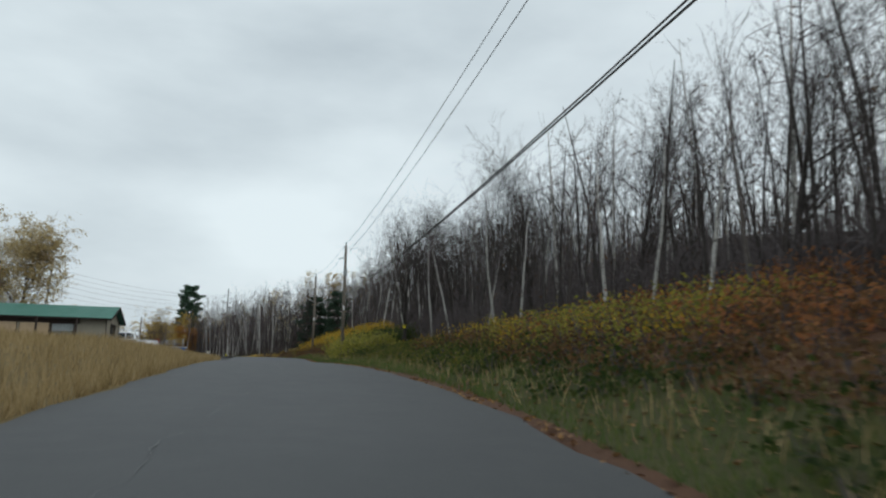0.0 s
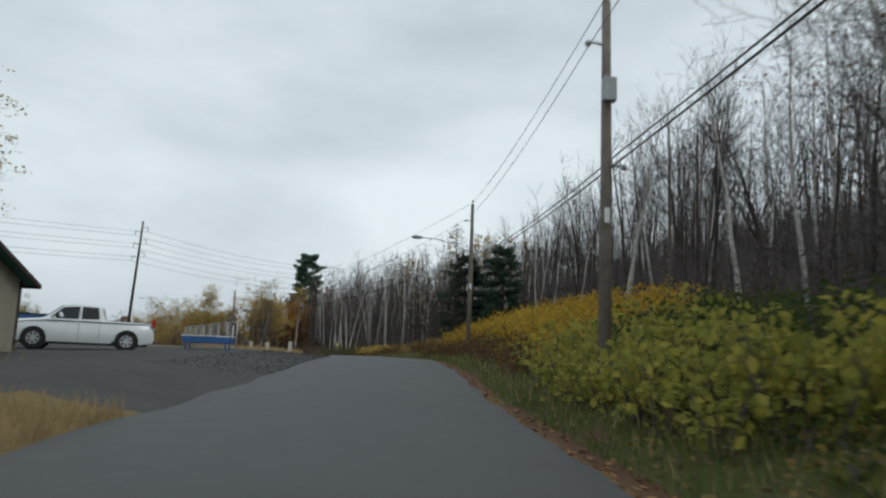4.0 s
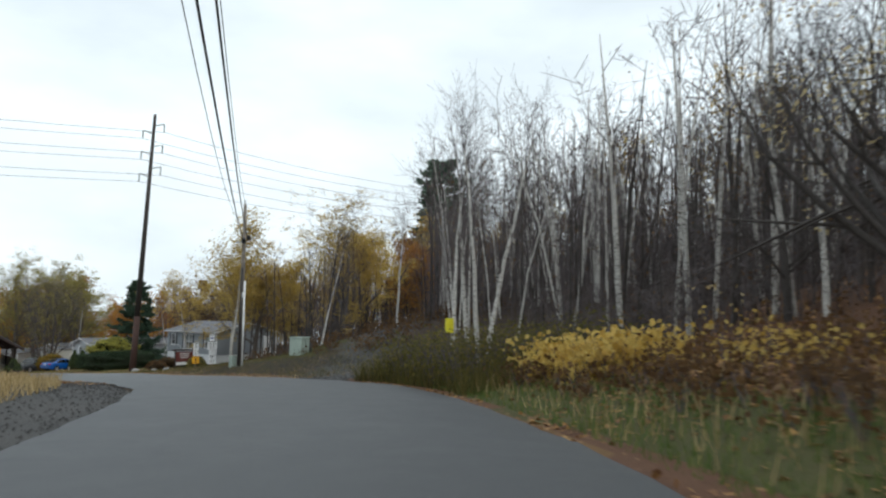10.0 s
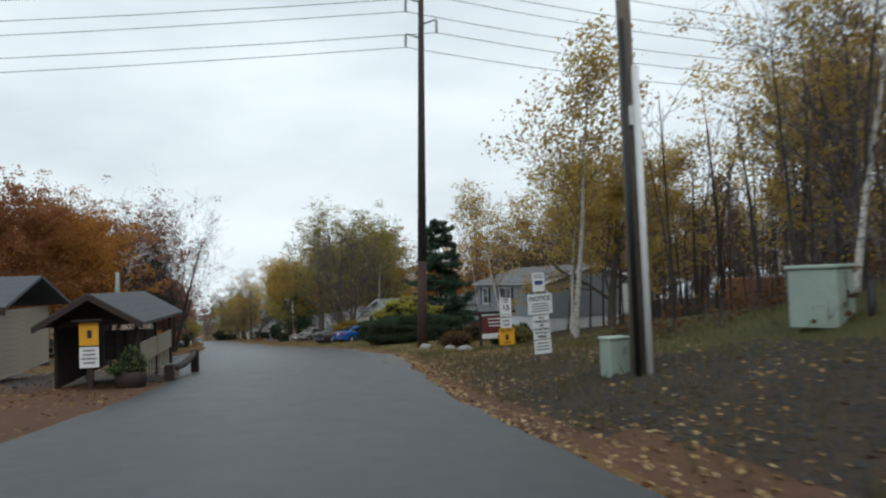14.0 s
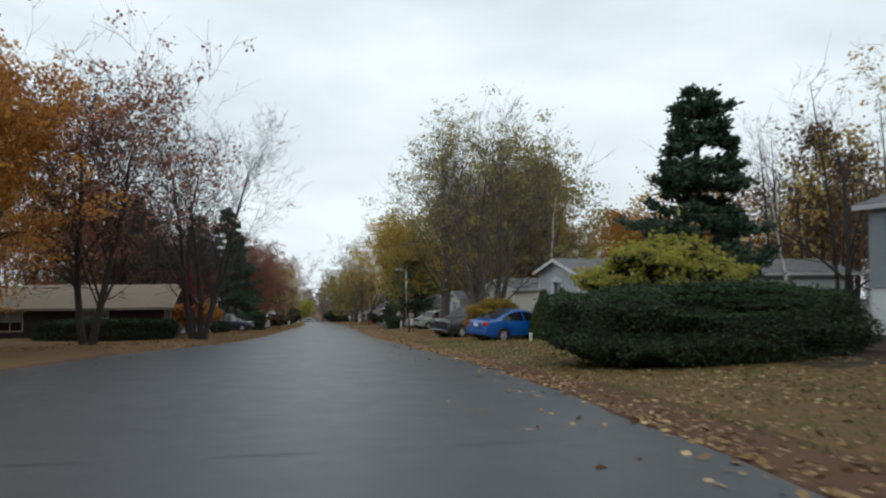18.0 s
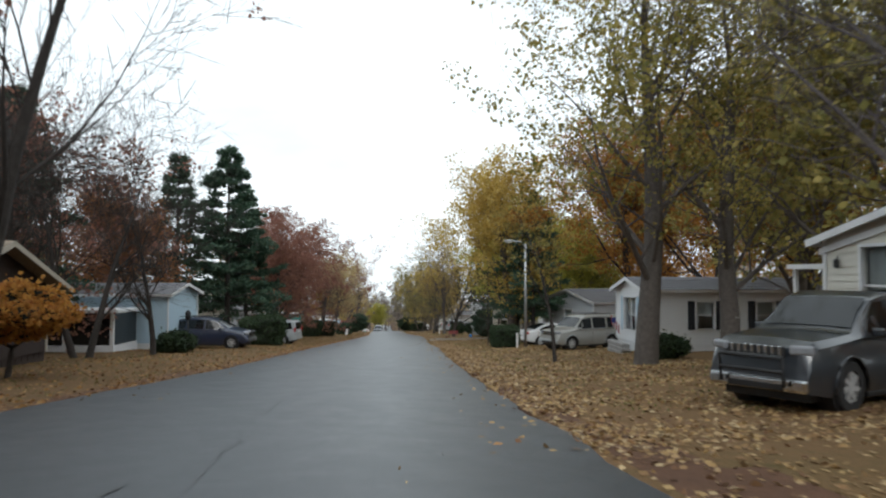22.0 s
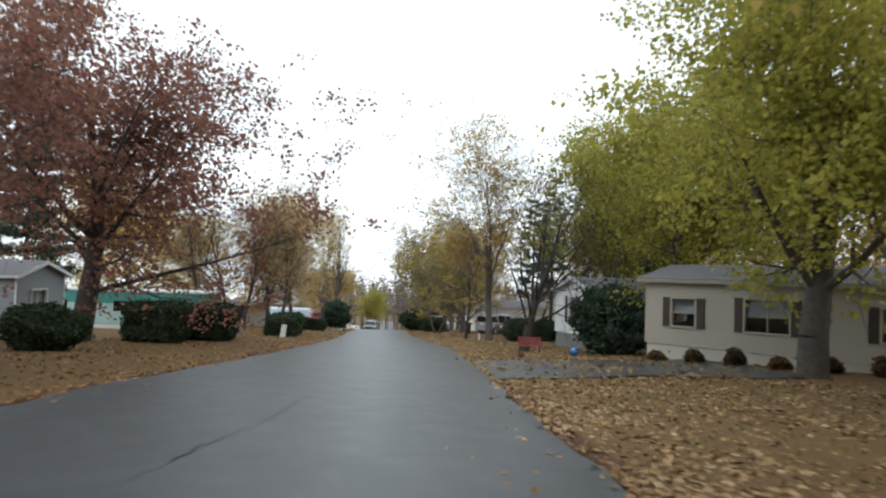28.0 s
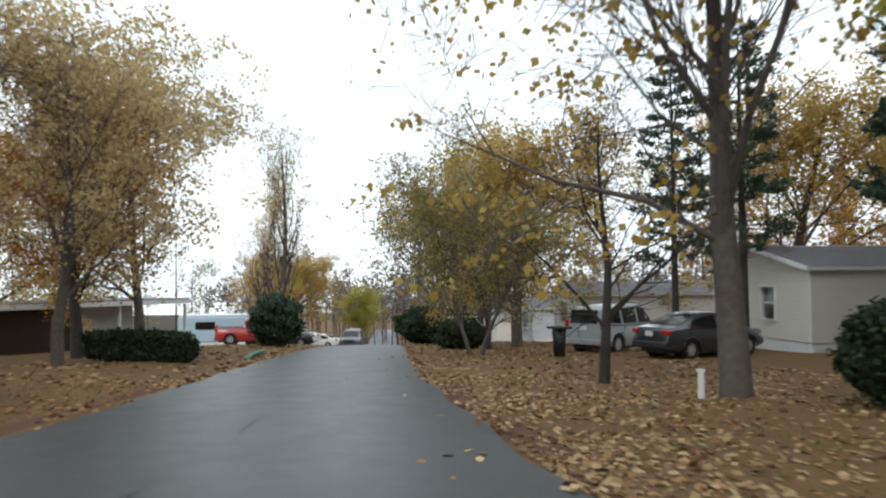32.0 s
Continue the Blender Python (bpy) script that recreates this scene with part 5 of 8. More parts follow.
def suv(label, m, col, boxy=True, name="suv_car", bumper=None, grille=None):
    if boxy:
        top = [(-2.22, 0.6), (-2.2, 1.1), (-2.13, 1.66), (-2.0, 1.75), (-0.8, 1.80), (0.35, 1.78), (0.6, 1.70), (1.08, 1.16), (1.2, 1.11), (1.95, 1.04), (2.15, 0.93), (2.22, 0.58)]
        belt = [(-2.22, 0.58), (-2.15, 1.06), (0, 1.05), (1.15, 1.02), (2.05, 0.88), (2.22, 0.54)]
        wins = [[(0.92, 1.10), (0.88, 1.26), (0.55, 1.60), (0.02, 1.67), (0.02, 1.12)], [(-0.08, 1.12), (-0.08, 1.68), (-0.95, 1.67), (-0.95, 1.12)], [(-1.08, 1.12), (-1.08, 1.66), (-1.85, 1.62), (-1.98, 1.16)]]
        return vehicle(name, label, m, 4.45, 1.84, col, top, belt, (1.36, -1.32), 0.37, wins, ((0.63, 1.06, 0, 0), (-2.2, -2.13, 1.14, 1.62)), tw=0.80, bumper=bumper, grille=grille, lamps_z=0.92, roofbars=True, tail=(0.16, 0.3), cladding=bumper)
    top = [(-2.25, 0.6), (-2.22, 1.04), (-2.0, 1.36), (-1.7, 1.58), (-1.2, 1.66), (-0.4, 1.69), (0.15, 1.65), (0.5, 1.54), (1.2, 1.12), (1.35, 1.06), (1.95, 0.96), (2.17, 0.82), (2.25, 0.55)]
    belt = [(-2.25, 0.58), (-2.12, 1.02), (-1.5, 1.08), (0, 1.03), (1.2, 0.98), (2.0, 0.82), (2.25, 0.5)]
    wins = [[(0.98, 1.08), (0.92, 1.18), (0.42, 1.48), (-0.05, 1.57), (-0.05, 1.08)], [(-0.15, 1.09), (-0.15, 1.58), (-1.0, 1.56), (-1.05, 1.12)], [(-1.15, 1.13), (-1.12, 1.54), (-1.5, 1.47), (-1.85, 1.22)]]
    return vehicle(name, label, m, 4.5, 1.84, col, top, belt, (1.38, -1.34), 0.36, wins, ((0.52, 1.18, 0, 0), (-2.16, -1.74, 0, 0)), tw=0.74, lamps_z=0.84, roofbars=True)


def pickup(label, m, col, name="pickup_truck", bumper=None, guard=False):
    top = [(-2.82, 0.7), (-2.8, 1.22), (-0.9, 1.24), (-0.84, 1.32), (-0.72, 1.80), (-0.5, 1.88), (0.4, 1.90), (0.78, 1.82), (1.42, 1.30), (1.58, 1.24), (2.5, 1.16), (2.75, 1.04), (2.82, 0.62)]
    belt = [(-2.82, 0.68), (-2.75, 1.16), (-0.8, 1.16), (1.4, 1.15), (2.65, 1.0), (2.82, 0.58)]
    wins = [[(1.2, 1.24), (1.15, 1.36), (0.75, 1.72), (0.15, 1.78), (0.15, 1.25)], [(0.05, 1.25), (0.05, 1.78), (-0.56, 1.76), (-0.64, 1.28)]]
    root = vehicle(name, label, m, 5.65, 1.98, col, top, belt, (1.76, -1.75), 0.41, wins, ((0.82, 1.40, 0, 0), (-0.83, -0.74, 1.36, 1.76)), tw=0.78, category="truck", bumper=bumper or M_CHROME, grille=M_CHROME, lamps_z=1.0, tail=(0.16, 0.36))
    bed = bmesh.new()
    box(1.5, 1.8, 0.02, at_=(0, -1.8, 1.24), bm=bed)
    part("bed_floor", bed, M_BLACK, root)
    if guard:
        g = tube([(-0.55, 2.95, 0.45), (-0.55, 3.0, 0.9), (0.55, 3.0, 0.9), (0.55, 2.95, 0.45)], [0.035] * 4, 6)
        tube([(-0.55, 3.0, 0.68), (0.55, 3.0, 0.68)], [0.028] * 2, 6, bm=g)
        part("brush_guard", g, M_BLACK, root)
    return root


def utility_pole(m, h, label, mat=None, r=0.125, lamp=False, tag=True, cap=True, box_=False, conduit=False, arms=()):
    root = thing("utility_pole", m, label, "utility pole")
    part("shaft", tube([(0, 0, -0.5), (0.02, 0, h * 0.5), (0, 0.02, h)], [r * 1.1, r * 0.95, r * 0.72], 10), mat or M_WOODPOLE, root)
    if cap:
        ins = tube([(0, 0, h - 0.02), (0, 0, h + 0.16)], [0.02, 0.02], 6)
        bmesh.ops.create_uvsphere(ins, u_segments=8, v_segments=6, radius=0.06, matrix=Matrix.Translation((0, 0, h + 0.2)))
        part("insulator", ins, M_GREYM, root)
    for z, sx in arms:
        arm = tube([(0, 0, z), (sx * 0.35, 0, z + 0.06)], [0.03, 0.025], 6)
        bmesh.ops.create_uvsphere(arm, u_segments=8, v_segments=6, radius=0.07, matrix=Matrix.Translation((sx * 0.38, 0, z + 0.02)))
        part("cable_bracket", arm, M_GREYM, root)
    if tag:
        part("pole_tag", box(0.10, 0.02, 0.3, at_=(0, -r * 1.1 - 0.012, h * 0.42)), M_SIGNWHITE, root)
    if box_:
        part("junction_box", box(0.28, 0.2, 0.5, 0.02, at_=(0, -r - 0.1, h * 0.72)), M_GREYM, root)
    if conduit:
        part("conduit", tube([(0.08, -r - 0.07, -0.2), (0.08, -r - 0.05, h * 0.52)], [0.06, 0.06], 8), M_SIGNWHITE, root, "white plastic cable conduit")
        part("conduit", tube([(-0.1, -r - 0.05, -0.2), (-0.1, -r - 0.04, h * 0.6)], [0.05, 0.05], 8), M_BLACK, root, "black plastic cable conduit")
    if lamp:
        pts = [(0, 0, h * 0.66), (-0.9, 0, h * 0.71), (-2.0, 0, h * 0.745), (-2.9, 0, h * 0.75)]
        arm = part("lamp_arm", tube(pts, [0.035, 0.03, 0.028, 0.026], 6), M_METAL, root)
        hd = bmesh.new()
        bmesh.ops.create_uvsphere(hd, u_segments=12, v_segments=8, radius=1.0, matrix=Matrix.Translation((-3.1, 0, h * 0.75)) @ Matrix.Diagonal((0.34, 0.15, 0.11, 1)))
        part("lamp_head", hd, M_GREYM, arm, "grey cobra street lamp head")
    return root


def cable(a, b, sag, r, label, mat=None, n=14, name="overhead_cable"):
    a, b = Vector(a), Vector(b)
    pts = [a.lerp(b, k / n) - Vector((0, 0, 4 * sag * (k / n) * (1 - k / n))) for k in range(n + 1)]
    ob = part(name, tube(pts, [r] * (n + 1), 5), mat or M_CABLE, None)
    return tagged(ob, label, "cable", "overhead cables")


def text_part(body, size, m, mat, parent, name="lettering"):
    cu = bpy.data.curves.new(name, "FONT")
    cu.body = body
    cu.size = size
    cu.align_x, cu.align_y = "CENTER", "CENTER"
    cu.extrude = 0.002
    cu.offset = size * 0.022
    tmp = bpy.data.objects.new(name, cu)
    scene.collection.objects.link(tmp)
    dg = bpy.context.evaluated_depsgraph_get()
    me = bpy.data.meshes.new_from_object(tmp.evaluated_get(dg))
    bpy.data.objects.remove(tmp)
    me.materials.clear()
    me.materials.append(mat)
    return part(name, me, mat, parent, m=m)


def bars(parent, x0, x1, z0, rows, step, h, y, mat, seed=1):
    """Lines of writing too small to read, as plain bars."""
    rng = random.Random(seed)
    for k in range(rows):
        w = (x1 - x0) * rng.uniform(0.6, 1.0)
        part("writing", box(w, 0.004, h, at_=((x0 + x1) / 2, y, z0 - k * step)), mat, parent)


def boulder(s, d, r, label="grey boulder in the grass"):
    bm = bmesh.new()
    bmesh.ops.create_icosphere(bm, subdivisions=3, radius=r)
    for v in bm.verts:
        v.co *= 1 + 0.25 * noise.noise(v.co * (1.6 / r) + Vector((s, d, 0)))
        v.co.z *= 0.62
    for f in bm.faces:
        f.smooth = True
    return tagged(part("rock", bm, M_STONE, None, m=stand(s, d, s * 37, r * 0.2)), label, "rock")

# ---- the lane through the woods ----
def woods(label, name, places, lo, hi, bark, leaf=None, leaf_n=0, limbs=9, seed=3, lean=0.12, size=0.13, fine=2, twig=None, base=0.3):
    """Many slender trees as one growth: trunks, limbs and fine twigs."""
    rng = np.random.default_rng(seed)
    xy = np.array(places)
    n = len(xy)
    z = np.array([ground_z(x, y) for x, y in xy]) - 0.2
    h = rng.uniform(lo, hi, n)
    r = h * rng.uniform(0.006, 0.011, n)
    p = np.column_stack([xy, z])
    off = rng.normal(scale=lean, size=(n, 2)) * h[:, None] * 0.6
    mid = p + np.column_stack([off * 0.35, h * 0.5])
    top = p + np.column_stack([off, h])
    join = lambda a, b, ra, rb: np.column_stack([a, b, np.broadcast_to(ra, len(a)), np.broadcast_to(rb, len(a))])
    trunks = np.concatenate([join(p, mid, r, r * 0.7), join(mid, top, r * 0.7, 0.012)])
    # limbs along the upper trunk
    i = np.repeat(np.arange(n), limbs)
    u = rng.uniform(base, 1.0, len(i))[:, None]
    b = np.where(u < 0.5, p[i] + (mid[i] - p[i]) * (u / 0.5), mid[i] + (top[i] - mid[i]) * ((u - 0.5) / 0.5))
    a = rng.uniform(0, 2 * np.pi, len(i))
    L = (h[i] * 0.24 * (1.25 - u[:, 0]) * rng.uniform(0.6, 1.4, len(i)) + 0.25)[:, None]
    t = b + np.column_stack([np.cos(a) * 0.62, np.sin(a) * 0.62, rng.uniform(0.4, 1.0, len(i))]) * L
    rows = [join(b, t, 0.0122, 0.006)]
    ends = []
    for m, ra, rb, reach in ((4, 0.0095, 0.005, 0.55), (fine, 0.0065, 0.0035, 0.36)):
        j = np.repeat(np.arange(len(b)), m)
        c = b[j] + (t[j] - b[j]) * rng.uniform(0.25, 1, (len(j), 1))
        d = (t[j] - b[j]) * 0.45 + rng.normal(scale=0.5, size=(len(j), 3)) * np.linalg.norm(t[j] - b[j], axis=1)[:, None]
        d[:, 2] += 0.25 * np.abs(d[:, 2])
        e = c + d * reach
        rows.append(join(c, e, ra, rb))
        b, t = c, e
        ends.append(e)
    root = tagged(new(name), label, "woods", kind="stuff")
    part("trunk_growth", limbs_mesh("trunk_growth", trunks, bark, 5), bark, root)
    part("twig_growth", limbs_mesh("twig_growth", np.concatenate(rows), twig or M_TWIG, 4), twig or M_TWIG, root)
    if leaf:
        q = ends[-1][rng.integers(0, len(ends[-1]), leaf_n)] + rng.normal(scale=0.3, size=(leaf_n, 3))
        part("leaves", quads("leaves", leaf_quads(q, size, rng, long=1.4), leaf), leaf, root)
    return root


def scatter(n, s0, s1, d0, d1, seed, keep=None):
    rng = np.random.default_rng(seed)
    s, d = rng.uniform(s0, s1, n), rng.uniform(d0, d1, n)
    if keep is not None:
        k = keep(s, d)
        s, d = s[k], d[k]
    x, y, _ = spread(s, d)
    return list(zip(x, y))


bank_in = lambda s: np.interp(s, [-60, 0, 20, 30, 45, 60, 70, 84, 90, 96, 106, 112, 118], [9, 9, 8.6, 8.2, 7.6, 8.8, 9.5, 9.5, 11, 13, 12.5, 9, 9])
woods("bare grey-brown hillside woods of slender trees", "hillside_woods", scatter(460, -40, 112, 10, 32, 11, lambda s, d: d > bank_in(s) + 1), 5.5, 9, M_BARKD, L_BROWN, 5000, 9, 5, size=0.07)
woods("bare woods of slender trees up the far slope", "hillside_woods", scatter(620, -60, 150, 30, 85, 12), 5, 8.5, M_BARKD, None, 0, 7, 6)
woods("pale birch woods with bare crowns on the slope", "birch_woods", scatter(150, 20, 140, 12, 45, 13, lambda s, d: (d > bank_in(s) + 2) & (np.abs(s - 118 - d * 1.45) > 5)), 8, 12, M_BIRCH, None, 0, 8, 7, 0.16)
woods("bare woods behind the gravel track and the grey house", "hillside_woods", scatter(330, 126, 215, 22, 75, 14), 7, 12, M_BARKD, L_BROWN, 9000, 8, 8, size=0.11)
woods("yellow-leaved woods behind the mobile homes", "autumn_woods", scatter(150, 135, 240, 24, 60, 15), 8, 13, M_BARKD, L_GOLD, 46000, 10, 9, size=0.21)
woods("orange-leaved woods behind the mobile homes", "autumn_woods", scatter(150, 205, 345, 24, 62, 16), 8, 14, M_BARKD, L_ORANGE, 46000, 10, 10, size=0.21)
woods("dense brown woods behind the grey home", "autumn_woods", scatter(150, 150, 232, 27, 52, 88), 7, 12, M_BARKD, L_BROWN, 60000, 10, 89, size=0.22)
woods("olive and yellow woods behind the homes", "autumn_woods", scatter(180, 200, 430, -70, -24, 17), 8, 14, M_BARKD, L_OLIVE, 40000, 9, 11, size=0.2)
woods("rust-coloured woods beyond the yard", "autumn_woods", scatter(180, 100, 215, -75, -26, 18), 7, 13, M_BARKD, L_RUST, 36000, 9, 12, size=0.19)
woods("yellowing woods beyond the dry field", "autumn_woods", scatter(170, -20, 110, -75, -38, 19), 6, 11, M_BARKD, L_OLIVEG, 30000, 9, 13, size=0.2)
# haze over the far trees comes from their painted leaf colour
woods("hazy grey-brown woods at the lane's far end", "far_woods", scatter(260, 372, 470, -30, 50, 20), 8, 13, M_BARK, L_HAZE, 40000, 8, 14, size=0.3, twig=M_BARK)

# single trees of the bank
random.seed(4)
KINDS_BANK = ["birch", "slim", "birch_b", "slim_b", "birch_c", "slim_c", "slim", "bare_round", "slim_b", "birch"]
LABEL_BANK = {"birch": "leaning white birch with a bare crown on the bank", "birch_b": "slender white birch with bare twigs on the bank", "birch_c": "white birch with a few brown leaves still on",
              "slim": "thin dark bare tree on the wooded bank", "slim_b": "thin grey bare tree on the wooded bank", "slim_c": "thin bare tree with a few brown leaves", "bare_round": "dark bare tree with fine twigs above the bank"}
k = 0
for s in np.arange(4, 112, 2.6):
    for row in range(2):
        kind = KINDS_BANK[k % len(KINDS_BANK)]
        k += 1
        d = float(bank_in(s)) + row * 3.0 + random.uniform(0, 2.2)
        if 50 < s < 58 and row == 0:
            continue
        h = (random.uniform(7.5, 10.5) if kind != "bare_round" else random.uniform(8, 10.5)) * (0.8 if s < 42 else 1.0)
        plant(kind, s + random.uniform(-1, 1), d, h, LABEL_BANK[kind], group="trees of the wooded bank", lean=(random.uniform(-5, 5), random.uniform(-7, 4)))
for s, d, h in ((16, 11.5, 9.5), (24, 11.5, 10), (31, 10.0, 10), (38, 11, 10.5), (46, 10.5, 11), (53.5, 10.6, 11)):
    plant("bare_vase_b", s, d, h, "tall dark many-stemmed bare tree above the bank", group="trees of the wooded bank")
plant("bare_vase_b", 47.8, 7.4, 10.5, "dark bare tree with a yellow blaze at the wood's edge", turn=30)
tagged(part("trail_blaze", box(0.2, 0.02, 0.24), plain("yellow_blaze_paint", (0.75, 0.62, 0.02), 0.6), None, m=stand(47.8, 7.4, 0, 1.3) @ pose(0, -0.24, 0)), "yellow blaze plate on a trunk by the wood's edge", "sign")

plant("pine_bushy", 97.8, 9.2, 7.6, "dark green bushy pine on the bank", turn=20)
plant("pine_bushy", 95.5, 11.5, 7.0, "dark pine among the birches", turn=140)
plant("snag", 95.8, 7.4, 10, "dead conifer with bare whorled branches")
plant("bare_wide", 106.0, 9.8, 8.5, "spreading bare maple with a few pale leaves", turn=60)
plant("bare_round_b", 110, 11.4, 8.0, "bare tree with a few brown leaves", turn=10)
for i, (s, d, h, lean) in enumerate(((113.6, 5.1, 8.6, (3, -6)), (114.3, 5.5, 9.2, (-3, 3)), (115.4, 5.0, 8.8, (2, 4)), (116.2, 6.0, 9.5, (-4, -5)), (118.2, 6.6, 9.0, (2, 7)))):
    plant(("birch_b", "birch", "birch_c", "birch", "birch_b")[i], s, d, h, "white birch of a clump by the gravel track", group="birch clump", lean=lean, turn=40 * i)
rb = tagged(part("ribbon", tube([(0, 0, 0), (0, 0, 0.42)], [0.13, 0.125], 9, cap=False), plain("yellow_tape", (0.7, 0.62, 0.02), 0.5), None), "yellow tape round a birch trunk", "ribbon")
rb.matrix_basis = stand(115.4, 5.0, 0, 1.35)
plant("pine_top", 158, 33, 20, "tall pine with a bushy top above the woods", turn=30)
woods("dense brush of bare saplings on the slope", "sapling_brush", scatter(900, -30, 118, 8, 28, 51, lambda s, d: (d > bank_in(s)) & (np.abs(s - 118 - d * 1.45) > 5)), 1.5, 4.5, M_BARKD, L_BROWN, 7000, 8, 52, size=0.07, base=0.08)
woods("dark hillside woods above the gravel track", "hillside_woods", scatter(420, 112, 172, 15, 62, 55, lambda s, d: np.abs(s - 118 - d * 1.45) > 4.5), 7, 11, M_BARKD, L_BROWN, 6000, 9, 56, size=0.09)
woods("dense brush of bare saplings under the pines", "sapling_brush", scatter(260, 82, 120, 8.5, 26, 57, lambda s, d: (d > bank_in(s)) & (np.abs(s - 118 - d * 1.45) > 5)), 1.5, 4.0, M_BARKD, L_BROWN, 3000, 8, 58, size=0.07, base=0.08)
woods("dense brush of bare saplings beyond the track", "sapling_brush", scatter(200, 126, 200, 20, 48, 53), 2.0, 5.0, M_BARKD, L_BROWN, 6000, 9, 54, size=0.1, base=0.08)
woods("low brush of bare saplings up the far slope", "sapling_brush", scatter(300, -50, 120, 26, 60, 59), 2.0, 5.0, M_BARKD, L_BROWN, 5000, 8, 60, size=0.1, base=0.08)
woods("bare birches and dark saplings above the gravel track", "birch_woods", scatter(70, 113, 140, 9, 24, 64, lambda s, d: np.abs(s - 118 - d * 1.45) > 4.5), 7, 11, M_BIRCH, L_BROWN, 1500, 12, 65, 0.2, size=0.07)
woods("dense dark saplings above the gravel track", "sapling_brush", scatter(170, 112, 150, 11, 34, 66, lambda s, d: np.abs(s - 118 - d * 1.45) > 4.5), 5, 9.5, M_BARKD, L_BROWN, 2500, 12, 67, size=0.07, base=0.1)
plant("birch_gold", 163.5, 9.6, 9.0, "drooping golden birch before the grey home", turn=220)
plant("maple_gold", 163.0, 15.5, 11, "golden maple hanging over the grey home", turn=75)
plant("maple_gold", 150, 17.5, 11, "golden-leaved tree behind the signs", turn=175)
plant("maple_orange", 151, 26, 10, "orange-leaved tree at the edge of the woods", turn=15)
plant("birch_gold", 155.0, 9.8, 12.5, "birch with golden leaves by the park sign", turn=0)
plant("birch_gold", 160.5, 12.0, 10, "golden-leaved birch behind the park sign", turn=130)
plant("sparse_gold", 146, 15, 12, "half-bare tree with yellow leaves behind the signs")
plant("sparse_gold", 178, 22, 14, "half-bare yellow tree behind the grey house")
plant("birch", 141, 11, 9, "bare birch on the grassy mound", lean=(0, 5))
plant("birch_c", 138, 15, 9.5, "bare birch at the edge of the woods", lean=(3, -5))
plant("sparse_gold", 187, 25, 15, "golden half-bare tree above the roof of the grey house")
plant("bare_round", 190, 21, 12, "bare grey tree behind the homes")
plant("birch_b", 188.5, 17.5, 10, "leaning bare birch behind the dark pine", lean=(0, 8))

# shrubs of the bank: yellow and olive leaves on stems
def bank_shrubs(label, name, s0, s1, d0, d1, n, hmin, hmax, leaf, leaf_n, seed, size=0.12, dens=None):
    rng = np.random.default_rng(seed)
    s, d = rng.uniform(s0, s1, n), rng.uniform(d0, d1, n)
    x, y, z = spread(s, d)
    z = z + rise(s, d)
    segs, pts = [], []
    for i in range(n):
        h = rng.uniform(hmin, hmax)
        for _ in range(5):
            a = rng.uniform(0, 2 * np.pi)
            q = np.array([x[i] + math.cos(a) * h * 0.4, y[i] + math.sin(a) * h * 0.4, z[i] + h * rng.uniform(0.7, 1.0)])
            segs.append((x[i], y[i], z[i] - 0.05, *q, 0.014, 0.005))
            for u in (0.45, 0.7, 1.0):
                pts.append(np.array([x[i], y[i], z[i]]) * (1 - u) + q * u)
    pts = np.array(pts)
    q = pts[rng.integers(0, len(pts), leaf_n)] + rng.normal(scale=(0.22, 0.22, 0.14), size=(leaf_n, 3))
    root = tagged(new(name), label, "shrubs", kind="stuff")
    part("stems", limbs_mesh("stems", segs, M_TWIG, 4), M_TWIG, root)
    part("leaves", quads("leaves", leaf_quads(q, size, rng), leaf), leaf, root)


bank_shrubs("golden-leaved shrubs covering the steep bank", "bank_shrubs", 60, 90, 4.3, 9.0, 530, 0.6, 1.3, L_SHRUB, 49000, 31, 0.10)
bank_shrubs("brown leafy growth along the foot of the bank", "bank_shrubs", 60, 90, 3.2, 5.4, 220, 0.2, 0.7, L_BROWN, 11000, 32, 0.09)
bank_shrubs("olive shrubs along the foot of the bank", "bank_shrubs", 55, 90, 3.4, 6.0, 80, 0.3, 0.7, L_YGREEN, 3000, 132, 0.09)
bank_shrubs("yellow and green shrubs round the utility pole", "bank_shrubs", 46, 58, 3.4, 6.5, 130, 0.7, 1.5, L_YGREEN, 8000, 33)
bank_shrubs("yellow shrubs on the mossy bank", "bank_shrubs", 13, 34, 5.5, 9.0, 80, 0.3, 0.8, L_SHRUB, 4500, 34, 0.07)
bank_shrubs("brown bracken and brambles on the bank", "bank_shrubs", -6, 30, 4.5, 10, 320, 0.25, 0.7, L_BROWN, 22000, 35, 0.075)
bank_shrubs("green brambles at the foot of the bank", "bank_shrubs", 4, 48, 3.6, 6.4, 120, 0.2, 0.45, L_GREEN, 6000, 36, 0.08)
bank_shrubs("brown leafy undergrowth below the pines", "bank_shrubs", 86, 113, 4.4, 10, 300, 0.2, 0.6, L_BROWN, 15000, 37, 0.08)
bank_shrubs("yellow bushes below the birch clump", "bank_shrubs", 107.5, 112, 5.4, 6.6, 50, 0.4, 0.9, L_GOLD, 3000, 38)
bank_shrubs("grey-green brush beside the gravel track", "bank_shrubs", 112, 119.6, 3.9, 9.0, 330, 0.6, 1.5, L_OLIVED, 24000, 39, 0.065)
bank_shrubs("rust-red undergrowth beside the track", "bank_shrubs", 128, 150, 8, 20, 160, 0.3, 0.9, L_BROWN, 4500, 40)

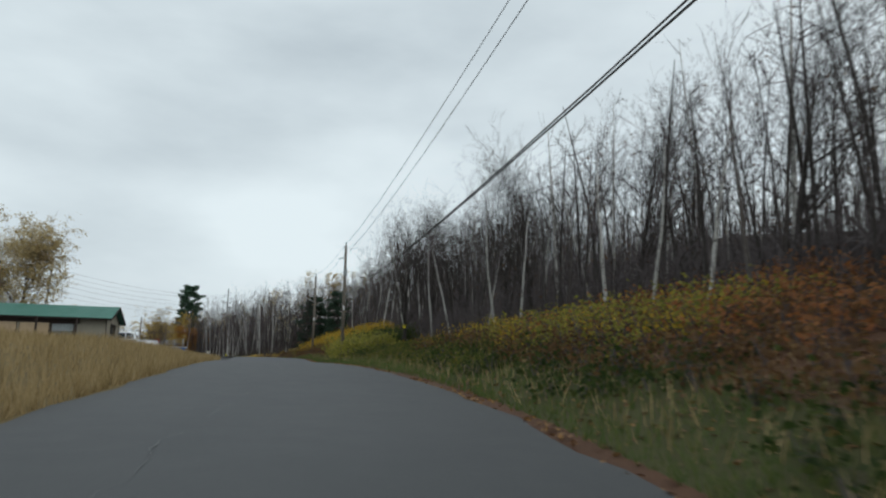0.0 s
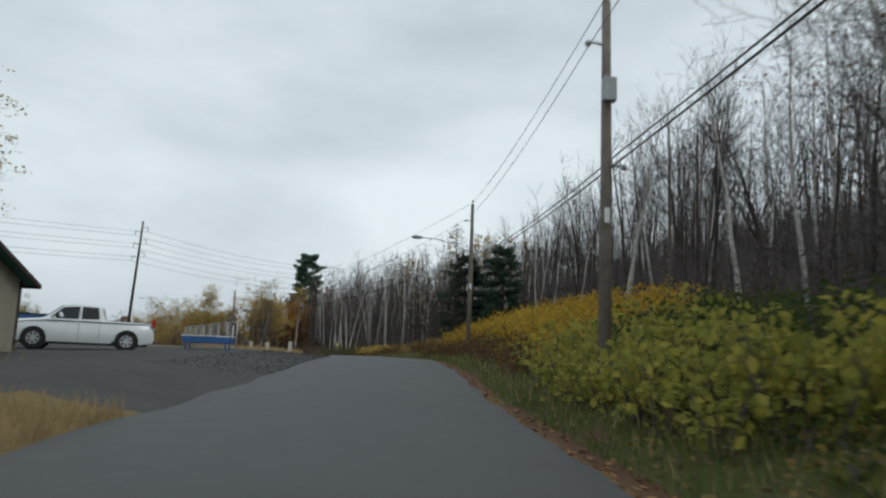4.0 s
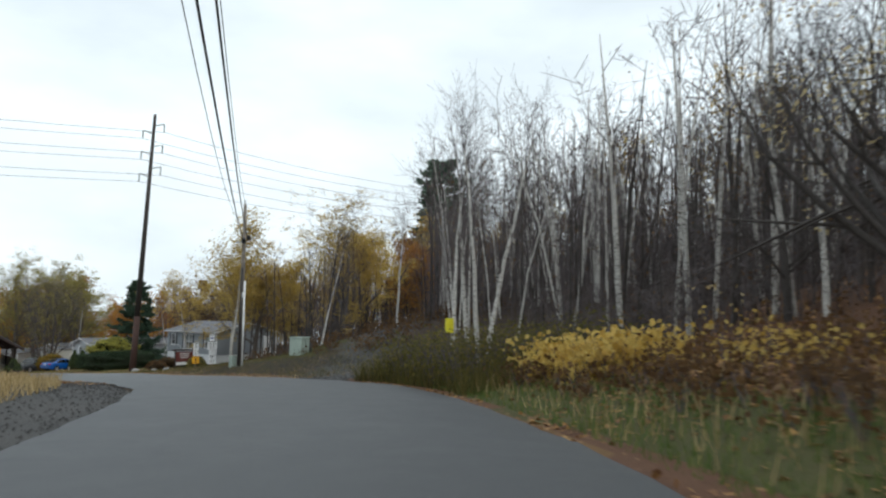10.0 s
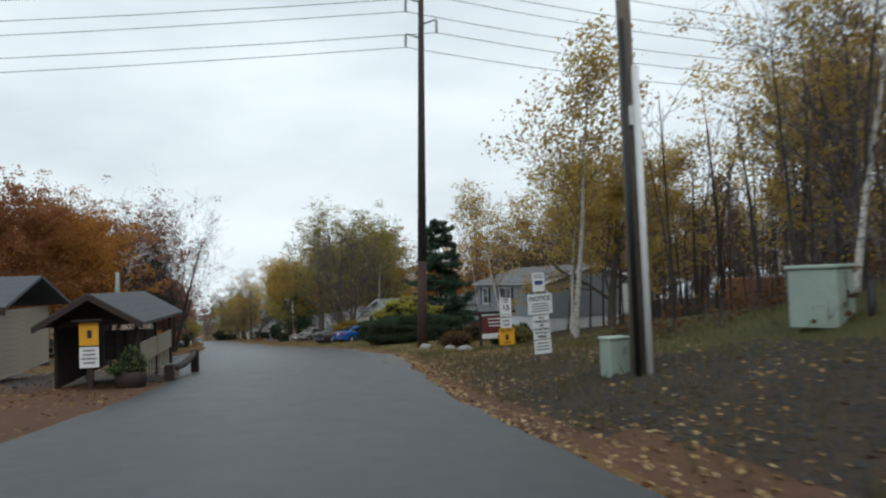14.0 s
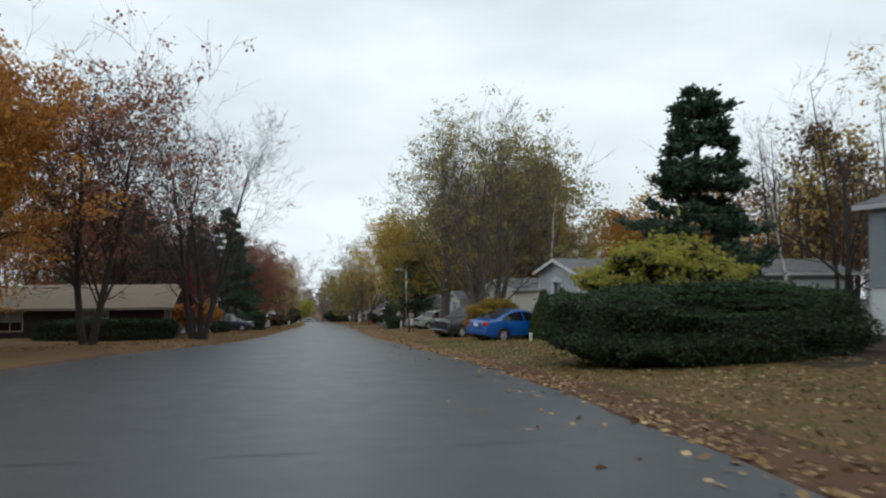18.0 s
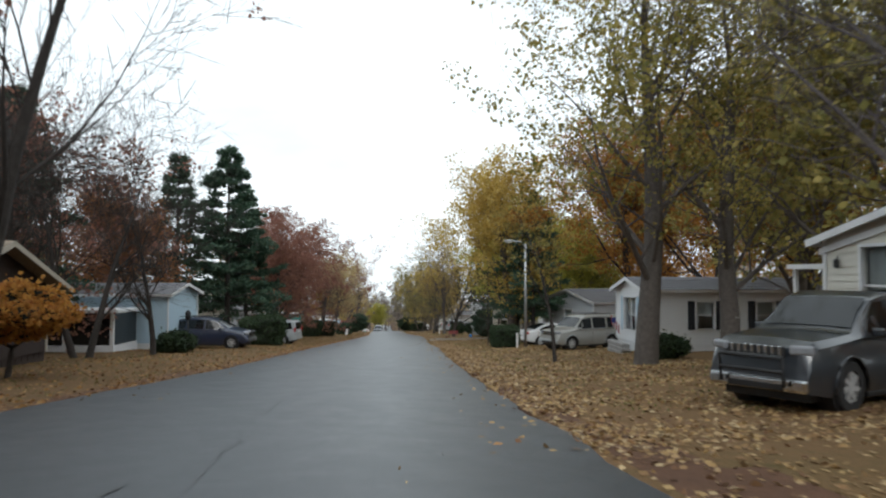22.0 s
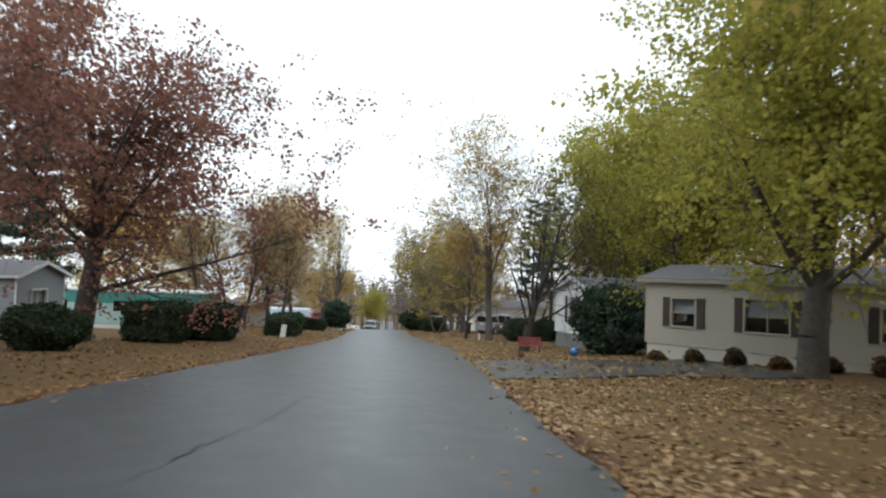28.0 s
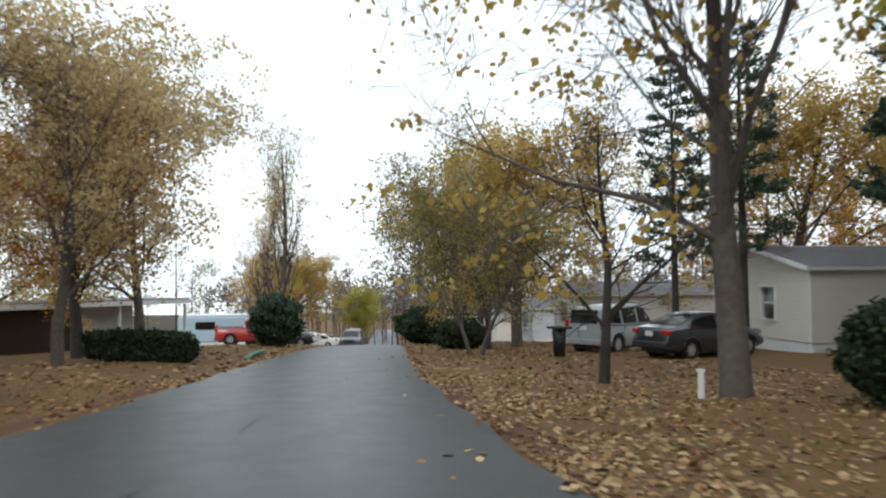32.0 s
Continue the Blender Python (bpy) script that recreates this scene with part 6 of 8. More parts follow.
def brush(label, name, s0, s1, d0, d1, n, h0, h1, seed, keep=None):
    """Thickets of thin bare stems."""
    rng = np.random.default_rng(seed)
    s, d = rng.uniform(s0, s1, n), d0 + (d1 - d0) * rng.uniform(size=n) ** 1.3
    if keep is not None:
        k = keep(s, d)
        s, d = s[k], d[k]
    x, y, z = spread(s, d)
    p = np.stack([x, y, z + rise(s, d) - 0.1], -1)
    h = rng.uniform(h0, h1, len(p))
    q = p + np.stack([rng.normal(scale=0.28, size=len(p)) * h, rng.normal(scale=0.28, size=len(p)) * h, h], -1)
    root = tagged(new(name), label, "brush", kind="stuff")
    rows = [np.column_stack([p, q, np.full(len(p), 0.011), np.full(len(p), 0.005)])]
    for _ in range(3):
        c = p + (q - p) * rng.uniform(0.25, 0.95, (len(p), 1))
        e = c + (q - p) * 0.25 + rng.normal(scale=0.2, size=p.shape) * h[:, None]
        rows.append(np.column_stack([c, e, np.full(len(p), 0.008), np.full(len(p), 0.004)]))
    part("stems", limbs_mesh("stems", np.concatenate(rows), M_TWIG, 4), M_TWIG, root)


off_track = lambda s, d: (d > bank_in(s) + 0.5) & (np.abs(s - 118 - d * 1.45) > 5)
brush("dark thicket of bare stems under the trees", "thicket", -20, 120, 8, 30, 17000, 0.6, 2.4, 161, off_track)
brush("dark thicket of bare stems further up the hill", "thicket", -40, 150, 26, 70, 12000, 1.2, 3.2, 162, off_track)
brush("thicket of bare stems beyond the gravel track", "thicket", 124, 200, 14, 48, 11000, 0.8, 3.2, 163, lambda s, d: (np.abs(s - 118 - d * 1.45) > 5) & ((s < 150) | (d > 30)))
bank_shrubs("low green brambles and moss on the bank", "bank_shrubs", 18, 52, 3.6, 8.6, 520, 0.10, 0.35, L_BRAMBLE, 26000, 141, 0.075)
bank_shrubs("green bushes round the utility pole", "bank_shrubs", 48, 57, 5.2, 8.5, 90, 0.7, 1.5, L_GREEN, 9000, 142, 0.09)
bank_shrubs("yellow-green fern sprays on the bank", "bank_shrubs", 12, 24, 5.2, 9.0, 110, 0.4, 1.0, L_YGREEN, 7000, 143, 0.07)
bank_shrubs("rust-brown withered ferns on the bank", "bank_shrubs", -2, 22, 6.0, 12, 200, 0.3, 0.8, L_RUST, 12000, 144, 0.075)
bank_shrubs("sparse yellow sprays among the brown leaves", "bank_shrubs", 96, 110, 4.6, 7.5, 18, 0.5, 1.0, L_GOLD, 1300, 145, 0.08)

# the shed with a green roof, boarded windows and an open bay
shed_m = stand(61.9, -13.2, 90)
shed = home("weathered shed with a green metal roof and boarded windows", shed_m, 4.9, 11.5, 2.5, 0.05, 0.95, M_LOG, M_GREENROOF, M_WOOD, front=((1.75, 0.0, 1.5, 2.05, (1, 1)),), left=((3.4, 0.95, 1.9, 0.95, (1, 1)), (5.6, 0.95, 1.9, 0.95, (1, 1)), (7.7, 0.95, 1.5, 0.95, (1, 1))), board=0.16, over=0.45, name="shed", category="shed", trim=M_DARKWOOD)
shed_side = pose(-2.45, 11.4, 0.05, 0, 0, -90)
for x in (3.4, 5.6):
    part("plywood_sheet", box(1.96, 0.02, 1.0, at_=(x + 0.95, -0.12, 0.92)), M_PLY, shed, "pale plywood over a window", m=shed_side)
part("dark_boarding", box(9.6, 0.03, 0.52, at_=(4.8, -0.06, 1.92)), M_DARKWOOD, shed, "dark boards under the eaves", m=shed_side)
for k in range(30):
    part("railing_board", box(0.27, 0.03, 0.86, 0.006, at_=(0.6 + k * 0.3, -1.0, 0.02)), M_RUSTBOARD, shed, m=shed_side)
part("hand_rail", box(9.2, 0.09, 0.06, 0.01, at_=(5.0, -1.0, 0.9)), M_RUSTBOARD, shed, m=shed_side)
for x in (0.5, 4.4, 6.9, 9.6):
    part("porch_post", box(0.12, 0.12, 2.35, at_=(x, -1.02, 0)), M_DARKWOOD, shed, m=shed_side)
part("tarpaulin", box(1.45, 0.04, 1.15, 0.01, at_=(0.05, -0.05, 0.1)), plain("blue_tarpaulin", (0.035, 0.06, 0.11), 0.6), shed, "blue sheet across the open bay")
lf = box(0.16, 0.14, 0.16, 0.03, at_=(0, -0.1, 0))
part("flood_lamp", lf, M_BLACK, shed, m=Matrix.Translation((0.1, 0, 2.85)))
pickup("white crew-cab pickup parked beside the shed", stand(71.4, -13.7, 108), paint("white_paint", (0.66, 0.68, 0.69)))
plant("sparse_pale", 74, -23, 13.5, "tree with yellow-brown leaves behind the shed", turn=70)
plant("maple_gold", 84, -30, 10, "yellow maple beyond the yard")
plant("bare_vase", 77, -27, 10, "bare grey tree behind the shed")
plant("spruce", 118, -30, 8, "dark spruce beyond the yard")

# the yard: chain-link fence, blue trough, white rail, marker posts
fence = thing("chain_link_fence", stand(84, -9.2, 18), "grey chain-link fence along the gravel yard", "fence")
for i in range(8):
    part("fence_post", tube([(0, i * 2.6, -0.3), (0, i * 2.6, 1.7)], [0.035, 0.035], 7), M_METAL, fence)
for z in (0.08, 1.66):
    part("fence_rail", tube([(0, 0, z), (0, 18.2, z)], [0.018, 0.018], 6), M_METAL, fence)
wires = []
for j in range(-7, 71):
    y0 = j * 0.26
    for sgn in (1, -1):
        a, b = (0, y0 if sgn > 0 else y0 + 1.6, 0.1), (0, y0 + 1.6 if sgn > 0 else y0, 1.65)
        if 0 <= min(a[1], b[1]) and max(a[1], b[1]) <= 18.2:
            wires.append((*a, *b, 0.005, 0.005))
part("wire_mesh", limbs_mesh("wire_mesh", wires, M_METAL), M_METAL, fence)
tr = thing("cattle_trough", stand(79.5, -10.2, 80), "blue metal trough on legs in the yard", "trough")
M_BLUE = plain("blue_enamel", (0.03, 0.11, 0.30), 0.45, var=0.15)
tb = box(0.8, 2.6, 0.35, 0.03, at_=(0, 0, 0.35))
part("basin", tb, M_BLUE, tr)
for x in (-0.3, 0.3):
    for y in (-1.1, 1.1):
        part("leg", box(0.07, 0.07, 0.36, at_=(x, y, 0)), M_BLUE, tr)
part("rim_rail", box(0.86, 2.66, 0.05, at_=(0, 0, 0.70)), M_SIGNWHITE, tr, "white top rail")
bd = thing("dumpster", stand(92, -22, 15), "blue steel dumpster at the back of the yard", "dumpster")
part("bin_body", box(2.0, 3.4, 1.5, 0.04, at_=(0, 0, 0.1)), M_BLUE, bd)
for i in range(5):
    part("rib", box(0.06, 0.06, 1.4, at_=(1.02, -1.4 + i * 0.7, 0.12)), M_BLUE, bd)
part("lid", box(2.1, 3.5, 0.06, 0.01, at_=(0, 0, 1.62)), M_BLACK, bd)
for s, d, h in ((91.0, -5.9, 0.75), (95, -7.2, 0.6), (99, -8.0, 0.6)):
    pm = thing("marker_post", stand(s, d), "short pale concrete marker post at the yard's edge", "post", "marker posts")
    part("post", box(0.26, 0.26, h, 0.03, at_=(0, 0, -0.05)), M_TANPALE, pm)
    part("cap", box(0.3, 0.3, 0.05, 0.01, at_=(0, 0, h - 0.06)), M_TANPALE, pm)

# utility poles and their cables
pz = stand(-8, 4.6)
PA, PB, PC = stand(52.9, 3.9), stand(79.3, 3.9), stand(137.4, 4.5)
utility_pole(pz, 8.6, "weathered wooden utility pole behind the start", arms=((5.2, 1),))
utility_pole(PA, 8.2, "weathered grey wooden utility pole in the shrubs", arms=((4.6, 1), (7.2, -1)), box_=True)
utility_pole(PB, 8.4, "wooden utility pole with a street lamp on a long arm", lamp=True, arms=((5.2, 1), (6.6, 1), (7.4, -1)))
utility_pole(PC, 9.1, "wooden utility pole with white and black conduits", conduit=True, arms=((6.9, -1), (7.8, 1)))
tip = lambda m, x, z: m @ Vector((x, 0, z))
for x, z0, z1, z2, z3, r, sag, lab in ((0.10, 5.1, 4.6, 5.2, 6.8, 0.017, 0.35, "thick black telephone cable"), (0.30, 5.5, 4.95, 5.55, 7.1, 0.015, 0.45, "black telephone cable"), (0.0, 8.4, 8.3, 8.5, 9.1, 0.010, 0.5, "thin power line"), (-0.35, 7.4, 7.2, 7.5, 8.2, 0.009, 0.6, "thin service line")):
    for (m0, h0), (m1, h1) in (((pz, z0), (PA, z1)), ((PA, z1), (PB, z2)), ((PB, z2), (PC, z3))):
        cable(tip(m0, x, h0), tip(m1, x, h1), (2.2 if m1 is PC else 1.0) * sag * (m0.translation - m1.translation).length / 40, r, lab + " between wooden poles")
for f_, x, za, zb in ((0.90, 0.10, 5.2, 6.8), (0.955, 0.30, 5.55, 7.1)):
    a, b = tip(PB, x, za), tip(PC, x, zb)
    p = a.lerp(b, f_) - Vector((0, 0, 4 * 1.1 * f_ * (1 - f_)))
    dirv = (b - a).normalized()
    tagged(part("splice_case", tube([p - dirv * 0.35, p - dirv * 0.3, p + dirv * 0.3, p + dirv * 0.35], [0.05, 0.11, 0.11, 0.05], 8), M_BLACK, None), "black splice case hanging on the telephone cable", "cable box")


def tower(m, h, label, lean):
    root = thing("transmission_pole", m, label, "power pole")
    part("shaft", tube([(0, 0, -0.5), (0, 0, 5.0)], [0.30, 0.26], 12), M_CREOSOTE, root, "red-brown creosoted lower shaft")
    part("shaft", tube([(0, 0, 5.0), (0, 0, h)], [0.26, 0.13], 12), M_BARKD, root)
    ends = []
    for k, z in enumerate((h - 1.6, h - 3.6, h - 5.7)):
        for sx in (-1, 1):
            zz = z + (0.5 if sx > 0 else -0.3)
            part("cross_arm", tube([(0, 0, zz), (sx * 0.9, 0, zz + 0.3)], [0.06, 0.045], 6), M_GREYM, root)
            ins = bmesh.new()
            for j in range(6):
                bmesh.ops.create_cone(ins, cap_ends=True, segments=8, radius1=0.10, radius2=0.04, depth=0.10, matrix=Matrix.Translation((sx * 0.9, 0, zz + 0.2 - 0.13 * j)))
            part("insulator_string", ins, M_GREYM, root)
            ends.append(m @ Vector((sx * 0.9, 0, zz - 0.5)))
    return root, ends


t1_m = stand(168.0, 6.1, -20) @ pose(0, 0, 0, 1.0, 2.0, 0)
t1, e1 = tower(t1_m, 24.0, "tall dark steel-armed transmission pole by the lane", 0)
t2p = Vector((-67.7, 200.0, ground_z(-67.7, 200.0)))
t2, e2 = tower(pose(t2p.x, t2p.y, t2p.z, 0, 0, 30), 27.0 - 1.5, "distant transmission pole above the woods", 0)
t3p = Vector((-150, 40, ground_z(-150, 40)))
t3, e3 = tower(pose(t3p.x, t3p.y, t3p.z, 0, 0, 40), 24, "far transmission pole beyond the trees", 0)
for a, b in zip(e1, e2):
    cable(a, b, 1.6, 0.020, "high-voltage line between transmission poles")
for a, b in zip(e1, e3):
    cable(a, b, 2.0, 0.020, "high-voltage line between transmission poles")

# ---- the bend: boxes, signs, shelter ----
M_SLATEROOF = plain("dark_slate_shingle", (0.075, 0.08, 0.088), 0.85, var=0.25, scale=5, bump=0.6)
ub = thing("cable_cabinet", stand(138.0, 4.35, 10, 0.0, 0.85), "pale green cable cabinet beside the pole", "cabinet")
part("body", box(0.44, 0.36, 0.72, 0.02, at_=(0, 0, -0.05)), M_UTIL, ub)
part("lid", box(0.48, 0.40, 0.06, 0.015, at_=(0, 0, 0.66)), M_UTIL, ub)
part("latch", box(0.05, 0.03, 0.12, 0.005, at_=(0.12, -0.19, 0.4)), M_GREYM, ub)
gb = thing("transformer_box", stand(138.7, 8.6, 35, 0.0, 0.92), "pale green transformer box on the mound", "transformer")
part("body", box(1.0, 0.9, 1.15, 0.03, at_=(0, 0, -0.05)), M_UTIL, gb)
part("lid", box(1.08, 0.98, 0.08, 0.02, at_=(0, 0, 1.09)), M_UTIL, gb)
part("door_seam", box(0.02, 0.02, 0.95, at_=(0, -0.455, 0.08)), M_BLACK, gb)
part("latch", box(0.06, 0.04, 0.16, 0.01, at_=(0.1, -0.46, 0.5)), M_BLACK, gb)
part("guard_post", tube([(-0.1, -0.9, -0.3), (-0.1, -0.9, 0.85)], [0.07, 0.07], 9), M_BLACK, gb, "dark steel guard post")

# the stack of notices
ns = thing("notice_sign", stand(142.6, 4.5, 12, -0.30) @ pose(0, 0, 0, 0, -2, 0), "post with white notice boards stacked on it", "sign")
part("post", box(0.09, 0.06, 2.35, at_=(0, 0.04, -0.3)), M_WOOD, ns)
pl = part("plate", box(0.30, 0.015, 0.42, at_=(0, 0, 1.93)), M_SIGNWHITE, ns)
part("emblem", box(0.2, 0.005, 0.09, at_=(0, -0.011, 2.08)), plain("navy_ink", (0.03, 0.06, 0.2), 0.5), pl)
bars(pl, -0.11, 0.11, 2.28, 2, 0.05, 0.02, -0.011, M_INKGREY, 2)
pl = part("plate", box(0.61, 0.015, 0.45, at_=(0, 0, 1.42)), M_SIGNWHITE, ns)
text_part("NOTICE", 0.145, pose(0, -0.012, 1.765, 90, 0, 0), M_INK, pl)
bars(pl, -0.26, 0.26, 1.64, 4, 0.055, 0.024, -0.011, M_INKGREY, 3)
pl = part("plate", box(0.42, 0.015, 0.53, at_=(0, 0, 0.86)), M_SIGNWHITE, ns)
for k, word in enumerate(("NO", "PEDDLING", "OR", "SOLICITING", "WITHOUT", "PERMIT")):
    text_part(word, 0.074, pose(0, -0.012, 1.335 - k * 0.083, 90, 0, 0), M_INK, pl)
pl = part("plate", box(0.42, 0.015, 0.30, at_=(0, 0, 0.54)), M_SIGNWHITE, ns)
bars(pl, -0.17, 0.17, 0.76, 3, 0.07, 0.03, -0.011, M_INKGREY, 5)

ys = thing("speed_sign", stand(148.4, 5.05, 8, 0.10, 0.8), "post with a 15 speed sign over a yellow slow sign", "sign")
part("post", box(0.09, 0.09, 2.5, at_=(0, 0.06, -0.6)), M_WOOD, ys)
pl = part("plate", box(0.46, 0.015, 0.60, at_=(0, 0, 1.52)), M_SIGNWHITE, ys)
text_part("15", 0.30, pose(0, -0.012, 1.75, 90, 0, 0), M_INK, pl)
text_part("SPEED", 0.095, pose(0, -0.012, 2.065, 90, 0, 0), M_INK, pl)
text_part("LIMIT", 0.095, pose(0, -0.012, 1.97, 90, 0, 0), M_INK, pl)
pl = part("plate", box(0.46, 0.015, 0.50, at_=(0, 0, 1.00)), M_SIGNWHITE, ys)
for k, word in enumerate(("CAUTION", "SPEED", "BUMP")):
    text_part(word, 0.105, pose(0, -0.012, 1.40 - k * 0.145, 90, 0, 0), M_INK, pl)
pl = part("plate", box(0.62, 0.015, 0.62, at_=(0, -0.02, 0.36)), M_SIGNYELLOW, ys)
text_part("SLOW", 0.17, pose(0, -0.034, 0.89, 90, 0, 0), M_INK, pl)
part("pictogram", box(0.13, 0.004, 0.22, 0.001, at_=(0, -0.031, 0.53)), M_INK, pl)
bars(pl, -0.22, 0.22, 0.43, 1, 0.05, 0.04, -0.031, M_INK, 8)

# the park's own sign
ps = thing("park_sign", stand(161.5, 8.4, 12), "dark wooden park sign with red-brown boards", "sign")
for x in (-0.85, 0.85):
    part("post", box(0.12, 0.12, 2.0, 0.01, at_=(x, 0, -0.3)), M_DARKWOOD, ps)
part("cross_beam", box(2.3, 0.12, 0.12, 0.01, at_=(0, 0, 1.66)), M_DARKWOOD, ps)
bd_ = part("board", box(1.6, 0.05, 0.85, 0.01, at_=(0, -0.02, 0.72)), plain("red_brown_sign_paint", (0.13, 0.03, 0.025), 0.6), ps)
bars(bd_, -0.6, 0.6, 1.38, 3, 0.17, 0.06, -0.05, M_SIGNWHITE, 9)
part("lower_board", box(1.6, 0.045, 0.25, 0.01, at_=(0, -0.03, 0.44)), M_SIGNWHITE, ps)
for s, d, r in ((158.5, 6.0, 0.32), (163.0, 6.4, 0.28), (166.8, 6.0, 0.34), (164.5, 9.5, 0.25)):
    boulder(s, d, r)
shrub("bush", stand(163.9, 10.8), (1.0, 1.0, 1.0), L_HEDGE, 1200, 0.09, "small dark conical evergreen by the sign", form="cone")
shrub("bush", stand(162.8, 9.3), (1.3, 1.2, 0.7), L_HEDGE, 1200, 0.09, "low dark evergreen beside the park sign", form="round")
shrub("bush", stand(166.3, 7.6), (1.6, 1.4, 0.8), L_BROWN, 1400, 0.10, "brown-leaved low bush by the tall pole", form="round")
shrub("bush", stand(159.3, 8.6), (1.3, 1.1, 0.9), L_OLIVE, 1200, 0.10, "olive bush by the park sign", form="round")
shrub("bush", stand(170.5, 10.5), (2.2, 1.8, 1.0), L_BROWN, 1800, 0.10, "bare brownish shrub on the lawn", form="round")

# the mailbox shelter
sh_m = stand(148.4, -6.75, 4) @ Matrix.Diagonal((0.5, 1.0, 0.88, 1))
sh = thing("mailbox_shelter", sh_m, "dark timber mailbox shelter with a shingled gable roof", "shelter")
for x in (-2.1, 2.1):
    for y in (0.3, 3.6, 7.0):
        part("post", box(0.18, 0.18, 2.1, 0.01, at_=(x, y, -0.1)), M_DARKWOOD, sh)
for sx in (-1, 1):
    slab = box(2.95, 8.6, 0.10, at_=(-1.475, 0, 0))
    mm = Matrix.Translation((0, 3.6, 2.92)) @ (pose(0, 0, 0) if sx < 0 else pose(0, 0, 0, 0, 0, 180)) @ pose(0, 0, 0, 0, -19, 0)
    slope = part("roof_slope", slab, M_SLATEROOF, sh, m=mm)
    for k in range(10):
        part("shingle_course", box(0.28, 8.6, 0.014, at_=(-2.8 + k * 0.29, 0, 0.098 + 0.004 * (k % 2))), M_SLATEROOF, slope)
    part("barge_board", box(2.95, 0.06, 0.18, at_=(-1.475, -4.3 if sx < 0 else 4.3, -0.1)), M_DARKWOOD, sh, m=mm)
gbm = bmesh.new()
gv = [gbm.verts.new(p) for p in ((-2.2, 0.3, 2.1), (2.2, 0.3, 2.1), (0, 0.3, 2.85))]
gw = [gbm.verts.new((v.co.x, 0.36, v.co.z)) for v in gv]
gbm.faces.new(gv)
gbm.faces.new(gw[::-1])
for i in range(3):
    gbm.faces.new((gv[i], gw[i], gw[(i + 1) % 3], gv[(i + 1) % 3]))
part("gable", gbm, M_DARKWOOD, sh)
part("tie_beam", box(4.6, 0.16, 0.2, 0.01, at_=(0, 0.28, 1.98)), M_DARKWOOD, sh)
for x in (-2.1, 2.1):
    part("wall_plate", box(0.14, 7.2, 0.18, at_=(x, 3.6, 1.98)), M_DARKWOOD, sh)
for y in np.arange(0.8, 7.0, 0.42):
    part("wall_board", box(0.06, 0.40, 0.72, 0.008, at_=(2.16, float(y), 0.62)), M_LOG, sh)
for y in np.arange(1.0, 7.0, 0.5):
    part("wall_stake", box(0.08, 0.16, 0.62, 0.008, at_=(2.05, float(y), 0.0)), M_LOG, sh)
part("back_wall", box(0.08, 7.0, 1.9, at_=(-2.1, 3.6, 0.05)), M_DARKWOOD, sh)
for i in range(5):
    mbx = part("mailbox_unit", box(0.62, 0.45, 1.15, 0.015, at_=(-1.5 + i * 0.68, 5.6, 0.35)), M_GREYM, sh, "grey metal mailbox unit")
    for r_ in range(4):
        part("mailbox_door", box(0.5, 0.02, 0.22, at_=(-1.5 + i * 0.68, 5.36, 0.45 + r_ * 0.26)), M_METAL, mbx)
part("chimney_lamp", tube([(-1.6, 7.2, 2.2), (-1.6, 7.2, 3.85)], [0.2, 0.13], 8), M_GREYM, sh, "grey vent pipe through the roof")

wing = thing("office_building", stand(153.5, -17.5, 4), "low pale timber office with a dark shingled roof", "building")
wing_root = wing
wall_with_openings("front_wall", wing, pose(-6, 0, 0), 12, 2.4, [(1, 0.9, 1.0, 1.0), (3.4, 0.9, 1.0, 1.0), (6.2, 0.05, 0.95, 2.0), (8.6, 0.9, 1.4, 1.0)], M_LOG, 0.2)
for x, w_ in ((1, 1.0), (3.4, 1.0), (8.6, 1.4)):
    window(wing, pose(-6, 0, 0), x, 0.9, w_, 1.0, (2, 1), trim=M_DARKWOOD, curtain=False)
part("door", box(0.93, 0.06, 1.98, 0.01, at_=(0.68, 0.03, 0.05)), M_DARKWOOD, wing)
wall_with_openings("side_wall", wing, pose(6, 0.1, 0, 0, 0, 90), 7, 2.4, [], M_LOG, 0.2)
for sx in (-1, 1):
    slab = box(13.4, 4.6, 0.10, at_=(0, -2.3, 0))
    slope = part("roof_slope", slab, M_SLATEROOF, wing, m=Matrix.Translation((0, 3.5, 3.55)) @ (pose(0, 0, 0) if sx < 0 else pose(0, 0, 0, 0, 0, 180)) @ pose(0, 0, 0, 14, 0, 0))
    for k in range(15):
        part("shingle_course", box(13.4, 0.30, 0.014, at_=(0, -4.45 + k * 0.3, 0.098 + 0.004 * (k % 2))), M_SLATEROOF, slope)
part("porch_fascia", box(13.4, 0.06, 0.25, at_=(0, -0.95, 2.28)), M_DARKWOOD, wing)

ks = thing("trail_sign", stand(147.9, -6.75, 0), "wooden kiosk with a yellow trail notice over a white one", "sign")
part("post", box(0.16, 0.12, 2.0, 0.01, at_=(0, 0.08, -0.2)), M_DARKWOOD, ks)
pl = part("plate", box(0.5, 0.03, 0.62, at_=(0, 0, 1.18)), M_SIGNYELLOW, ks)
part("pictogram", box(0.12, 0.005, 0.22, at_=(0.02, -0.019, 1.38)), M_INK, pl)
pl = part("plate", box(0.5, 0.03, 0.56, at_=(0, 0, 0.58)), M_SIGNWHITE, ks)
bars(pl, -0.2, 0.2, 1.02, 4, 0.11, 0.05, -0.019, M_INKGREY, 11)
part("hood", box(0.75, 0.4, 0.05, 0.01, at_=(0, 0.02, 1.84)), M_DARKWOOD, ks)
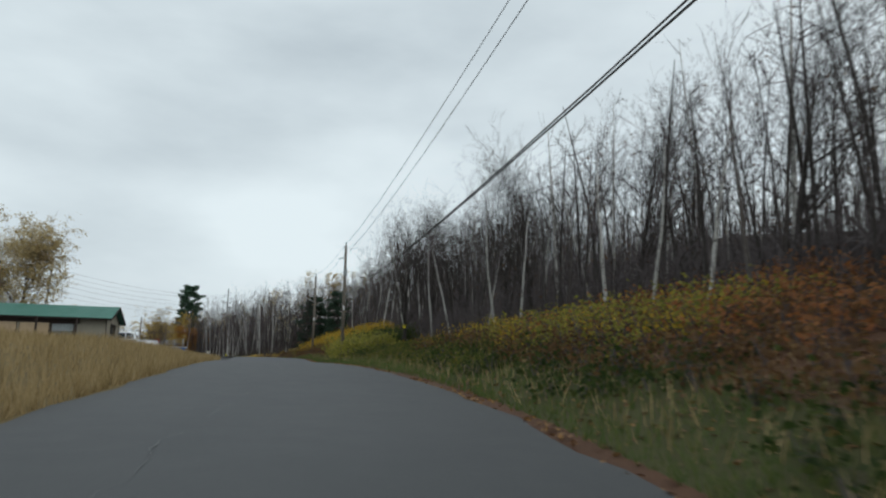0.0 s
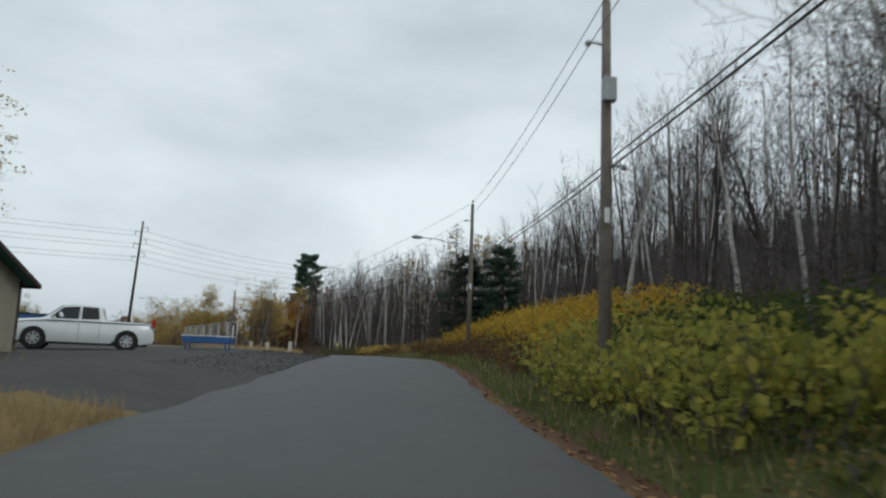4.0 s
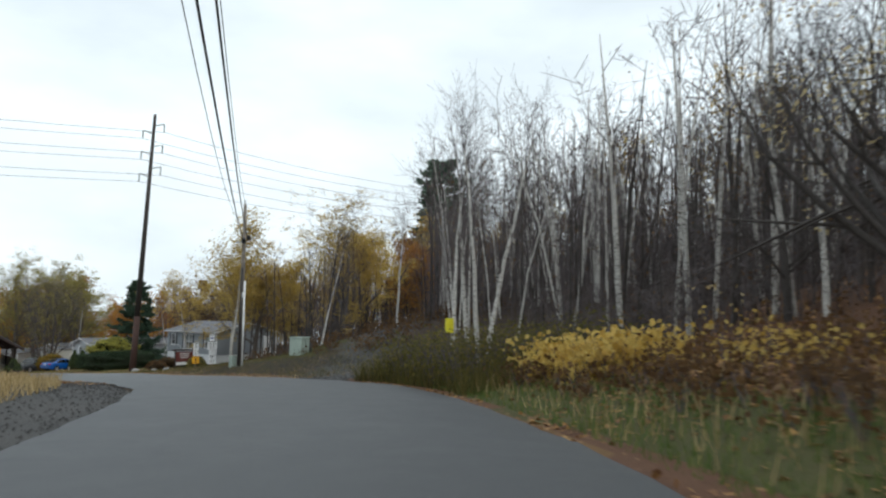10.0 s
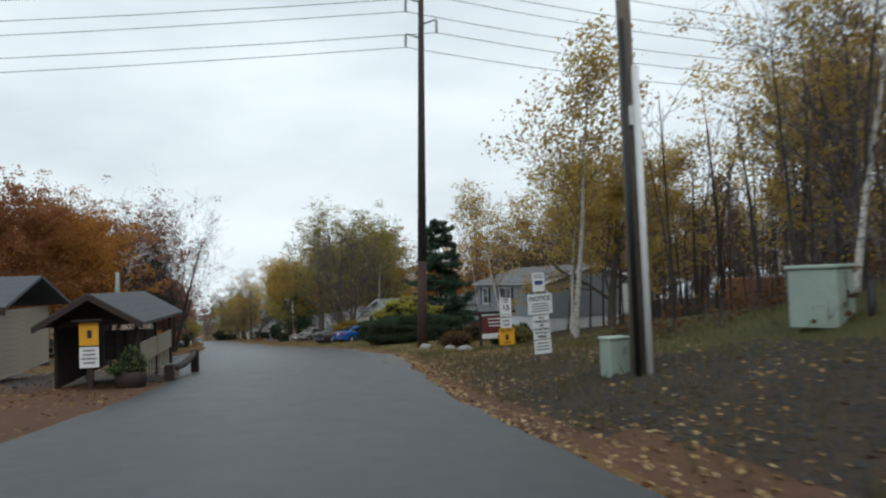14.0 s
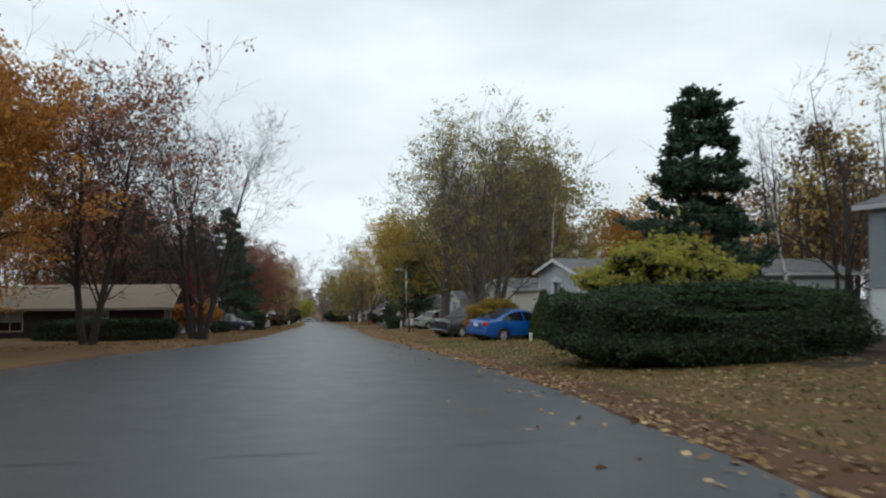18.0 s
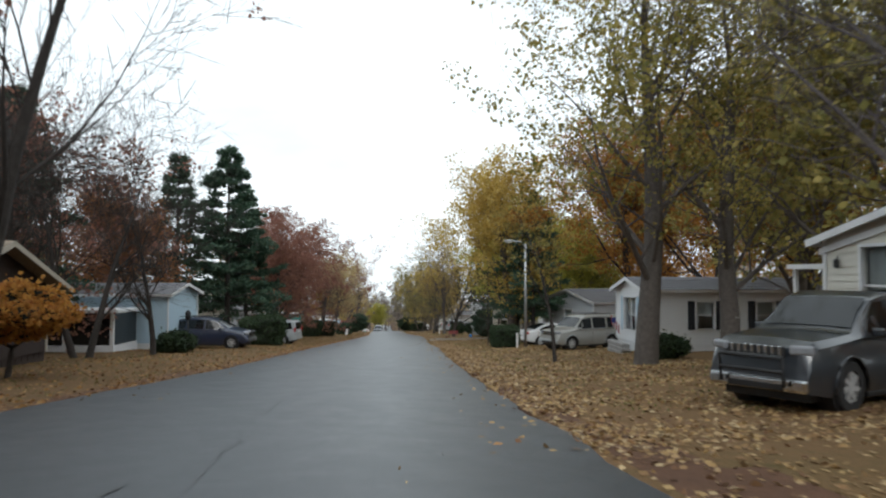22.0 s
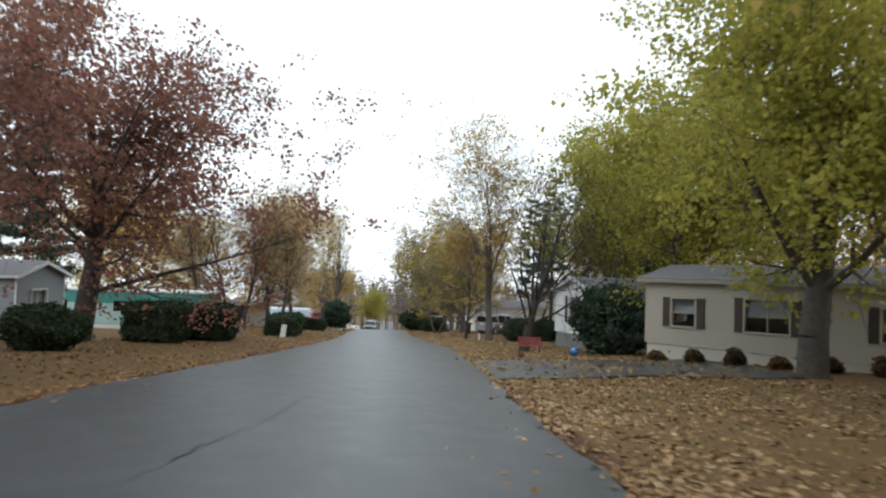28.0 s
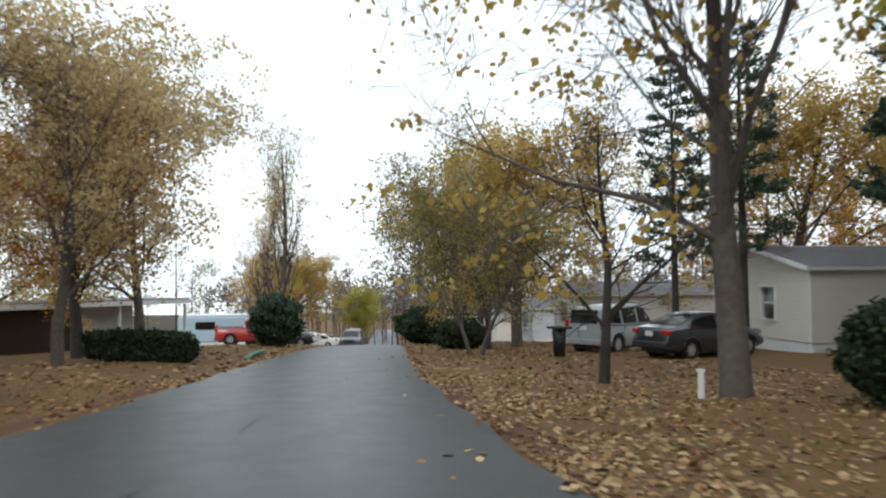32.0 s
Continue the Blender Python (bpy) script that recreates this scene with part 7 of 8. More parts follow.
plr = thing("planter", stand(148.2, -5.75, 0), "dark wooden barrel planter with an evergreen", "planter")
part("tub", tube([(0, 0, -0.05), (0, 0, 0.25), (0, 0, 0.45)], [0.36, 0.42, 0.40], 14), M_DARKWOOD, plr)
shrub("potted_bush", stand(148.2, -5.75, 0, 0.40), (0.8, 0.8, 0.75), L_CEDAR, 900, 0.07, "rounded evergreen growing in the planter", form="cone")
shrub("bush", stand(151.5, -12.0), (1.4, 1.4, 1.5), L_HEDGE, 1500, 0.09, "dark evergreen by the office wall", form="round")

bm_rail = thing("log_rail", stand(153.0, -5.2, 0), "low dark log rail on two thick posts", "rail")
for y in (-2.5, 2.6):
    part("post", box(0.28, 0.28, 0.85, 0.03, at_=(0, y, -0.08)), M_DARKWOOD, bm_rail)
part("log", tube([(0, -2.5, 0.66), (0, -1.2, 0.55), (0, 0.2, 0.50), (0, 1.5, 0.56), (0, 2.6, 0.66)], [0.10, 0.11, 0.12, 0.11, 0.10], 9), M_DARKWOOD, bm_rail)
for i, (s, d) in enumerate(((147.6, -10.2), (147.2, -11.2))):
    mbx = thing("mail_cabinet", stand(s, d, 8), "grey metal cluster mail cabinet on a pedestal", "mailbox", "mail cabinets")
    part("pedestal", box(0.2, 0.2, 0.35, at_=(0, 0, 0)), M_GREYM, mbx)
    part("case", box(0.75, 0.45, 0.95, 0.02, at_=(0, 0, 0.33)), M_GREYM, mbx)
    for r_ in range(4):
        for c_ in range(2):
            part("mail_door", box(0.33, 0.015, 0.19, at_=(-0.18 + 0.36 * c_, -0.23, 0.4 + 0.22 * r_)), M_METAL, mbx)

# ---- the park of mobile homes ----
P_BLUE = paint("bright_blue_paint", (0.003, 0.085, 0.34))
P_GUN = paint("gunmetal_paint", (0.022, 0.027, 0.034))
P_SILVER = paint("silver_beige_paint", (0.30, 0.30, 0.28))
P_NAVY = paint("dark_blue_paint", (0.016, 0.025, 0.055))
P_WHITE = paint("car_white_paint", (0.66, 0.68, 0.69))
P_GREY = paint("silver_grey_paint", (0.34, 0.37, 0.39))
P_DARK = paint("near_black_paint", (0.02, 0.022, 0.03))
P_RED = paint("red_paint", (0.42, 0.03, 0.03))
M_GREYSKIRT = plain("grey_skirting", (0.22, 0.23, 0.23), 0.7, var=0.12, scale=4)
M_BROWNP = plain("brown_shutter_paint", (0.07, 0.05, 0.04), 0.6, var=0.15)
M_BRICKRED = plain("red_bench_paint", (0.22, 0.05, 0.05), 0.7, var=0.25, scale=6, bump=0.3)
M_LAMPGLASS = plain("frosted_lamp_glass", (0.6, 0.6, 0.56), 0.4)

# the slate-grey home on the corner, its long wall along the lane
grey = home("slate-grey sided mobile home with white skirting and dark shutters", stand(170.0, 18.2, 5), 7.0, 11.0, 3.0, 0.7, 1.0, M_SLATE, M_SHINGLE, M_WHITE,
            left=((1.0, 0.75, 0.9, 1.15, (1, 2), M_NAVY), (4.0, 0.5, 1.8, 1.4, (2, 2), M_NAVY), (8.6, 0.65, 1.0, 1.35, (1, 2), M_NAVY)), door=(5.9, "front"))
part("stair_rail", tube([(-3.6, 6.2, 0.8), (-4.6, 6.2, 1.6), (-4.6, 7.4, 1.6)], [0.03] * 3, 6), M_WHITE, grey, "white stair railing")
tagged(part("garden_shed", box(2.4, 2.6, 2.3, 0.03, at_=(0, 0, -0.1)), plain("orange_brown_boards", (0.22, 0.09, 0.04), 0.8), None, m=stand(166, 27, 20)), "small orange-brown shed behind the grey home", "shed")
home("small white house far behind the grey home", stand(196, 30, -60), 5, 8, 2.9, 0.4, 1.2, M_WHITE, M_SHINGLE, front=((1.8, 0.8, 1.2, 1.2, (1, 2)),), board=0.3, name="house")

shrub("yew_hedge", stand(178.6, 8.2, 0), (7.5, 3.7, 1.85), L_HEDGE, 54000, 0.052, "broad dark green yew hedge on the corner lawn", "hedge", form="yew", lumps=0.24)
shrub("forsythia_bush", stand(181.6, 8.6, 0), (4.4, 3.4, 3.3), L_YGREEN, 14000, 0.11, "yellow-green bush with wild shoots behind the hedge", form="round", lumps=0.5)
plant("pine_layered", 190.0, 14.2, 10.6, "dark green pine with layered limbs behind the bush", turn=30)

# the pale grey-blue home
h1 = home("pale grey sided mobile home with a white arched front window", stand(195.6, 9.85, -88), 5.5, 14, 3.1, 0.55, 0.62, M_SIDEGREY, M_SHINGLE, M_WHITE,
          front=((2.1, 0.75, 1.2, 1.35, (2, 2), None, True),), right=((2.2, 0.75, 0.9, 1.2), (5.5, 0.75, 0.9, 1.2), (9.5, 0.75, 0.9, 1.2)), lamps=((-1.55, 1.5), (1.55, 1.5)))
for s, d in ((192.6, 9.05), (194.5, 8.75)):
    shrub("cone_cedar", stand(s, d), (1.35, 1.35, 2.35), L_CEDAR, 11000, 0.05, "clipped cone-shaped cedar in front of the pale home", "shrub", "cone", "cone cedars", lumps=0.05)
sedan("bright blue sedan parked on the leaf-covered lawn", stand(195.4, 7.55, -66), P_BLUE)
pst = thing("lawn_post", stand(191.2, 7.2, 20), "short pale post standing in the lawn", "post")
part("post", box(0.11, 0.11, 0.36, 0.02, at_=(0, 0, -0.05)), M_TANPALE, pst)
part("cap", box(0.13, 0.13, 0.04, 0.01, at_=(0, 0, 0.3)), M_SIGNWHITE, pst)
shrub("round_bush", stand(198.6, 7.3), (2.7, 2.7, 2.0), L_BUSH, 20000, 0.075, "round bush turning from green to orange", form="round", lumps=0.2)

# the cream home with its porch roof, and the pickup
h2 = home("cream mobile home with a large front window and porch roof", stand(209.2, 10.4, -80), 4.4, 13, 3.1, 0.55, 0.55, M_CREAM, M_SHINGLE, M_CREAM,
          front=((1.15, 0.65, 1.75, 1.7, (2, 2)),), right=((2.5, 0.8, 0.9, 1.1), (6, 0.8, 0.9, 1.1)), lamps=((-1.75, 1.9),))
for sx in (-1, 1):
    part("gable_trim", box(2.35, 0.05, 0.14, at_=(-1.17, 0, 0)), M_WHITE, h2, m=Matrix.Translation((0, -0.05, 3.3)) @ pose(0, 0, 0, 0, 0, 0 if sx < 0 else 180) @ pose(0, 0, 0, 0, -13, 0))
porch = bmesh.new()
box(1.9, 4.2, 0.12, at_=(-3.2, 2.6, 2.45), bm=porch)
part("porch_roof", porch, M_WHITE, h2)
for y in (0.7, 2.6, 4.5):
    part("porch_post", box(0.1, 0.1, 2.5, at_=(-4.05, y, -0.05)), M_WHITE, h2)
pickup("dark grey crew-cab pickup with a brush guard on the lawn", stand(207.6, 8.2, 120), P_GUN, guard=True)

# trees by the lane
plant("multi_bare", 202.3, 8.0, 14.5, "tall many-stemmed tree with few olive leaves", turn=20)
plant("birch", 201.2, 11.0, 11, "slim pale bare birch beside the cream home")
plant("great_olive", 218.5, 8.0, 18, "big grey-barked tree with olive and yellow leaves", turn=0)
plant("great_olive", 217.5, 10.4, 15, "tree with olive leaves behind the big trunk", turn=120)
plant("young_olive", 221.5, 5.6, 6.8, "thin young tree with a few olive leaves", turn=0)
plant("maple_orange", 207, 20, 9, "orange maple behind the cream home")
plant("maple_olive", 214.8, 15.5, 17, "tall olive-leaved tree behind the homes")
plant("maple_olive", 222, 15, 15, "olive-leaved tree behind the porch home")
plant("maple_orange", 224.6, 17, 12, "glowing orange maple behind the porch home", turn=50)
plant("maple_orange", 241, 14.6, 16, "rust-orange maple beside the lawn", turn=90)
plant("maple_orange", 236, 18, 18, "orange maple behind the white home", turn=200)
plant("maple_orange", 255.9, 21, 17, "tall orange maple behind the grey-white home", turn=300)
plant("maple_olive", 231.5, 21, 15, "tall olive-orange tree behind the white home", turn=100)
plant("maple_gold", 249.4, 8.2, 15.5, "tall golden-topped maple by the lane", turn=20)
plant("pine_soft", 250.2, 8.6, 10.5, "soft dark green pine under the golden maple", turn=40)
plant("pine_soft", 246.0, 9.0, 11, "soft dark green pine beside the golden maple", turn=170)
plant("snag", 243.2, 5.4, 5.6, "thin dead tree at the edge of the lawn")

# the white porch home with a flag, the boxy car, the lamp
h3 = home("white mobile home with a small glazed porch and flag", stand(229.2, 10.7, -88), 4.3, 13, 2.95, 0.5, 0.5, M_WHITE, M_SHINGLE, M_WHITE,
          front=((1.25, 0.5, 1.8, 1.55, (2, 1), M_BLUEPALE),), right=((2.2, 0.7, 0.8, 1.2, (1, 2), M_NAVY), (5, 0.7, 0.8, 1.2, (1, 2), M_NAVY), (9, 0.7, 0.9, 1.1, (1, 2), M_NAVY)))
planter = thing("stone_planter", stand(228.9, 10.0, -90), "grey stone planter at the foot of the porch", "planter")
for r in range(3):
    for k in range(7):
        part("stone", box(0.33, 0.42, 0.17, 0.025, at_=(-1.05 + k * 0.35 + (0.12 if r % 2 else 0), 0, -0.04 + r * 0.18)), M_STONE, planter)
flag = thing("porch_flag", stand(230.6, 10.55, -90, 0.6, 0.6), "striped flag on a slanting pole at the porch", "flag")
part("staff", tube([(0, 0, 1.0), (0, -0.75, 1.95)], [0.014, 0.012], 6), M_WHITE, flag)
M_FLAGRED, M_FLAGBLUE = plain("flag_red", (0.45, 0.04, 0.05), 0.8), plain("flag_blue", (0.04, 0.05, 0.2), 0.8)
for k in range(7):
    st = bmesh.new()
    vs = [st.verts.new((0.01 * math.sin(j * 1.7), -0.70 + 0.095 * k, 1.9 - 0.12 * k - 0.11 * j)) for j in range(8)] + [st.verts.new((0.01 * math.sin(j * 1.7 + 0.3), -0.70 + 0.095 * (k + 1), 1.9 - 0.12 * (k + 1) - 0.11 * j)) for j in range(8)]
    for j in range(7):
        st.faces.new((vs[j], vs[j + 1], vs[9 + j], vs[8 + j]))
    bmesh.ops.solidify(st, geom=st.faces[:], thickness=0.006)
    part("flag_stripe", st, M_FLAGRED if k % 2 == 0 else M_SIGNWHITE, flag)
part("flag_canton", box(0.025, 0.34, 0.42, at_=(0, -0.5, 1.22)), M_FLAGBLUE, flag, "dark blue corner field")
shrub("dark_bush", stand(222.6, 10.2), (1.3, 1.2, 0.9), L_HEDGE, 3500, 0.08, "low dark bush beside the white porch home", form="round")
suv("silver-beige boxy four-wheel-drive car on the lawn", stand(233.5, 9.3, 117), P_SILVER, grille=M_CHROME, bumper=M_GREYM)
lamp = thing("street_lamp", stand(236.1, 6.7, 0), "grey street lamp with a short curved arm", "street lamp")
part("mast", tube([(0, 0, -0.3), (0, 0, 3.0), (0, 0, 5.9)], [0.085, 0.075, 0.055], 10), M_METAL, lamp)
arm = part("arm", tube([(0, 0, 5.75), (-0.25, 0, 6.02), (-0.75, 0, 6.08)], [0.035] * 3, 7), M_METAL, lamp)
hd = bmesh.new()
bmesh.ops.create_uvsphere(hd, u_segments=12, v_segments=8, radius=1, matrix=Matrix.Translation((-0.95, 0, 6.06)) @ Matrix.Diagonal((0.30, 0.13, 0.09, 1)))
part("lamp_head", hd, M_GREYM, arm)
part("lens", box(0.32, 0.16, 0.05, 0.02, at_=(-0.95, 0, 5.96)), M_LAMPGLASS, arm)
shrub("clipped_hedge", stand(236.9, 5.6), (1.5, 2.4, 1.2), L_HEDGE, 6500, 0.075, "clipped dark green hedge block beside the street lamp", "hedge", lumps=0.07)
pst = thing("lawn_post", stand(235.3, 6.1), "slim white marker post by the hedge", "post")
part("post", box(0.1, 0.1, 0.8, 0.01, at_=(0, 0, -0.05)), M_SIGNWHITE, pst)
part("cap", box(0.13, 0.13, 0.06, 0.01, at_=(0, 0, 0.74)), M_SIGNWHITE, pst)
shrub("dark_bush", stand(239.8, 9.8), (1.6, 1.4, 1.3), L_HEDGE, 4000, 0.08, "dark clipped bush behind the boxy car", form="round")
sedan("white sedan parked between the homes", stand(243.2, 9.7, -75), P_WHITE)
h4 = home("grey-white mobile home with a shallow gable", stand(246.2, 11.6, -62), 5.2, 14, 3.0, 0.5, 0.8, M_SIDEGREY, M_SHINGLE, M_WHITE,
          front=((2.2, 0.8, 0.8, 1.1),), right=((2, 0.8, 1.2, 1.0), (6, 0.8, 0.9, 1.0), (10, 0.8, 1.2, 1.0)))
home("pale low mobile home beyond the pines", stand(259, 12.5, -80), 4.4, 13, 2.9, 0.5, 0.5, M_WHITE, M_SHINGLE, M_WHITE, front=((1.4, 0.7, 1.6, 1.3, (2, 1)),), right=((2, 0.8, 1.0, 1.0), (6, 0.8, 1.0, 1.0)))

# the tan home set askew
h5 = home("tan sided home with brown shutters and pale skirting", stand(275.3, 11.2, -143), 4.4, 13, 3.3, 0.75, 0.55, M_TAN, M_SHINGLE, M_TANPALE,
          front=((1.6, 0.8, 1.2, 1.1, (2, 1)),), right=((1.1, 0.75, 1.0, 1.05, (1, 2), M_BROWNP), (4.1, 0.75, 1.6, 1.15, (2, 2), M_BROWNP), (8.6, 0.75, 1.2, 1.05, (2, 2), M_BROWNP)), trim=M_TAN)
for k in range(6):
    shrub("low_shrub", stand(272.2 - k * 1.25, 9.3 + k * 0.95), (0.7, 0.6, 0.35 + 0.1 * (k % 3)), L_BROWN, 700, 0.07, "low brown withered shrub along the tan skirting", form="round", group="shrubs along the tan home")
plant("maple_green", 266.0, 11.8, 17, "large yellow-green maple overhanging the tan home", turn=0)
plant("maple_green", 256.0, 14.6, 13, "yellow-green maple behind the lawn", turn=80)
shrub("spruce_bush", stand(278.9, 9.6), (3.5, 3.4, 3.2), L_NEEDLE, 16000, 0.12, "broad dark spruce bush at the tan home's corner", form="round", lumps=0.35)
ball = bmesh.new()
bmesh.ops.create_uvsphere(ball, u_segments=16, v_segments=10, radius=0.2, matrix=Matrix.Translation((0, 0, 0.18)))
tagged(part("garden_ball", ball, plain("blue_glazed_ball", (0.03, 0.16, 0.42), 0.15), None, m=stand(277.4, 7.3)), "blue glazed garden ball on the leaves", "garden ball")

bench = thing("garden_bench", stand(277.8, 5.35, -8, 0.0, 0.78), "faded red wooden bench under the bare tree", "bench")
for k in range(4):
    part("seat_slat", box(1.35, 0.10, 0.03, 0.006, at_=(0, -0.18 + k * 0.115, 0.42)), M_BRICKRED, bench)
for k in range(4):
    part("back_slat", box(1.35, 0.03, 0.10, 0.006, at_=(0, 0.24 + 0.025 * k, 0.48 + k * 0.115)), M_BRICKRED, bench)
for sx in (-0.58, 0.58):
    for y in (-0.18, 0.22):
        part("leg", box(0.06, 0.06, 0.46, at_=(sx, y, -0.03)), M_DARKWOOD, bench)
    part("arm_rest", box(0.07, 0.5, 0.04, 0.01, at_=(sx, 0.02, 0.64)), M_BRICKRED, bench)
    part("arm_post", box(0.05, 0.05, 0.24, at_=(sx, -0.18, 0.42)), M_BRICKRED, bench)
plant("bare_black", 280.2, 5.5, 11.5, "spreading dark bare tree beside the red bench", turn=80)
pot = thing("flower_pot", stand(274.2, 4.4), "small upturned rusty pot among the leaves", "pot")
part("pot_body", tube([(0, 0, 0), (0, 0, 0.2)], [0.10, 0.15], 12), plain("rusty_pot", (0.16, 0.07, 0.04), 0.8), pot)
part("rim", tube([(0, 0, 0.19), (0, 0, 0.22)], [0.16, 0.16], 12), plain("rusty_rim", (0.14, 0.06, 0.04), 0.8), pot)

h6 = home("white sided mobile home with grey skirting and dark shutters", stand(284.6, 9.1, -77), 4.8, 13, 3.15, 0.75, 0.7, M_WHITE, M_SHINGLE, M_GREYSKIRT,
          front=((1.7, 0.75, 0.95, 1.3, (1, 2), M_NAVY),), right=((2.5, 0.8, 0.9, 1.1), (7, 0.8, 0.9, 1.1)))
for s, d in ((291.6, 7.2), (293.6, 9.4)):
    shrub("dome_bush", stand(s, d), (1.9, 1.9, 1.5), L_HEDGE, 6500, 0.075, "dark clipped dome-shaped bush on the lawn", "shrub", "round", "dome bushes", lumps=0.08)
home("cream home behind the dark bushes", stand(299.8, 15.0, -88), 4.4, 12, 2.9, 0.5, 0.6, M_CREAM, M_SHINGLE, front=((1.3, 0.7, 1.2, 1.2, (2, 1)), (3.1, 0.4, 0.8, 1.7)), right=((2.5, 0.8, 0.9, 1.1), (7, 0.8, 0.9, 1.1)))
plant("sparse_gold", 293.6, 5.6, 16.5, "big forked tree with thinning golden leaves", turn=150)
plant("bare_round_b", 297.0, 4.4, 8.6, "small dark tree with a few brown leaves", turn=40)
pst = thing("tree_stake", stand(293.4, 4.9, 0), "short white stake beside the forked trunk", "stake")
part("stake_board", box(0.10, 0.03, 0.5, 0.005, at_=(0, 0, -0.05)), M_SIGNWHITE, pst)
part("stake_cap", box(0.12, 0.05, 0.04, at_=(0, 0, 0.44)), M_SIGNWHITE, pst)
suv("silver-grey boxy wagon parked by the cream home", stand(309.8, 8.8, -52), P_GREY)
sedan("dark blue-black sedan parked by the cream home", stand(305.6, 10.2, -66), P_DARK)
bn = thing("wheeled_bin", stand(306.0, 5.6, 30), "dark plastic wheeled bin at the lane's side", "bin")
part("bin_body", tube([(0, 0, 0.05), (0, 0, 0.95)], [0.25, 0.33], 4), M_BLACK, bn)
part("bin_lid", box(0.6, 0.66, 0.07, 0.02, at_=(0, 0, 0.95)), M_BLACK, bn)
h7 = home("cream mobile home with lapped siding facing the lane", stand(309.5, 14.2, -88), 7.0, 13, 3.1, 0.5, 0.8, M_CREAM, M_SHINGLE, front=((3.9, 0.7, 0.9, 1.2),), right=((3, 0.8, 0.9, 1.1), (7, 0.8, 0.9, 1.1)))
for s, d, h in ((299.6, 14, 13), (303, 17, 14), (308.5, 13.2, 13), (313.5, 12.5, 13), (294, 17, 13), (290.3, 17, 13.5)):
    plant("pine_tall", s, d, h, "tall pine with a bare lower trunk behind the homes", group="tall pines")
plant("sparse_olive", 309.5, 3.2, 8.2, "slender half-bare tree at the lane's edge", turn=60)
plant("bare_round_b", 315, 4.4, 9, "small brown tree at the lane's edge", turn=110)
plant("maple_gold", 320, 6.5, 13, "gold and green maple further up the lane", turn=70)
plant("sparse_olive", 326.9, 3.6, 15.5, "tall tree with thinning olive leaves by the lane", turn=200)
plant("maple_olive", 340, 7, 14, "olive-leaved maple near the lane's end", turn=15)
plant("maple_gold", 352, 9, 12, "golden maple near the lane's end", turn=115)
shrub("evergreen_thicket", stand(338, 2.6), (4.5, 7, 2.6), L_HEDGE, 9000, 0.16, "dark evergreen thicket at the lane's bend", form="round", lumps=0.3)
shrub("evergreen_thicket", stand(331, 3.6), (3.5, 4, 2.0), L_HEDGE, 7000, 0.14, "dark low evergreen bush beside the lane", form="round", lumps=0.3)
shrub("dark_bush", stand(318.5, 3.4), (2.4, 3, 1.5), L_HEDGE, 5000, 0.11, "dark bush beside the parked white car", form="round", lumps=0.2)
suv("white car parked at the lane's side", stand(322.5, 4.0, -20), P_WHITE, boxy=False)
home("far white mobile home among the trees", stand(324, 10, -88), 4.6, 12, 2.9, 0.5, 0.6, M_WHITE, M_SHINGLE, front=((1.4, 0.7, 1.6, 1.2, (2, 1)),), board=0.3)
home("far grey mobile home among the trees", stand(342, 11, -85), 4.6, 12, 2.9, 0.5, 0.6, M_SIDEGREY, M_SHINGLE, front=((1.4, 0.7, 1.6, 1.2, (2, 1)),), board=0.3)
plant("maple_green", 279, 12.6, 16.5, "yellow-green maple between the tan and white homes", turn=130)
plant("sparse_gold", 271, 18, 15, "half-bare golden tree behind the tan home", turn=33)
plant("maple_olive", 283, 19, 15, "olive tree behind the white home", turn=210)
plant("maple_green", 289.8, 13.6, 18, "yellow-green maple overhanging the tall pines", turn=200)
plant("maple_orange", 304.1, 22, 14, "orange maple behind the cream home")
plant("maple_gold", 315.5, 19, 14, "golden maple behind the pines")

# ---- homes, cars and trees across the lane ----
lodge = home("long low brown-roofed lodge with dark walls", stand(217.0, -12.2, 92), 7.0, 16.5, 2.5, 0.2, 1.25, M_DARKWOOD, M_SHINGLEB, M_DARKWOOD, front=((2.2, 0.8, 1.4, 1.1, (2, 1)),), left=((2.0, 0.7, 1.5, 1.2, (2, 1)), (6.0, 0.7, 1.5, 1.2, (2, 1)), (11.0, 0.7, 1.8, 1.2, (2, 1))), over=0.6, trim=M_TAN)
part("roof_vent", box(0.3, 0.3, 0.35, 0.02, at_=(-1.2, 5, 3.15)), M_METAL, lodge)
shrub("dark_hedge", stand(210.2, -14.8, 90), (1.5, 8.5, 1.3), L_HEDGE, 12000, 0.09, "long dark clipped hedge in front of the lodge", "hedge", lumps=0.12)
plant("crimson_stems", 209.5, -9.2, 16.5, "many-stemmed bare tree with crimson leaves low down", turn=10)
plant("crimson", 209.6, -9.6, 4.8, "young maple with crimson leaves under the bare tree", turn=50)
plant("maple_orange", 193.0, -15.2, 14.5, "large orange maple across from the hedge", turn=10)
plant("maple_orange", 187.5, -17.5, 14.5, "large orange maple with several stems", turn=140)
plant("maple_orange", 205, -21, 15, "orange maple behind the lodge", turn=250)
plant("maple_rust", 180.5, -20.0, 13.5, "rust-coloured maple beyond the mailbox shelter", turn=95)
plant("sparse_rust", 200.5, -13.0, 17, "burgundy-leaved tree with dark thin limbs", turn=200)
plant("maple_red", 225, -19, 13, "burgundy maple behind the lodge", turn=45)
plant("bare_vase", 223.5, -16, 13, "bare grey tree behind the lodge", turn=75)
acer = shrub("japanese_maple", stand(213.6, -9.9), (3.0, 2.8, 1.4), L_ORANGE, 6500, 0.10, "low spreading orange ornamental maple over the hedge", "shrub", "round", lumps=0.25)
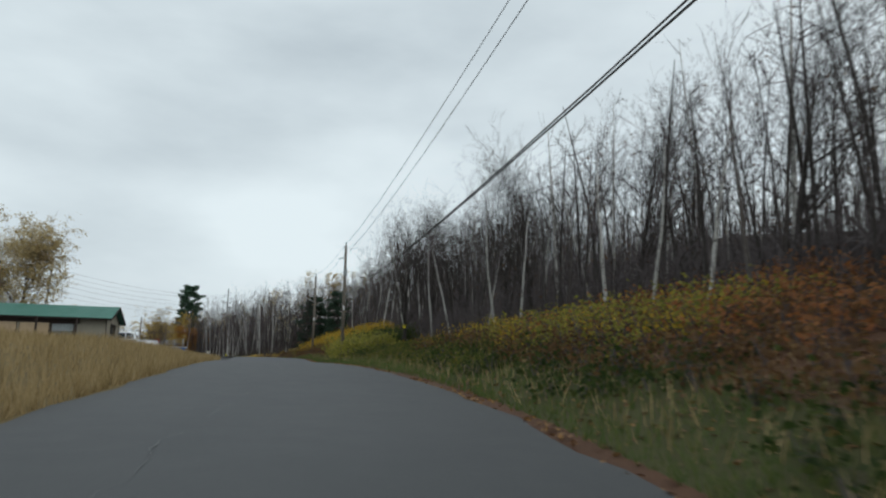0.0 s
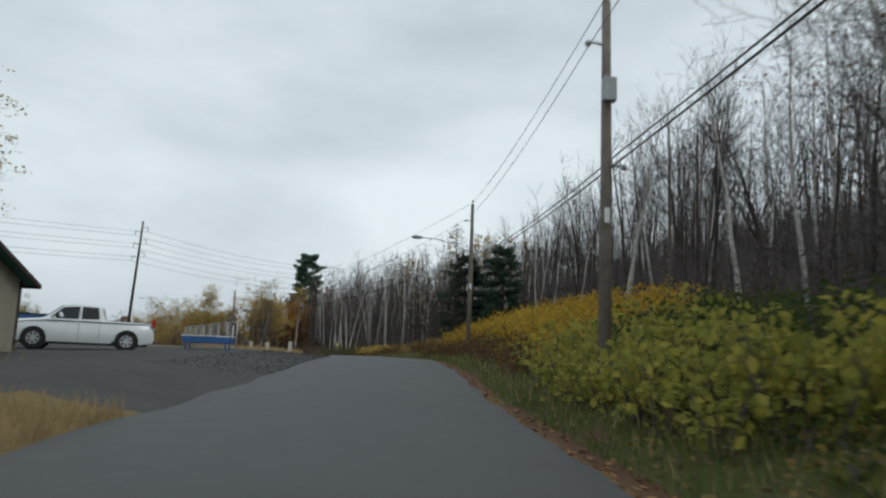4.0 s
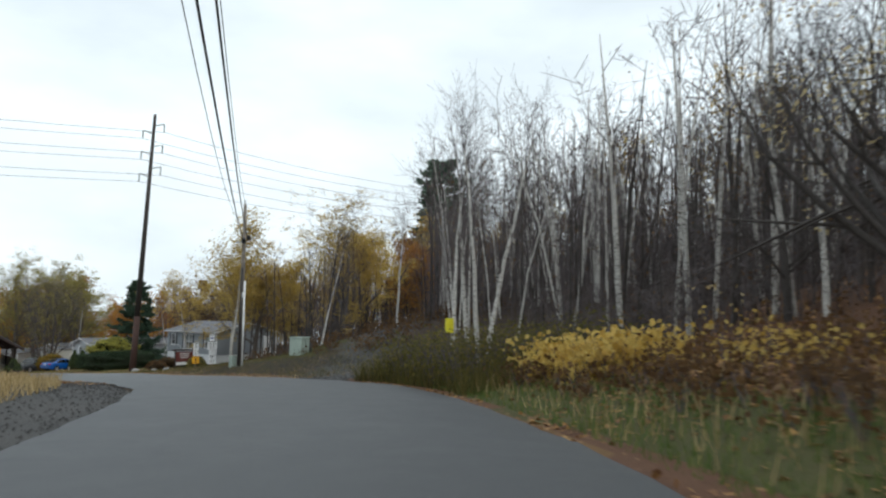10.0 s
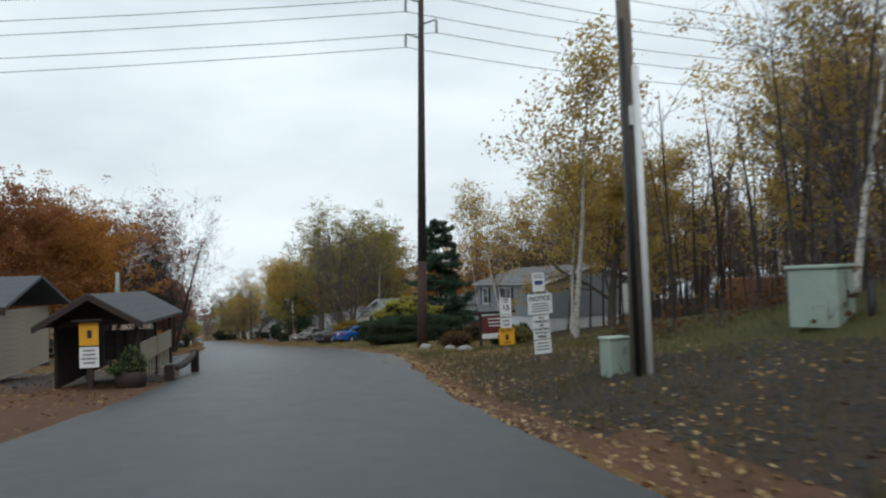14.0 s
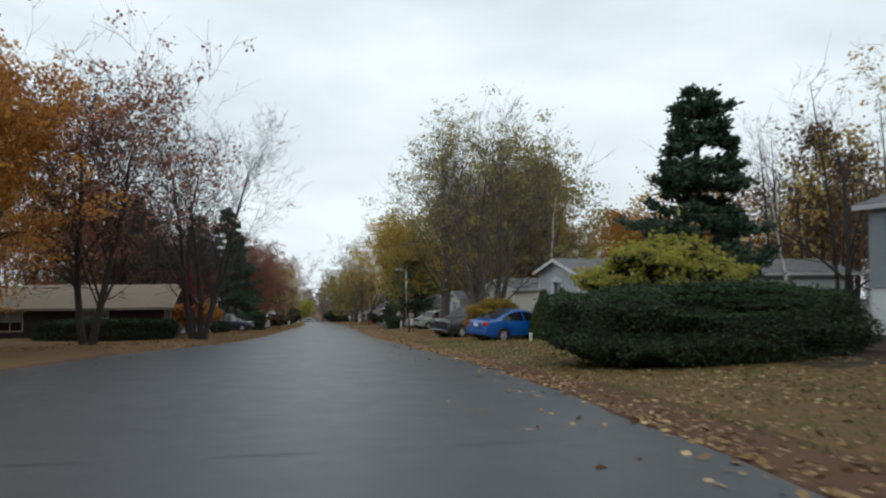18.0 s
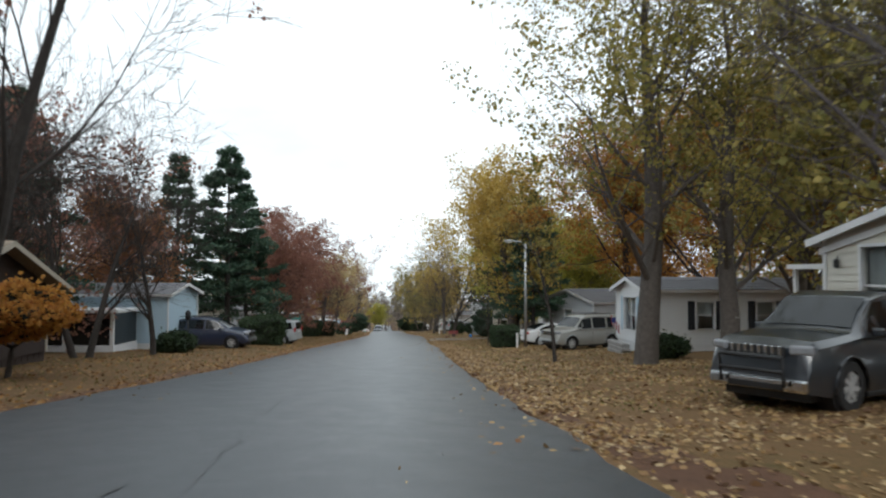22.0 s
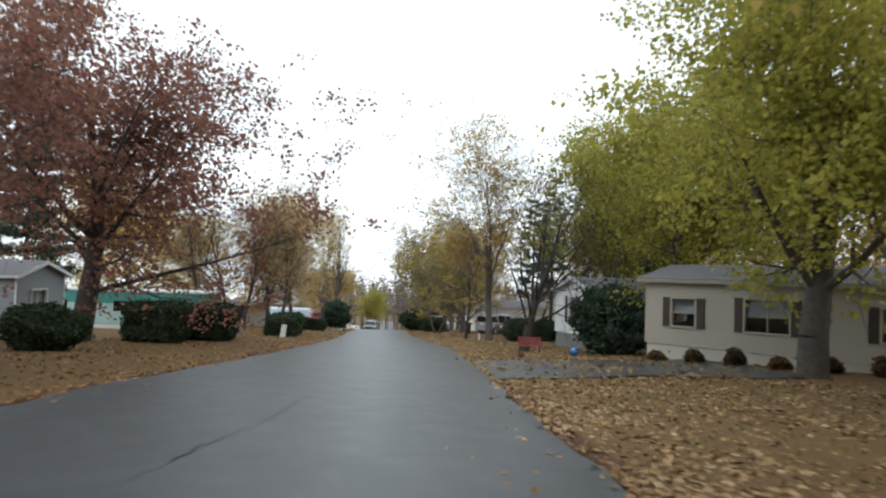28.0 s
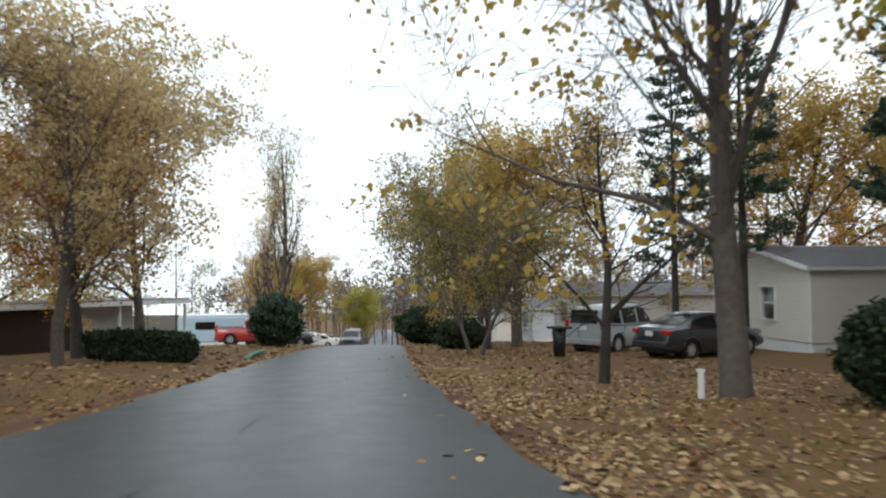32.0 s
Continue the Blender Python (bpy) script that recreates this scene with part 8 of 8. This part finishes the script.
acer.location.z += 0.95
part("trunk", limbs_mesh("trunk", [(0, 0, -1.3, 0.1, 0.1, -0.2, 0.09, 0.06), (0.1, 0.1, -0.2, 0.9, 0.3, 0.4, 0.05, 0.02), (0.1, 0.1, -0.2, -0.8, -0.3, 0.45, 0.05, 0.02)], M_BARKD), M_BARKD, acer)
plant("bare_vase_b", 225.9, -10.6, 9.5, "dark leaning bare tree on the lawn", turn=40)
plant("bare_vase", 222.5, -12.0, 11, "bare tree beside the hedge", turn=140)
h8 = home("long mobile home with an enclosed porch and pale blue gable", stand(235.4, -12.4, 90), 5.2, 14, 3.0, 0.5, 0.5, M_BLUEPALE, M_SHINGLE, M_WHITE, front=(), left=((0.8, 0.5, 1.6, 1.3, (1, 1)), (4.6, 0.5, 1.6, 1.3, (1, 1))))
en = bmesh.new()
box(3.0, 9.0, 0.75, at_=(-4.05, 6.0, -0.1), bm=en)
part("porch_wall", en, M_WHITE, h8, "white low wall of the enclosed porch")
part("porch_roof", box(3.5, 9.6, 0.14, at_=(-4.1, 6.0, 2.2)), M_WHITE, h8)
for k in range(5):
    part("porch_post", box(0.16, 0.16, 1.6, at_=(-5.47, 1.6 + k * 2.2, 0.64)), M_WHITE, h8)
for k in range(4):
    part("porch_screen", box(0.03, 2.02, 1.55, at_=(-5.45, 2.7 + k * 2.2, 0.65)), M_CARGLASS, h8)
part("porch_screen", box(2.8, 0.03, 1.55, at_=(-4.05, 1.55, 0.65)), M_CARGLASS, h8)
lan = thing("lantern_post", stand(230.4, -10.6), "black lantern on a short post by the driveway", "lamp post")
part("post", tube([(0, 0, -0.2), (0, 0, 1.5)], [0.045, 0.04], 8), M_BLACK, lan)
part("lantern", tube([(0, 0, 1.5), (0, 0, 1.55), (0, 0, 1.85), (0, 0, 1.98)], [0.07, 0.12, 0.15, 0.03], 6), M_BLACK, lan)
suv("dark blue sport utility car parked by the porch", stand(235.3, -10.8, -94), P_NAVY, boxy=False)
shrub("dark_bush", stand(241.8, -9.2), (2.6, 2.6, 1.8), L_HEDGE, 7500, 0.09, "large dark clipped bush beside the driveway", form="box", lumps=0.15)
shrub("dark_bush", stand(228.6, -10.6), (1.6, 2.4, 0.9), L_HEDGE, 4500, 0.09, "low dark bush before the enclosed porch", form="round", lumps=0.15)
plant("pine_soft", 245.2, -12.2, 13.8, "tall soft green pine beside the driveway", turn=0)
plant("pine_soft", 248.0, -11.5, 11, "soft green pine behind the dark bush", turn=100)
plant("spruce", 242.4, -14.8, 12.5, "dark pointed spruce behind the blue gable", turn=0)
plant("pine_soft", 228.6, -18, 12.5, "dark pine beside the blue gable", turn=15)
plant("maple_rust", 240, -17.5, 10, "rust-coloured tree behind the blue gable", turn=55)
plant("pine_soft", 229, -22, 13, "dark green pine behind the lodge", turn=60)
plant("pine_soft", 207, -27, 13, "dark pine behind the orange maples", turn=160)
plant("maple_rust", 243, -19, 12, "rust-leaved maple behind the pines", turn=10)
plant("maple_rust", 231, -28, 14, "rust-leaved tree behind the blue gable", turn=80)
plant("maple_red", 256.5, -10.8, 10.5, "burgundy maple with a round crown", turn=100)
plant("sparse_rust", 262, -12, 12, "half-bare burgundy tree beside the homes", turn=60)
home("low pale mobile home behind the pines", stand(253.5, -14.2, 95), 4.6, 13, 2.8, 0.4, 0.45, M_CREAM, M_SHINGLE, M_WHITE, front=((1.5, 0.7, 1.5, 1.1, (2, 1)),), left=((2, 0.7, 1.2, 1.0), (6, 0.7, 1.2, 1.0), (10, 0.7, 1.2, 1.0)))
home("low slate-grey mobile home in the burgundy shade", stand(270.5, -16.0, 95), 4.6, 13, 2.8, 0.4, 0.45, M_SLATE, M_SHINGLE, M_WHITE, front=((1.5, 0.7, 1.5, 1.1, (2, 1)),), left=((2, 0.7, 1.2, 1.0), (6, 0.7, 1.2, 1.0), (10, 0.7, 1.2, 1.0)))
suv("pale green-grey four-wheel-drive car in a driveway", stand(250.5, -10.2, 80), P_GREY)
plant("maple_red", 274.5, -13.4, 14.5, "large burgundy and brown maple beside the lane", turn=10)
for s, d in ((275.6, -10.6), (279.2, -9.4)):
    shrub("clipped_hedge", stand(s, d), (2.3, 2.8, 1.65), L_HEDGE, 8000, 0.08, "dark clipped hedge block by a driveway", "hedge", "box", "hedge blocks", lumps=0.1)
shrub("dark_bush", stand(268, -11.5), (2.4, 2.4, 1.4), L_HEDGE, 5000, 0.09, "dark bush under the burgundy maple", form="round", lumps=0.15)
sedan("silver sedan parked behind the clipped hedges", stand(282.2, -10.8, 97), P_GREY)
home("dark-roofed home under the burgundy maple", stand(280, -17.5, 92), 5, 12, 2.9, 0.4, 0.6, M_SLATE, M_SHINGLE, M_GREYSKIRT, front=((1.5, 0.7, 1.5, 1.1, (2, 1)),), left=((3, 0.7, 1.2, 1.0), (7, 0.7, 1.2, 1.0)))
tl = thing("trailer_home", stand(300.5, -14.2, 90), "old teal and pale green trailer home", "house")
part("body", box(3.6, 15, 1.55, 0.06, at_=(0, 7.5, 0.35)), M_TEALPALE, tl)
part("upper_band", box(3.64, 15.04, 0.85, 0.03, at_=(0, 7.5, 1.88)), M_TEAL, tl, "teal upper band")
part("roof", box(3.8, 15.3, 0.14, 0.02, at_=(0, 7.5, 2.72)), M_WHITE, tl)
part("skirting", box(3.5, 14.8, 0.5, at_=(0, 7.5, -0.1)), M_WHITE, tl)
for y in (1.8, 6.0, 10.5):
    wn = part("window", box(0.04, 1.3, 0.75, 0.01, at_=(-1.83, y, 1.3)), M_CARGLASS, tl)
    part("window_frame", box(0.03, 1.44, 0.06, at_=(-1.83, y, 1.24)), M_WHITE, wn)
wn = part("window", box(1.6, 0.04, 0.75, 0.01, at_=(0, -0.02, 1.3)), M_CARGLASS, tl)
part("window_frame", box(1.74, 0.03, 0.06, at_=(0, -0.02, 1.24)), M_WHITE, wn)
shrub("long_hedge", stand(292.3, -7.8), (1.8, 6.4, 1.35), L_HEDGE, 11000, 0.085, "long dark clipped hedge beside the lane", "hedge", lumps=0.1)
shrub("clipped_hedge", stand(285.5, -11.2), (3.2, 1.4, 1.1), L_HEDGE, 5000, 0.085, "low dark hedge behind the silver sedan", "hedge", lumps=0.1)
shrub("long_hedge", stand(307.5, -8.4, 60), (1.4, 4.6, 0.95), L_HEDGE, 7000, 0.085, "low dark hedge on the far lawn", "hedge", lumps=0.1)
pst = thing("lawn_post", stand(288.3, -7.4, 10) @ pose(0, 0, 0, 0, 8, 0), "leaning white post at the end of the hedge", "post")
part("post", box(0.3, 0.06, 0.75, 0.01, at_=(0, 0, -0.05)), M_SIGNWHITE, pst)
part("cap", box(0.32, 0.08, 0.04, at_=(0, 0, 0.68)), M_SIGNWHITE, pst)
car = thing("carport_house", stand(324.4, -13.2, 149), "flat-roofed house with a white-edged carport", "house")
part("carport_roof", box(5.0, 12, 0.22, at_=(0, 6, 2.55)), M_WHITE, car)
part("roof_cover", box(4.8, 11.8, 0.06, at_=(0, 6, 2.78)), M_SHINGLE, car)
part("house_wall", box(3.0, 8.5, 2.6, at_=(0.4, 7.0, -0.05)), M_SIDEGREY, car)
part("storage_wall", box(0.12, 4.4, 2.55, at_=(-2.0, 9.2, -0.05)), M_DARKWOOD, car)
for x, y in ((-2.3, 0.3), (2.3, 0.3), (-2.3, 4.5)):
    part("carport_post", box(0.12, 0.12, 2.56, at_=(x, y, -0.05)), M_WHITE, car)
van = thing("camper_van", stand(341, -14.0, 92), "pale blue and white camper parked by the carport", "camper")
part("camper_body", box(2.2, 5.4, 2.0, 0.12, at_=(0, 0, 0.45), seg=2), M_BLUEPALE, van)
part("camper_roof", box(2.1, 5.2, 0.16, 0.05, at_=(0, 0, 2.44)), M_WHITE, van)
for sx in (-1, 1):
    part("wheel", tube([(sx * 0.95, -1.2, 0.33), (sx * 1.12, -1.2, 0.33)], [0.33, 0.33], 14), M_RUBBER, van)
    part("window", box(0.03, 1.5, 0.6, at_=(sx * 1.105, 0.6, 1.45)), M_CARGLASS, van)
pickup("red pickup parked on the far lawn", stand(337, -10.2, -80), P_RED)
pickup("dark pickup behind the red one", stand(346, -9.8, -80), P_GUN)
plant("maple_orange", 310.5, -11.8, 11, "golden-orange tree beside the carport", turn=190)
plant("sparse_pale", 304.0, -9.6, 12.5, "half-bare tree with pale yellow leaves", turn=250)
plant("sparse_pale", 312, -10.0, 14, "pale half-bare tree on the far lawn", turn=20)
plant("bare_vase", 297.5, -12.0, 11.5, "bare tree before the teal trailer", turn=300)
plant("bare_round_b", 306, -17.0, 13, "bare brown tree behind the trailer", turn=90)
plant("maple_gold", 303.5, -21, 14, "golden maple behind the trailer", turn=350)
plant("maple_gold", 318, -20, 13, "golden maple behind the carport", turn=280)
plant("pine_soft", 288, -22, 12, "dark pine behind the trailer", turn=280)
plant("bare_column", 332, -7.6, 15.5, "tall narrow tree with bare upright limbs", turn=0)
plant("bare_column", 336, -9.5, 13.5, "narrow bare tree with upright limbs", turn=120)
shrub("dark_bush", stand(325.5, -6.9), (2.6, 2.6, 3.0), L_NEEDLE, 7000, 0.13, "dark upright evergreen beside the lane", form="round", lumps=0.3)
plant("maple_gold", 345, -10, 9, "small golden tree near the lane's end", turn=33)
plant("maple_gold", 362, -11, 11, "golden tree at the lane's end", turn=133)
plant("maple_green", 372, -4, 9, "yellow-green tree at the lane's end", turn=190)
plant("maple_olive", 378, 5, 9, "olive tree closing the lane's end", turn=290)
gr = thing("drain_hose", stand(311.5, -5.5, 0), "flat green drain hose on the lane's edge", "hose")
part("hose", tube([(0.1, -1.9, 0.06), (0.0, -0.8, 0.07), (-0.1, 0.5, 0.06), (0.05, 1.9, 0.06)], [0.10] * 4, 8), plain("green_hose", (0.02, 0.16, 0.10), 0.5), gr)
suv("dark car standing at the far end of the lane", stand(347, -3.6, 175), P_DARK, boxy=False)
for s, d, t_ in ((348, -9.0, 80), (356, -9.5, 85), (364, -8, 70)):
    sedan("pale car parked near the lane's end", stand(s, d, t_), P_WHITE)
home("far pale home at the lane's end", stand(370, -14, 60), 5, 11, 2.9, 0.4, 0.7, M_WHITE, M_SHINGLE, front=((1.5, 0.7, 1.5, 1.1, (2, 1)),), board=0.3)
home("far cream home at the lane's end", stand(366, 11, -70), 5, 11, 2.9, 0.4, 0.7, M_CREAM, M_SHINGLE, front=((1.5, 0.7, 1.5, 1.1, (2, 1)),), board=0.3)

# ---- what lies and grows on the ground ----
def on_ground(s, d, up=0.012):
    x, y, z = spread(s, d)
    return np.stack([x, y, z + rise(s, d) + up], -1)


def sow(rng, n, s0, s1, edge, r0, r1, side, power=1.6):
    """Places beside the lane, closer together near it."""
    s = rng.uniform(s0, s1, n)
    r = r0 + (r1 - r0) * rng.uniform(size=n) ** power
    return s, (edge(s) + r) if side > 0 else (edge(s) - r)


def litter(label, name, s, d, leaf, size, seed, up=0.012):
    rng = np.random.default_rng(seed)
    # leaves gather in drifts
    keep = rng.uniform(size=len(s)) < 0.12 + 0.75 * np.clip(0.5 + 0.9 * wob(s, d, 0.9, seed) + 0.4 * wob(s, d, 3.1, seed + 2), 0, 1)
    p = on_ground(s[keep], d[keep], up)
    tagged(new(name, quads(name, leaf_quads(p, size, rng, flat=0.86), leaf)), label, "leaves", kind="stuff")


def blades(label, name, s, d, leaf, h0, h1, width, seed, lean=0.45):
    rng = np.random.default_rng(seed)
    keep = rng.uniform(size=len(s)) < 0.3 + 0.7 * (0.5 + 0.5 * wob(s, d, 1.7, seed))
    p = on_ground(s[keep], d[keep], -0.02)
    n = len(p)
    a = rng.uniform(0, 2 * np.pi, n)
    h = rng.uniform(h0, h1, n)
    side = np.stack([np.cos(a), np.sin(a), 0 * a], -1) * (width * rng.uniform(0.6, 1.3, n))[:, None]
    b = rng.uniform(0, 2 * np.pi, n)
    top = p + np.stack([np.cos(b) * h * lean * rng.uniform(0.2, 1.2, n), np.sin(b) * h * lean * rng.uniform(0.2, 1.2, n), h], -1)
    tagged(new(name, quads(name, np.stack([p - side, p + side, top + side * 0.25, top - side * 0.25], 1), leaf)), label, "grass", kind="stuff")


def short_of(s, d, limit=51.0):
    """Only the places of the field on this side of the gravel apron."""
    k = s + 0.5 * (edge_left(s) - d) < limit
    return s[k], d[k]


rng = np.random.default_rng(70)
litter("yellow and tan fallen leaves strewn over the lawns", "fallen_leaves", *sow(rng, 118000, 203, 300, edge_right, 0.05, 9, 1, 1.35), L_FALLEN, 0.078, 71)
litter("tan fallen leaves on the far lawns", "fallen_leaves", *sow(rng, 16000, 298, 350, edge_right, -0.2, 9, 1), L_FALLEN, 0.12, 72)
litter("fallen leaves on the corner lawn", "fallen_leaves", *sow(rng, 34000, 146, 205, edge_right, 0.1, 8, 1, 1.4), L_FALLEN, 0.07, 73)
litter("brown fallen leaves across the lane's lawns", "fallen_leaves", *sow(rng, 42000, 195, 300, edge_left, -0.3, 8, -1), L_FALLENB, 0.085, 74)
litter("brown fallen leaves on the far verge", "fallen_leaves", *sow(rng, 9000, 298, 350, edge_left, -0.3, 8, -1), L_FALLEN, 0.14, 75)
litter("brown fallen leaves at the foot of the bank", "fallen_leaves", *sow(rng, 20000, -5, 118, edge_right, -0.15, 2.6, 1, 1.8), L_FALLENB, 0.08, 76)
litter("brown leaf litter up the wooded bank", "fallen_leaves", *sow(rng, 42000, -12, 120, edge_right, 2.5, 26, 1, 1.5), L_FALLENB, 0.13, 94)
litter("thick brown leaves on the open slope under the pines", "fallen_leaves", *sow(rng, 16000, 89, 115, edge_right, 1.5, 14, 1, 1.0), L_FALLENB, 0.10, 95)
litter("leaves on the grassy mound by the signs", "fallen_leaves", *sow(rng, 13000, 124, 160, edge_right, -0.2, 6, 1, 2.8), L_FALLEN, 0.07, 77)
litter("brown leaves round the mailbox shelter", "fallen_leaves", *sow(rng, 9000, 122, 178, edge_left, -0.3, 9, -1, 1.2), L_FALLENB, 0.085, 78)
s_, d_ = rng.uniform(150, 320, 2600), rng.uniform(0, 1, 2600) ** 2.2
d_ = np.where(rng.uniform(size=2600) < 0.7, edge_right(s_) - 2.2 * d_, edge_left(s_) + 2.0 * d_)
litter("single leaves lying on the asphalt edges", "fallen_leaves", s_, d_, L_FALLEN, 0.08, 79, 0.135)

blades("dry straw grass beside the lane", "dry_grass", *short_of(*sow(rng, 42000, -8, 56, edge_left, 0.15, 7, -1, 1.5)), L_STRAW, 0.12, 0.42, 0.012, 81)
blades("dry straw grass of the field", "dry_grass", *short_of(*sow(rng, 18000, -5, 62, edge_left, 6, 22, -1, 1.2), 62.0), L_STRAW, 0.25, 0.6, 0.022, 82)
blades("green verge grass below the bank", "verge_grass", *sow(rng, 46000, -6, 116, edge_right, 0.35, 2.7, 1, 1.2), L_GRASS, 0.06, 0.24, 0.010, 83)
blades("straw tufts along the foot of the bank", "dry_grass", *sow(rng, 9000, -6, 116, edge_right, 0.6, 4.0, 1, 1.0), L_STRAW, 0.15, 0.4, 0.010, 84)
blades("dry grass on the berm inside the bend", "dry_grass", *sow(rng, 16000, 88, 127, edge_left, 1.6, 8, -1, 1.2), L_STRAW, 0.12, 0.36, 0.013, 85)
blades("dry grass on the mound by the signs", "dry_grass", *sow(rng, 34000, 124, 160, edge_right, 0.5, 9, 1, 1.1), L_MOUND, 0.05, 0.24, 0.007, 86)
blades("short lawn grass on the corner lot", "lawn_grass", *sow(rng, 46000, 156, 200, edge_right, 0.9, 7, 1, 1.1), L_GRASS, 0.03, 0.08, 0.011, 87)
blades("short lawn grass among the leaves", "lawn_grass", *sow(rng, 22000, 206, 300, edge_right, 1.5, 9, 1, 1.2), L_GRASS, 0.03, 0.08, 0.012, 88)
blades("short lawn grass across the lane", "lawn_grass", *sow(rng, 20000, 205, 300, edge_left, 0.8, 7, -1, 1.2), L_GRASS, 0.03, 0.08, 0.012, 89)

blades("tall withered grass beside the gravel track", "dry_grass", *sow(rng, 14000, 110.5, 119.5, edge_right, 0.3, 5.5, 1, 1.1), L_OLIVED, 0.2, 0.7, 0.012, 90)


# stones of the gravel yard and the track
def pebbles(label, s, d, seed, r=0.03):
    rng = np.random.default_rng(seed)
    p = on_ground(s, d, 0.0)
    n = len(p)
    k = rng.uniform(0.5, 1.6, (n, 1)) * r
    off = np.array([(1, 0, 0), (-0.3, 0.9, 0), (-0.8, -0.5, 0), (0, 0, 0.8)])
    v = p[:, None] + off[None] * k[:, None] * rng.uniform(0.7, 1.3, (n, 4, 1))
    f = (np.array([(0, 1, 3), (1, 2, 3), (2, 0, 3)])[None] + 4 * np.arange(n)[:, None, None]).reshape(-1, 3)
    tagged(new("gravel", mesh_from("gravel", v.reshape(-1, 3), f.tolist(), M_GRAVEL)), label, "gravel", kind="stuff")


pebbles("loose grey stones of the gravel yard", *sow(rng, 7000, 62, 128, edge_left, -0.1, 4, -1, 1.4), 91)
s_ = rng.uniform(116, 144, 16000)
d_ = rng.uniform(2.5, 17, 16000)
k_ = np.abs(s_ - 118 - d_ * 1.45) < 3.3
pebbles("loose stones of the gravel track", s_[k_], d_[k_], 92)
pebbles("coarse pale stones on the verge of the mound", *sow(rng, 2600, 128, 139, edge_right, 0.9, 5.5, 1, 1.0), 96, 0.045)

# the paved drive beside the tan home
ss_ = np.linspace(262.8, 270.5, 9)
dd_ = np.linspace(1.6, 11.5, 12)
A_, B_ = np.meshgrid(ss_, dd_, indexing="ij")
v_ = on_ground((A_ + 0.25 * B_).ravel(), B_.ravel(), 0.05)
i_ = np.arange(len(v_)).reshape(A_.shape)
tagged(new("driveway", mesh_from("driveway", v_, np.stack([i_[:-1, :-1], i_[:-1, 1:], i_[1:, 1:], i_[1:, :-1]], -1).reshape(-1, 4)[:, ::-1], M_ASPHALT, True)), "grey asphalt driveway half covered with leaves", "driveway", kind="structure")
s_ = rng.uniform(262, 273, 3500)
d_ = rng.uniform(1.8, 12, 3500)
litter("leaves on the driveway", "fallen_leaves", s_, d_, L_FALLEN, 0.095, 93, 0.07)

# sealed cracks and seams of the lane
def crack(s0, s1, d0, d1, w, seed, wander=0.12):
    rng = np.random.default_rng(seed)
    n = max(4, int(math.hypot(s1 - s0, d1 - d0) / 0.22))
    u = np.linspace(0, 1, n)
    j = np.cumsum(rng.normal(scale=wander * 0.3, size=n))
    j -= u * j[-1]
    s, d = s0 + (s1 - s0) * u, d0 + (d1 - d0) * u
    along = abs(s1 - s0) > abs(d1 - d0)
    s, d = (s, d + j) if along else (s + j, d)
    eL, eR = edge_left(s), edge_right(s)
    q = np.clip((d - eL) / (eR - eL), 0, 1)
    ww = 0.5 * w * rng.uniform(0.1, 1.4, n) * (0.55 + 0.45 * np.sin(u * 19 + seed))
    ww[0] = ww[-1] = 0.004
    out = []
    for sg in (-1, 1):
        x, y, z = spread(s, d + sg * ww) if along else spread(s + sg * ww, d)
        out.append(np.stack([x, y, z + 0.05 * (1 - (2 * q - 1) ** 2) - 0.02 + 0.012 * wob(s, d, 0.8) + 0.012], -1))
    v = np.concatenate(out)
    f = [(k, k + 1, n + k + 1, n + k) for k in range(n - 1)]
    part("crack", mesh_from("crack", v, f, M_TAR), M_TAR, road)


for k, (a, b, c, d, w) in enumerate(((24, 34, -1.0, -1.3, 0.03), (34, 42, -1.4, -0.9, 0.025), (60, 74, -1.1, -0.8, 0.02), (5, 14, -1.8, -1.5, 0.02), (168, 169, -5, 1.5, 0.03), (172, 172.6, -4.0, 0.5, 0.03), (177, 177.5, -3.6, 0.6, 0.035), (183, 183.4, -3.2, -0.4, 0.03), (187, 187.4, -2.8, 0.2, 0.03), (196, 201, -2.6, -2.2, 0.03),
                                     (199, 212, -1.7, -2.0, 0.022), (226, 240, -1.9, -1.7, 0.018), (250, 262, -2.2, -1.7, 0.03), (262, 274, -1.7, -1.8, 0.028), (268, 271, -2.3, -1.7, 0.025), (275, 288, -1.6, -1.9, 0.025), (288, 300, -2.0, -1.7, 0.022), (140, 152, -1.0, -1.2, 0.025), (150, 151, -3.5, -0.5, 0.03), (158, 158.6, -4.5, 0.0, 0.035), (163, 163.6, -3.0, 1.0, 0.03))):
    crack(a, b, c, d, w, 200 + k)
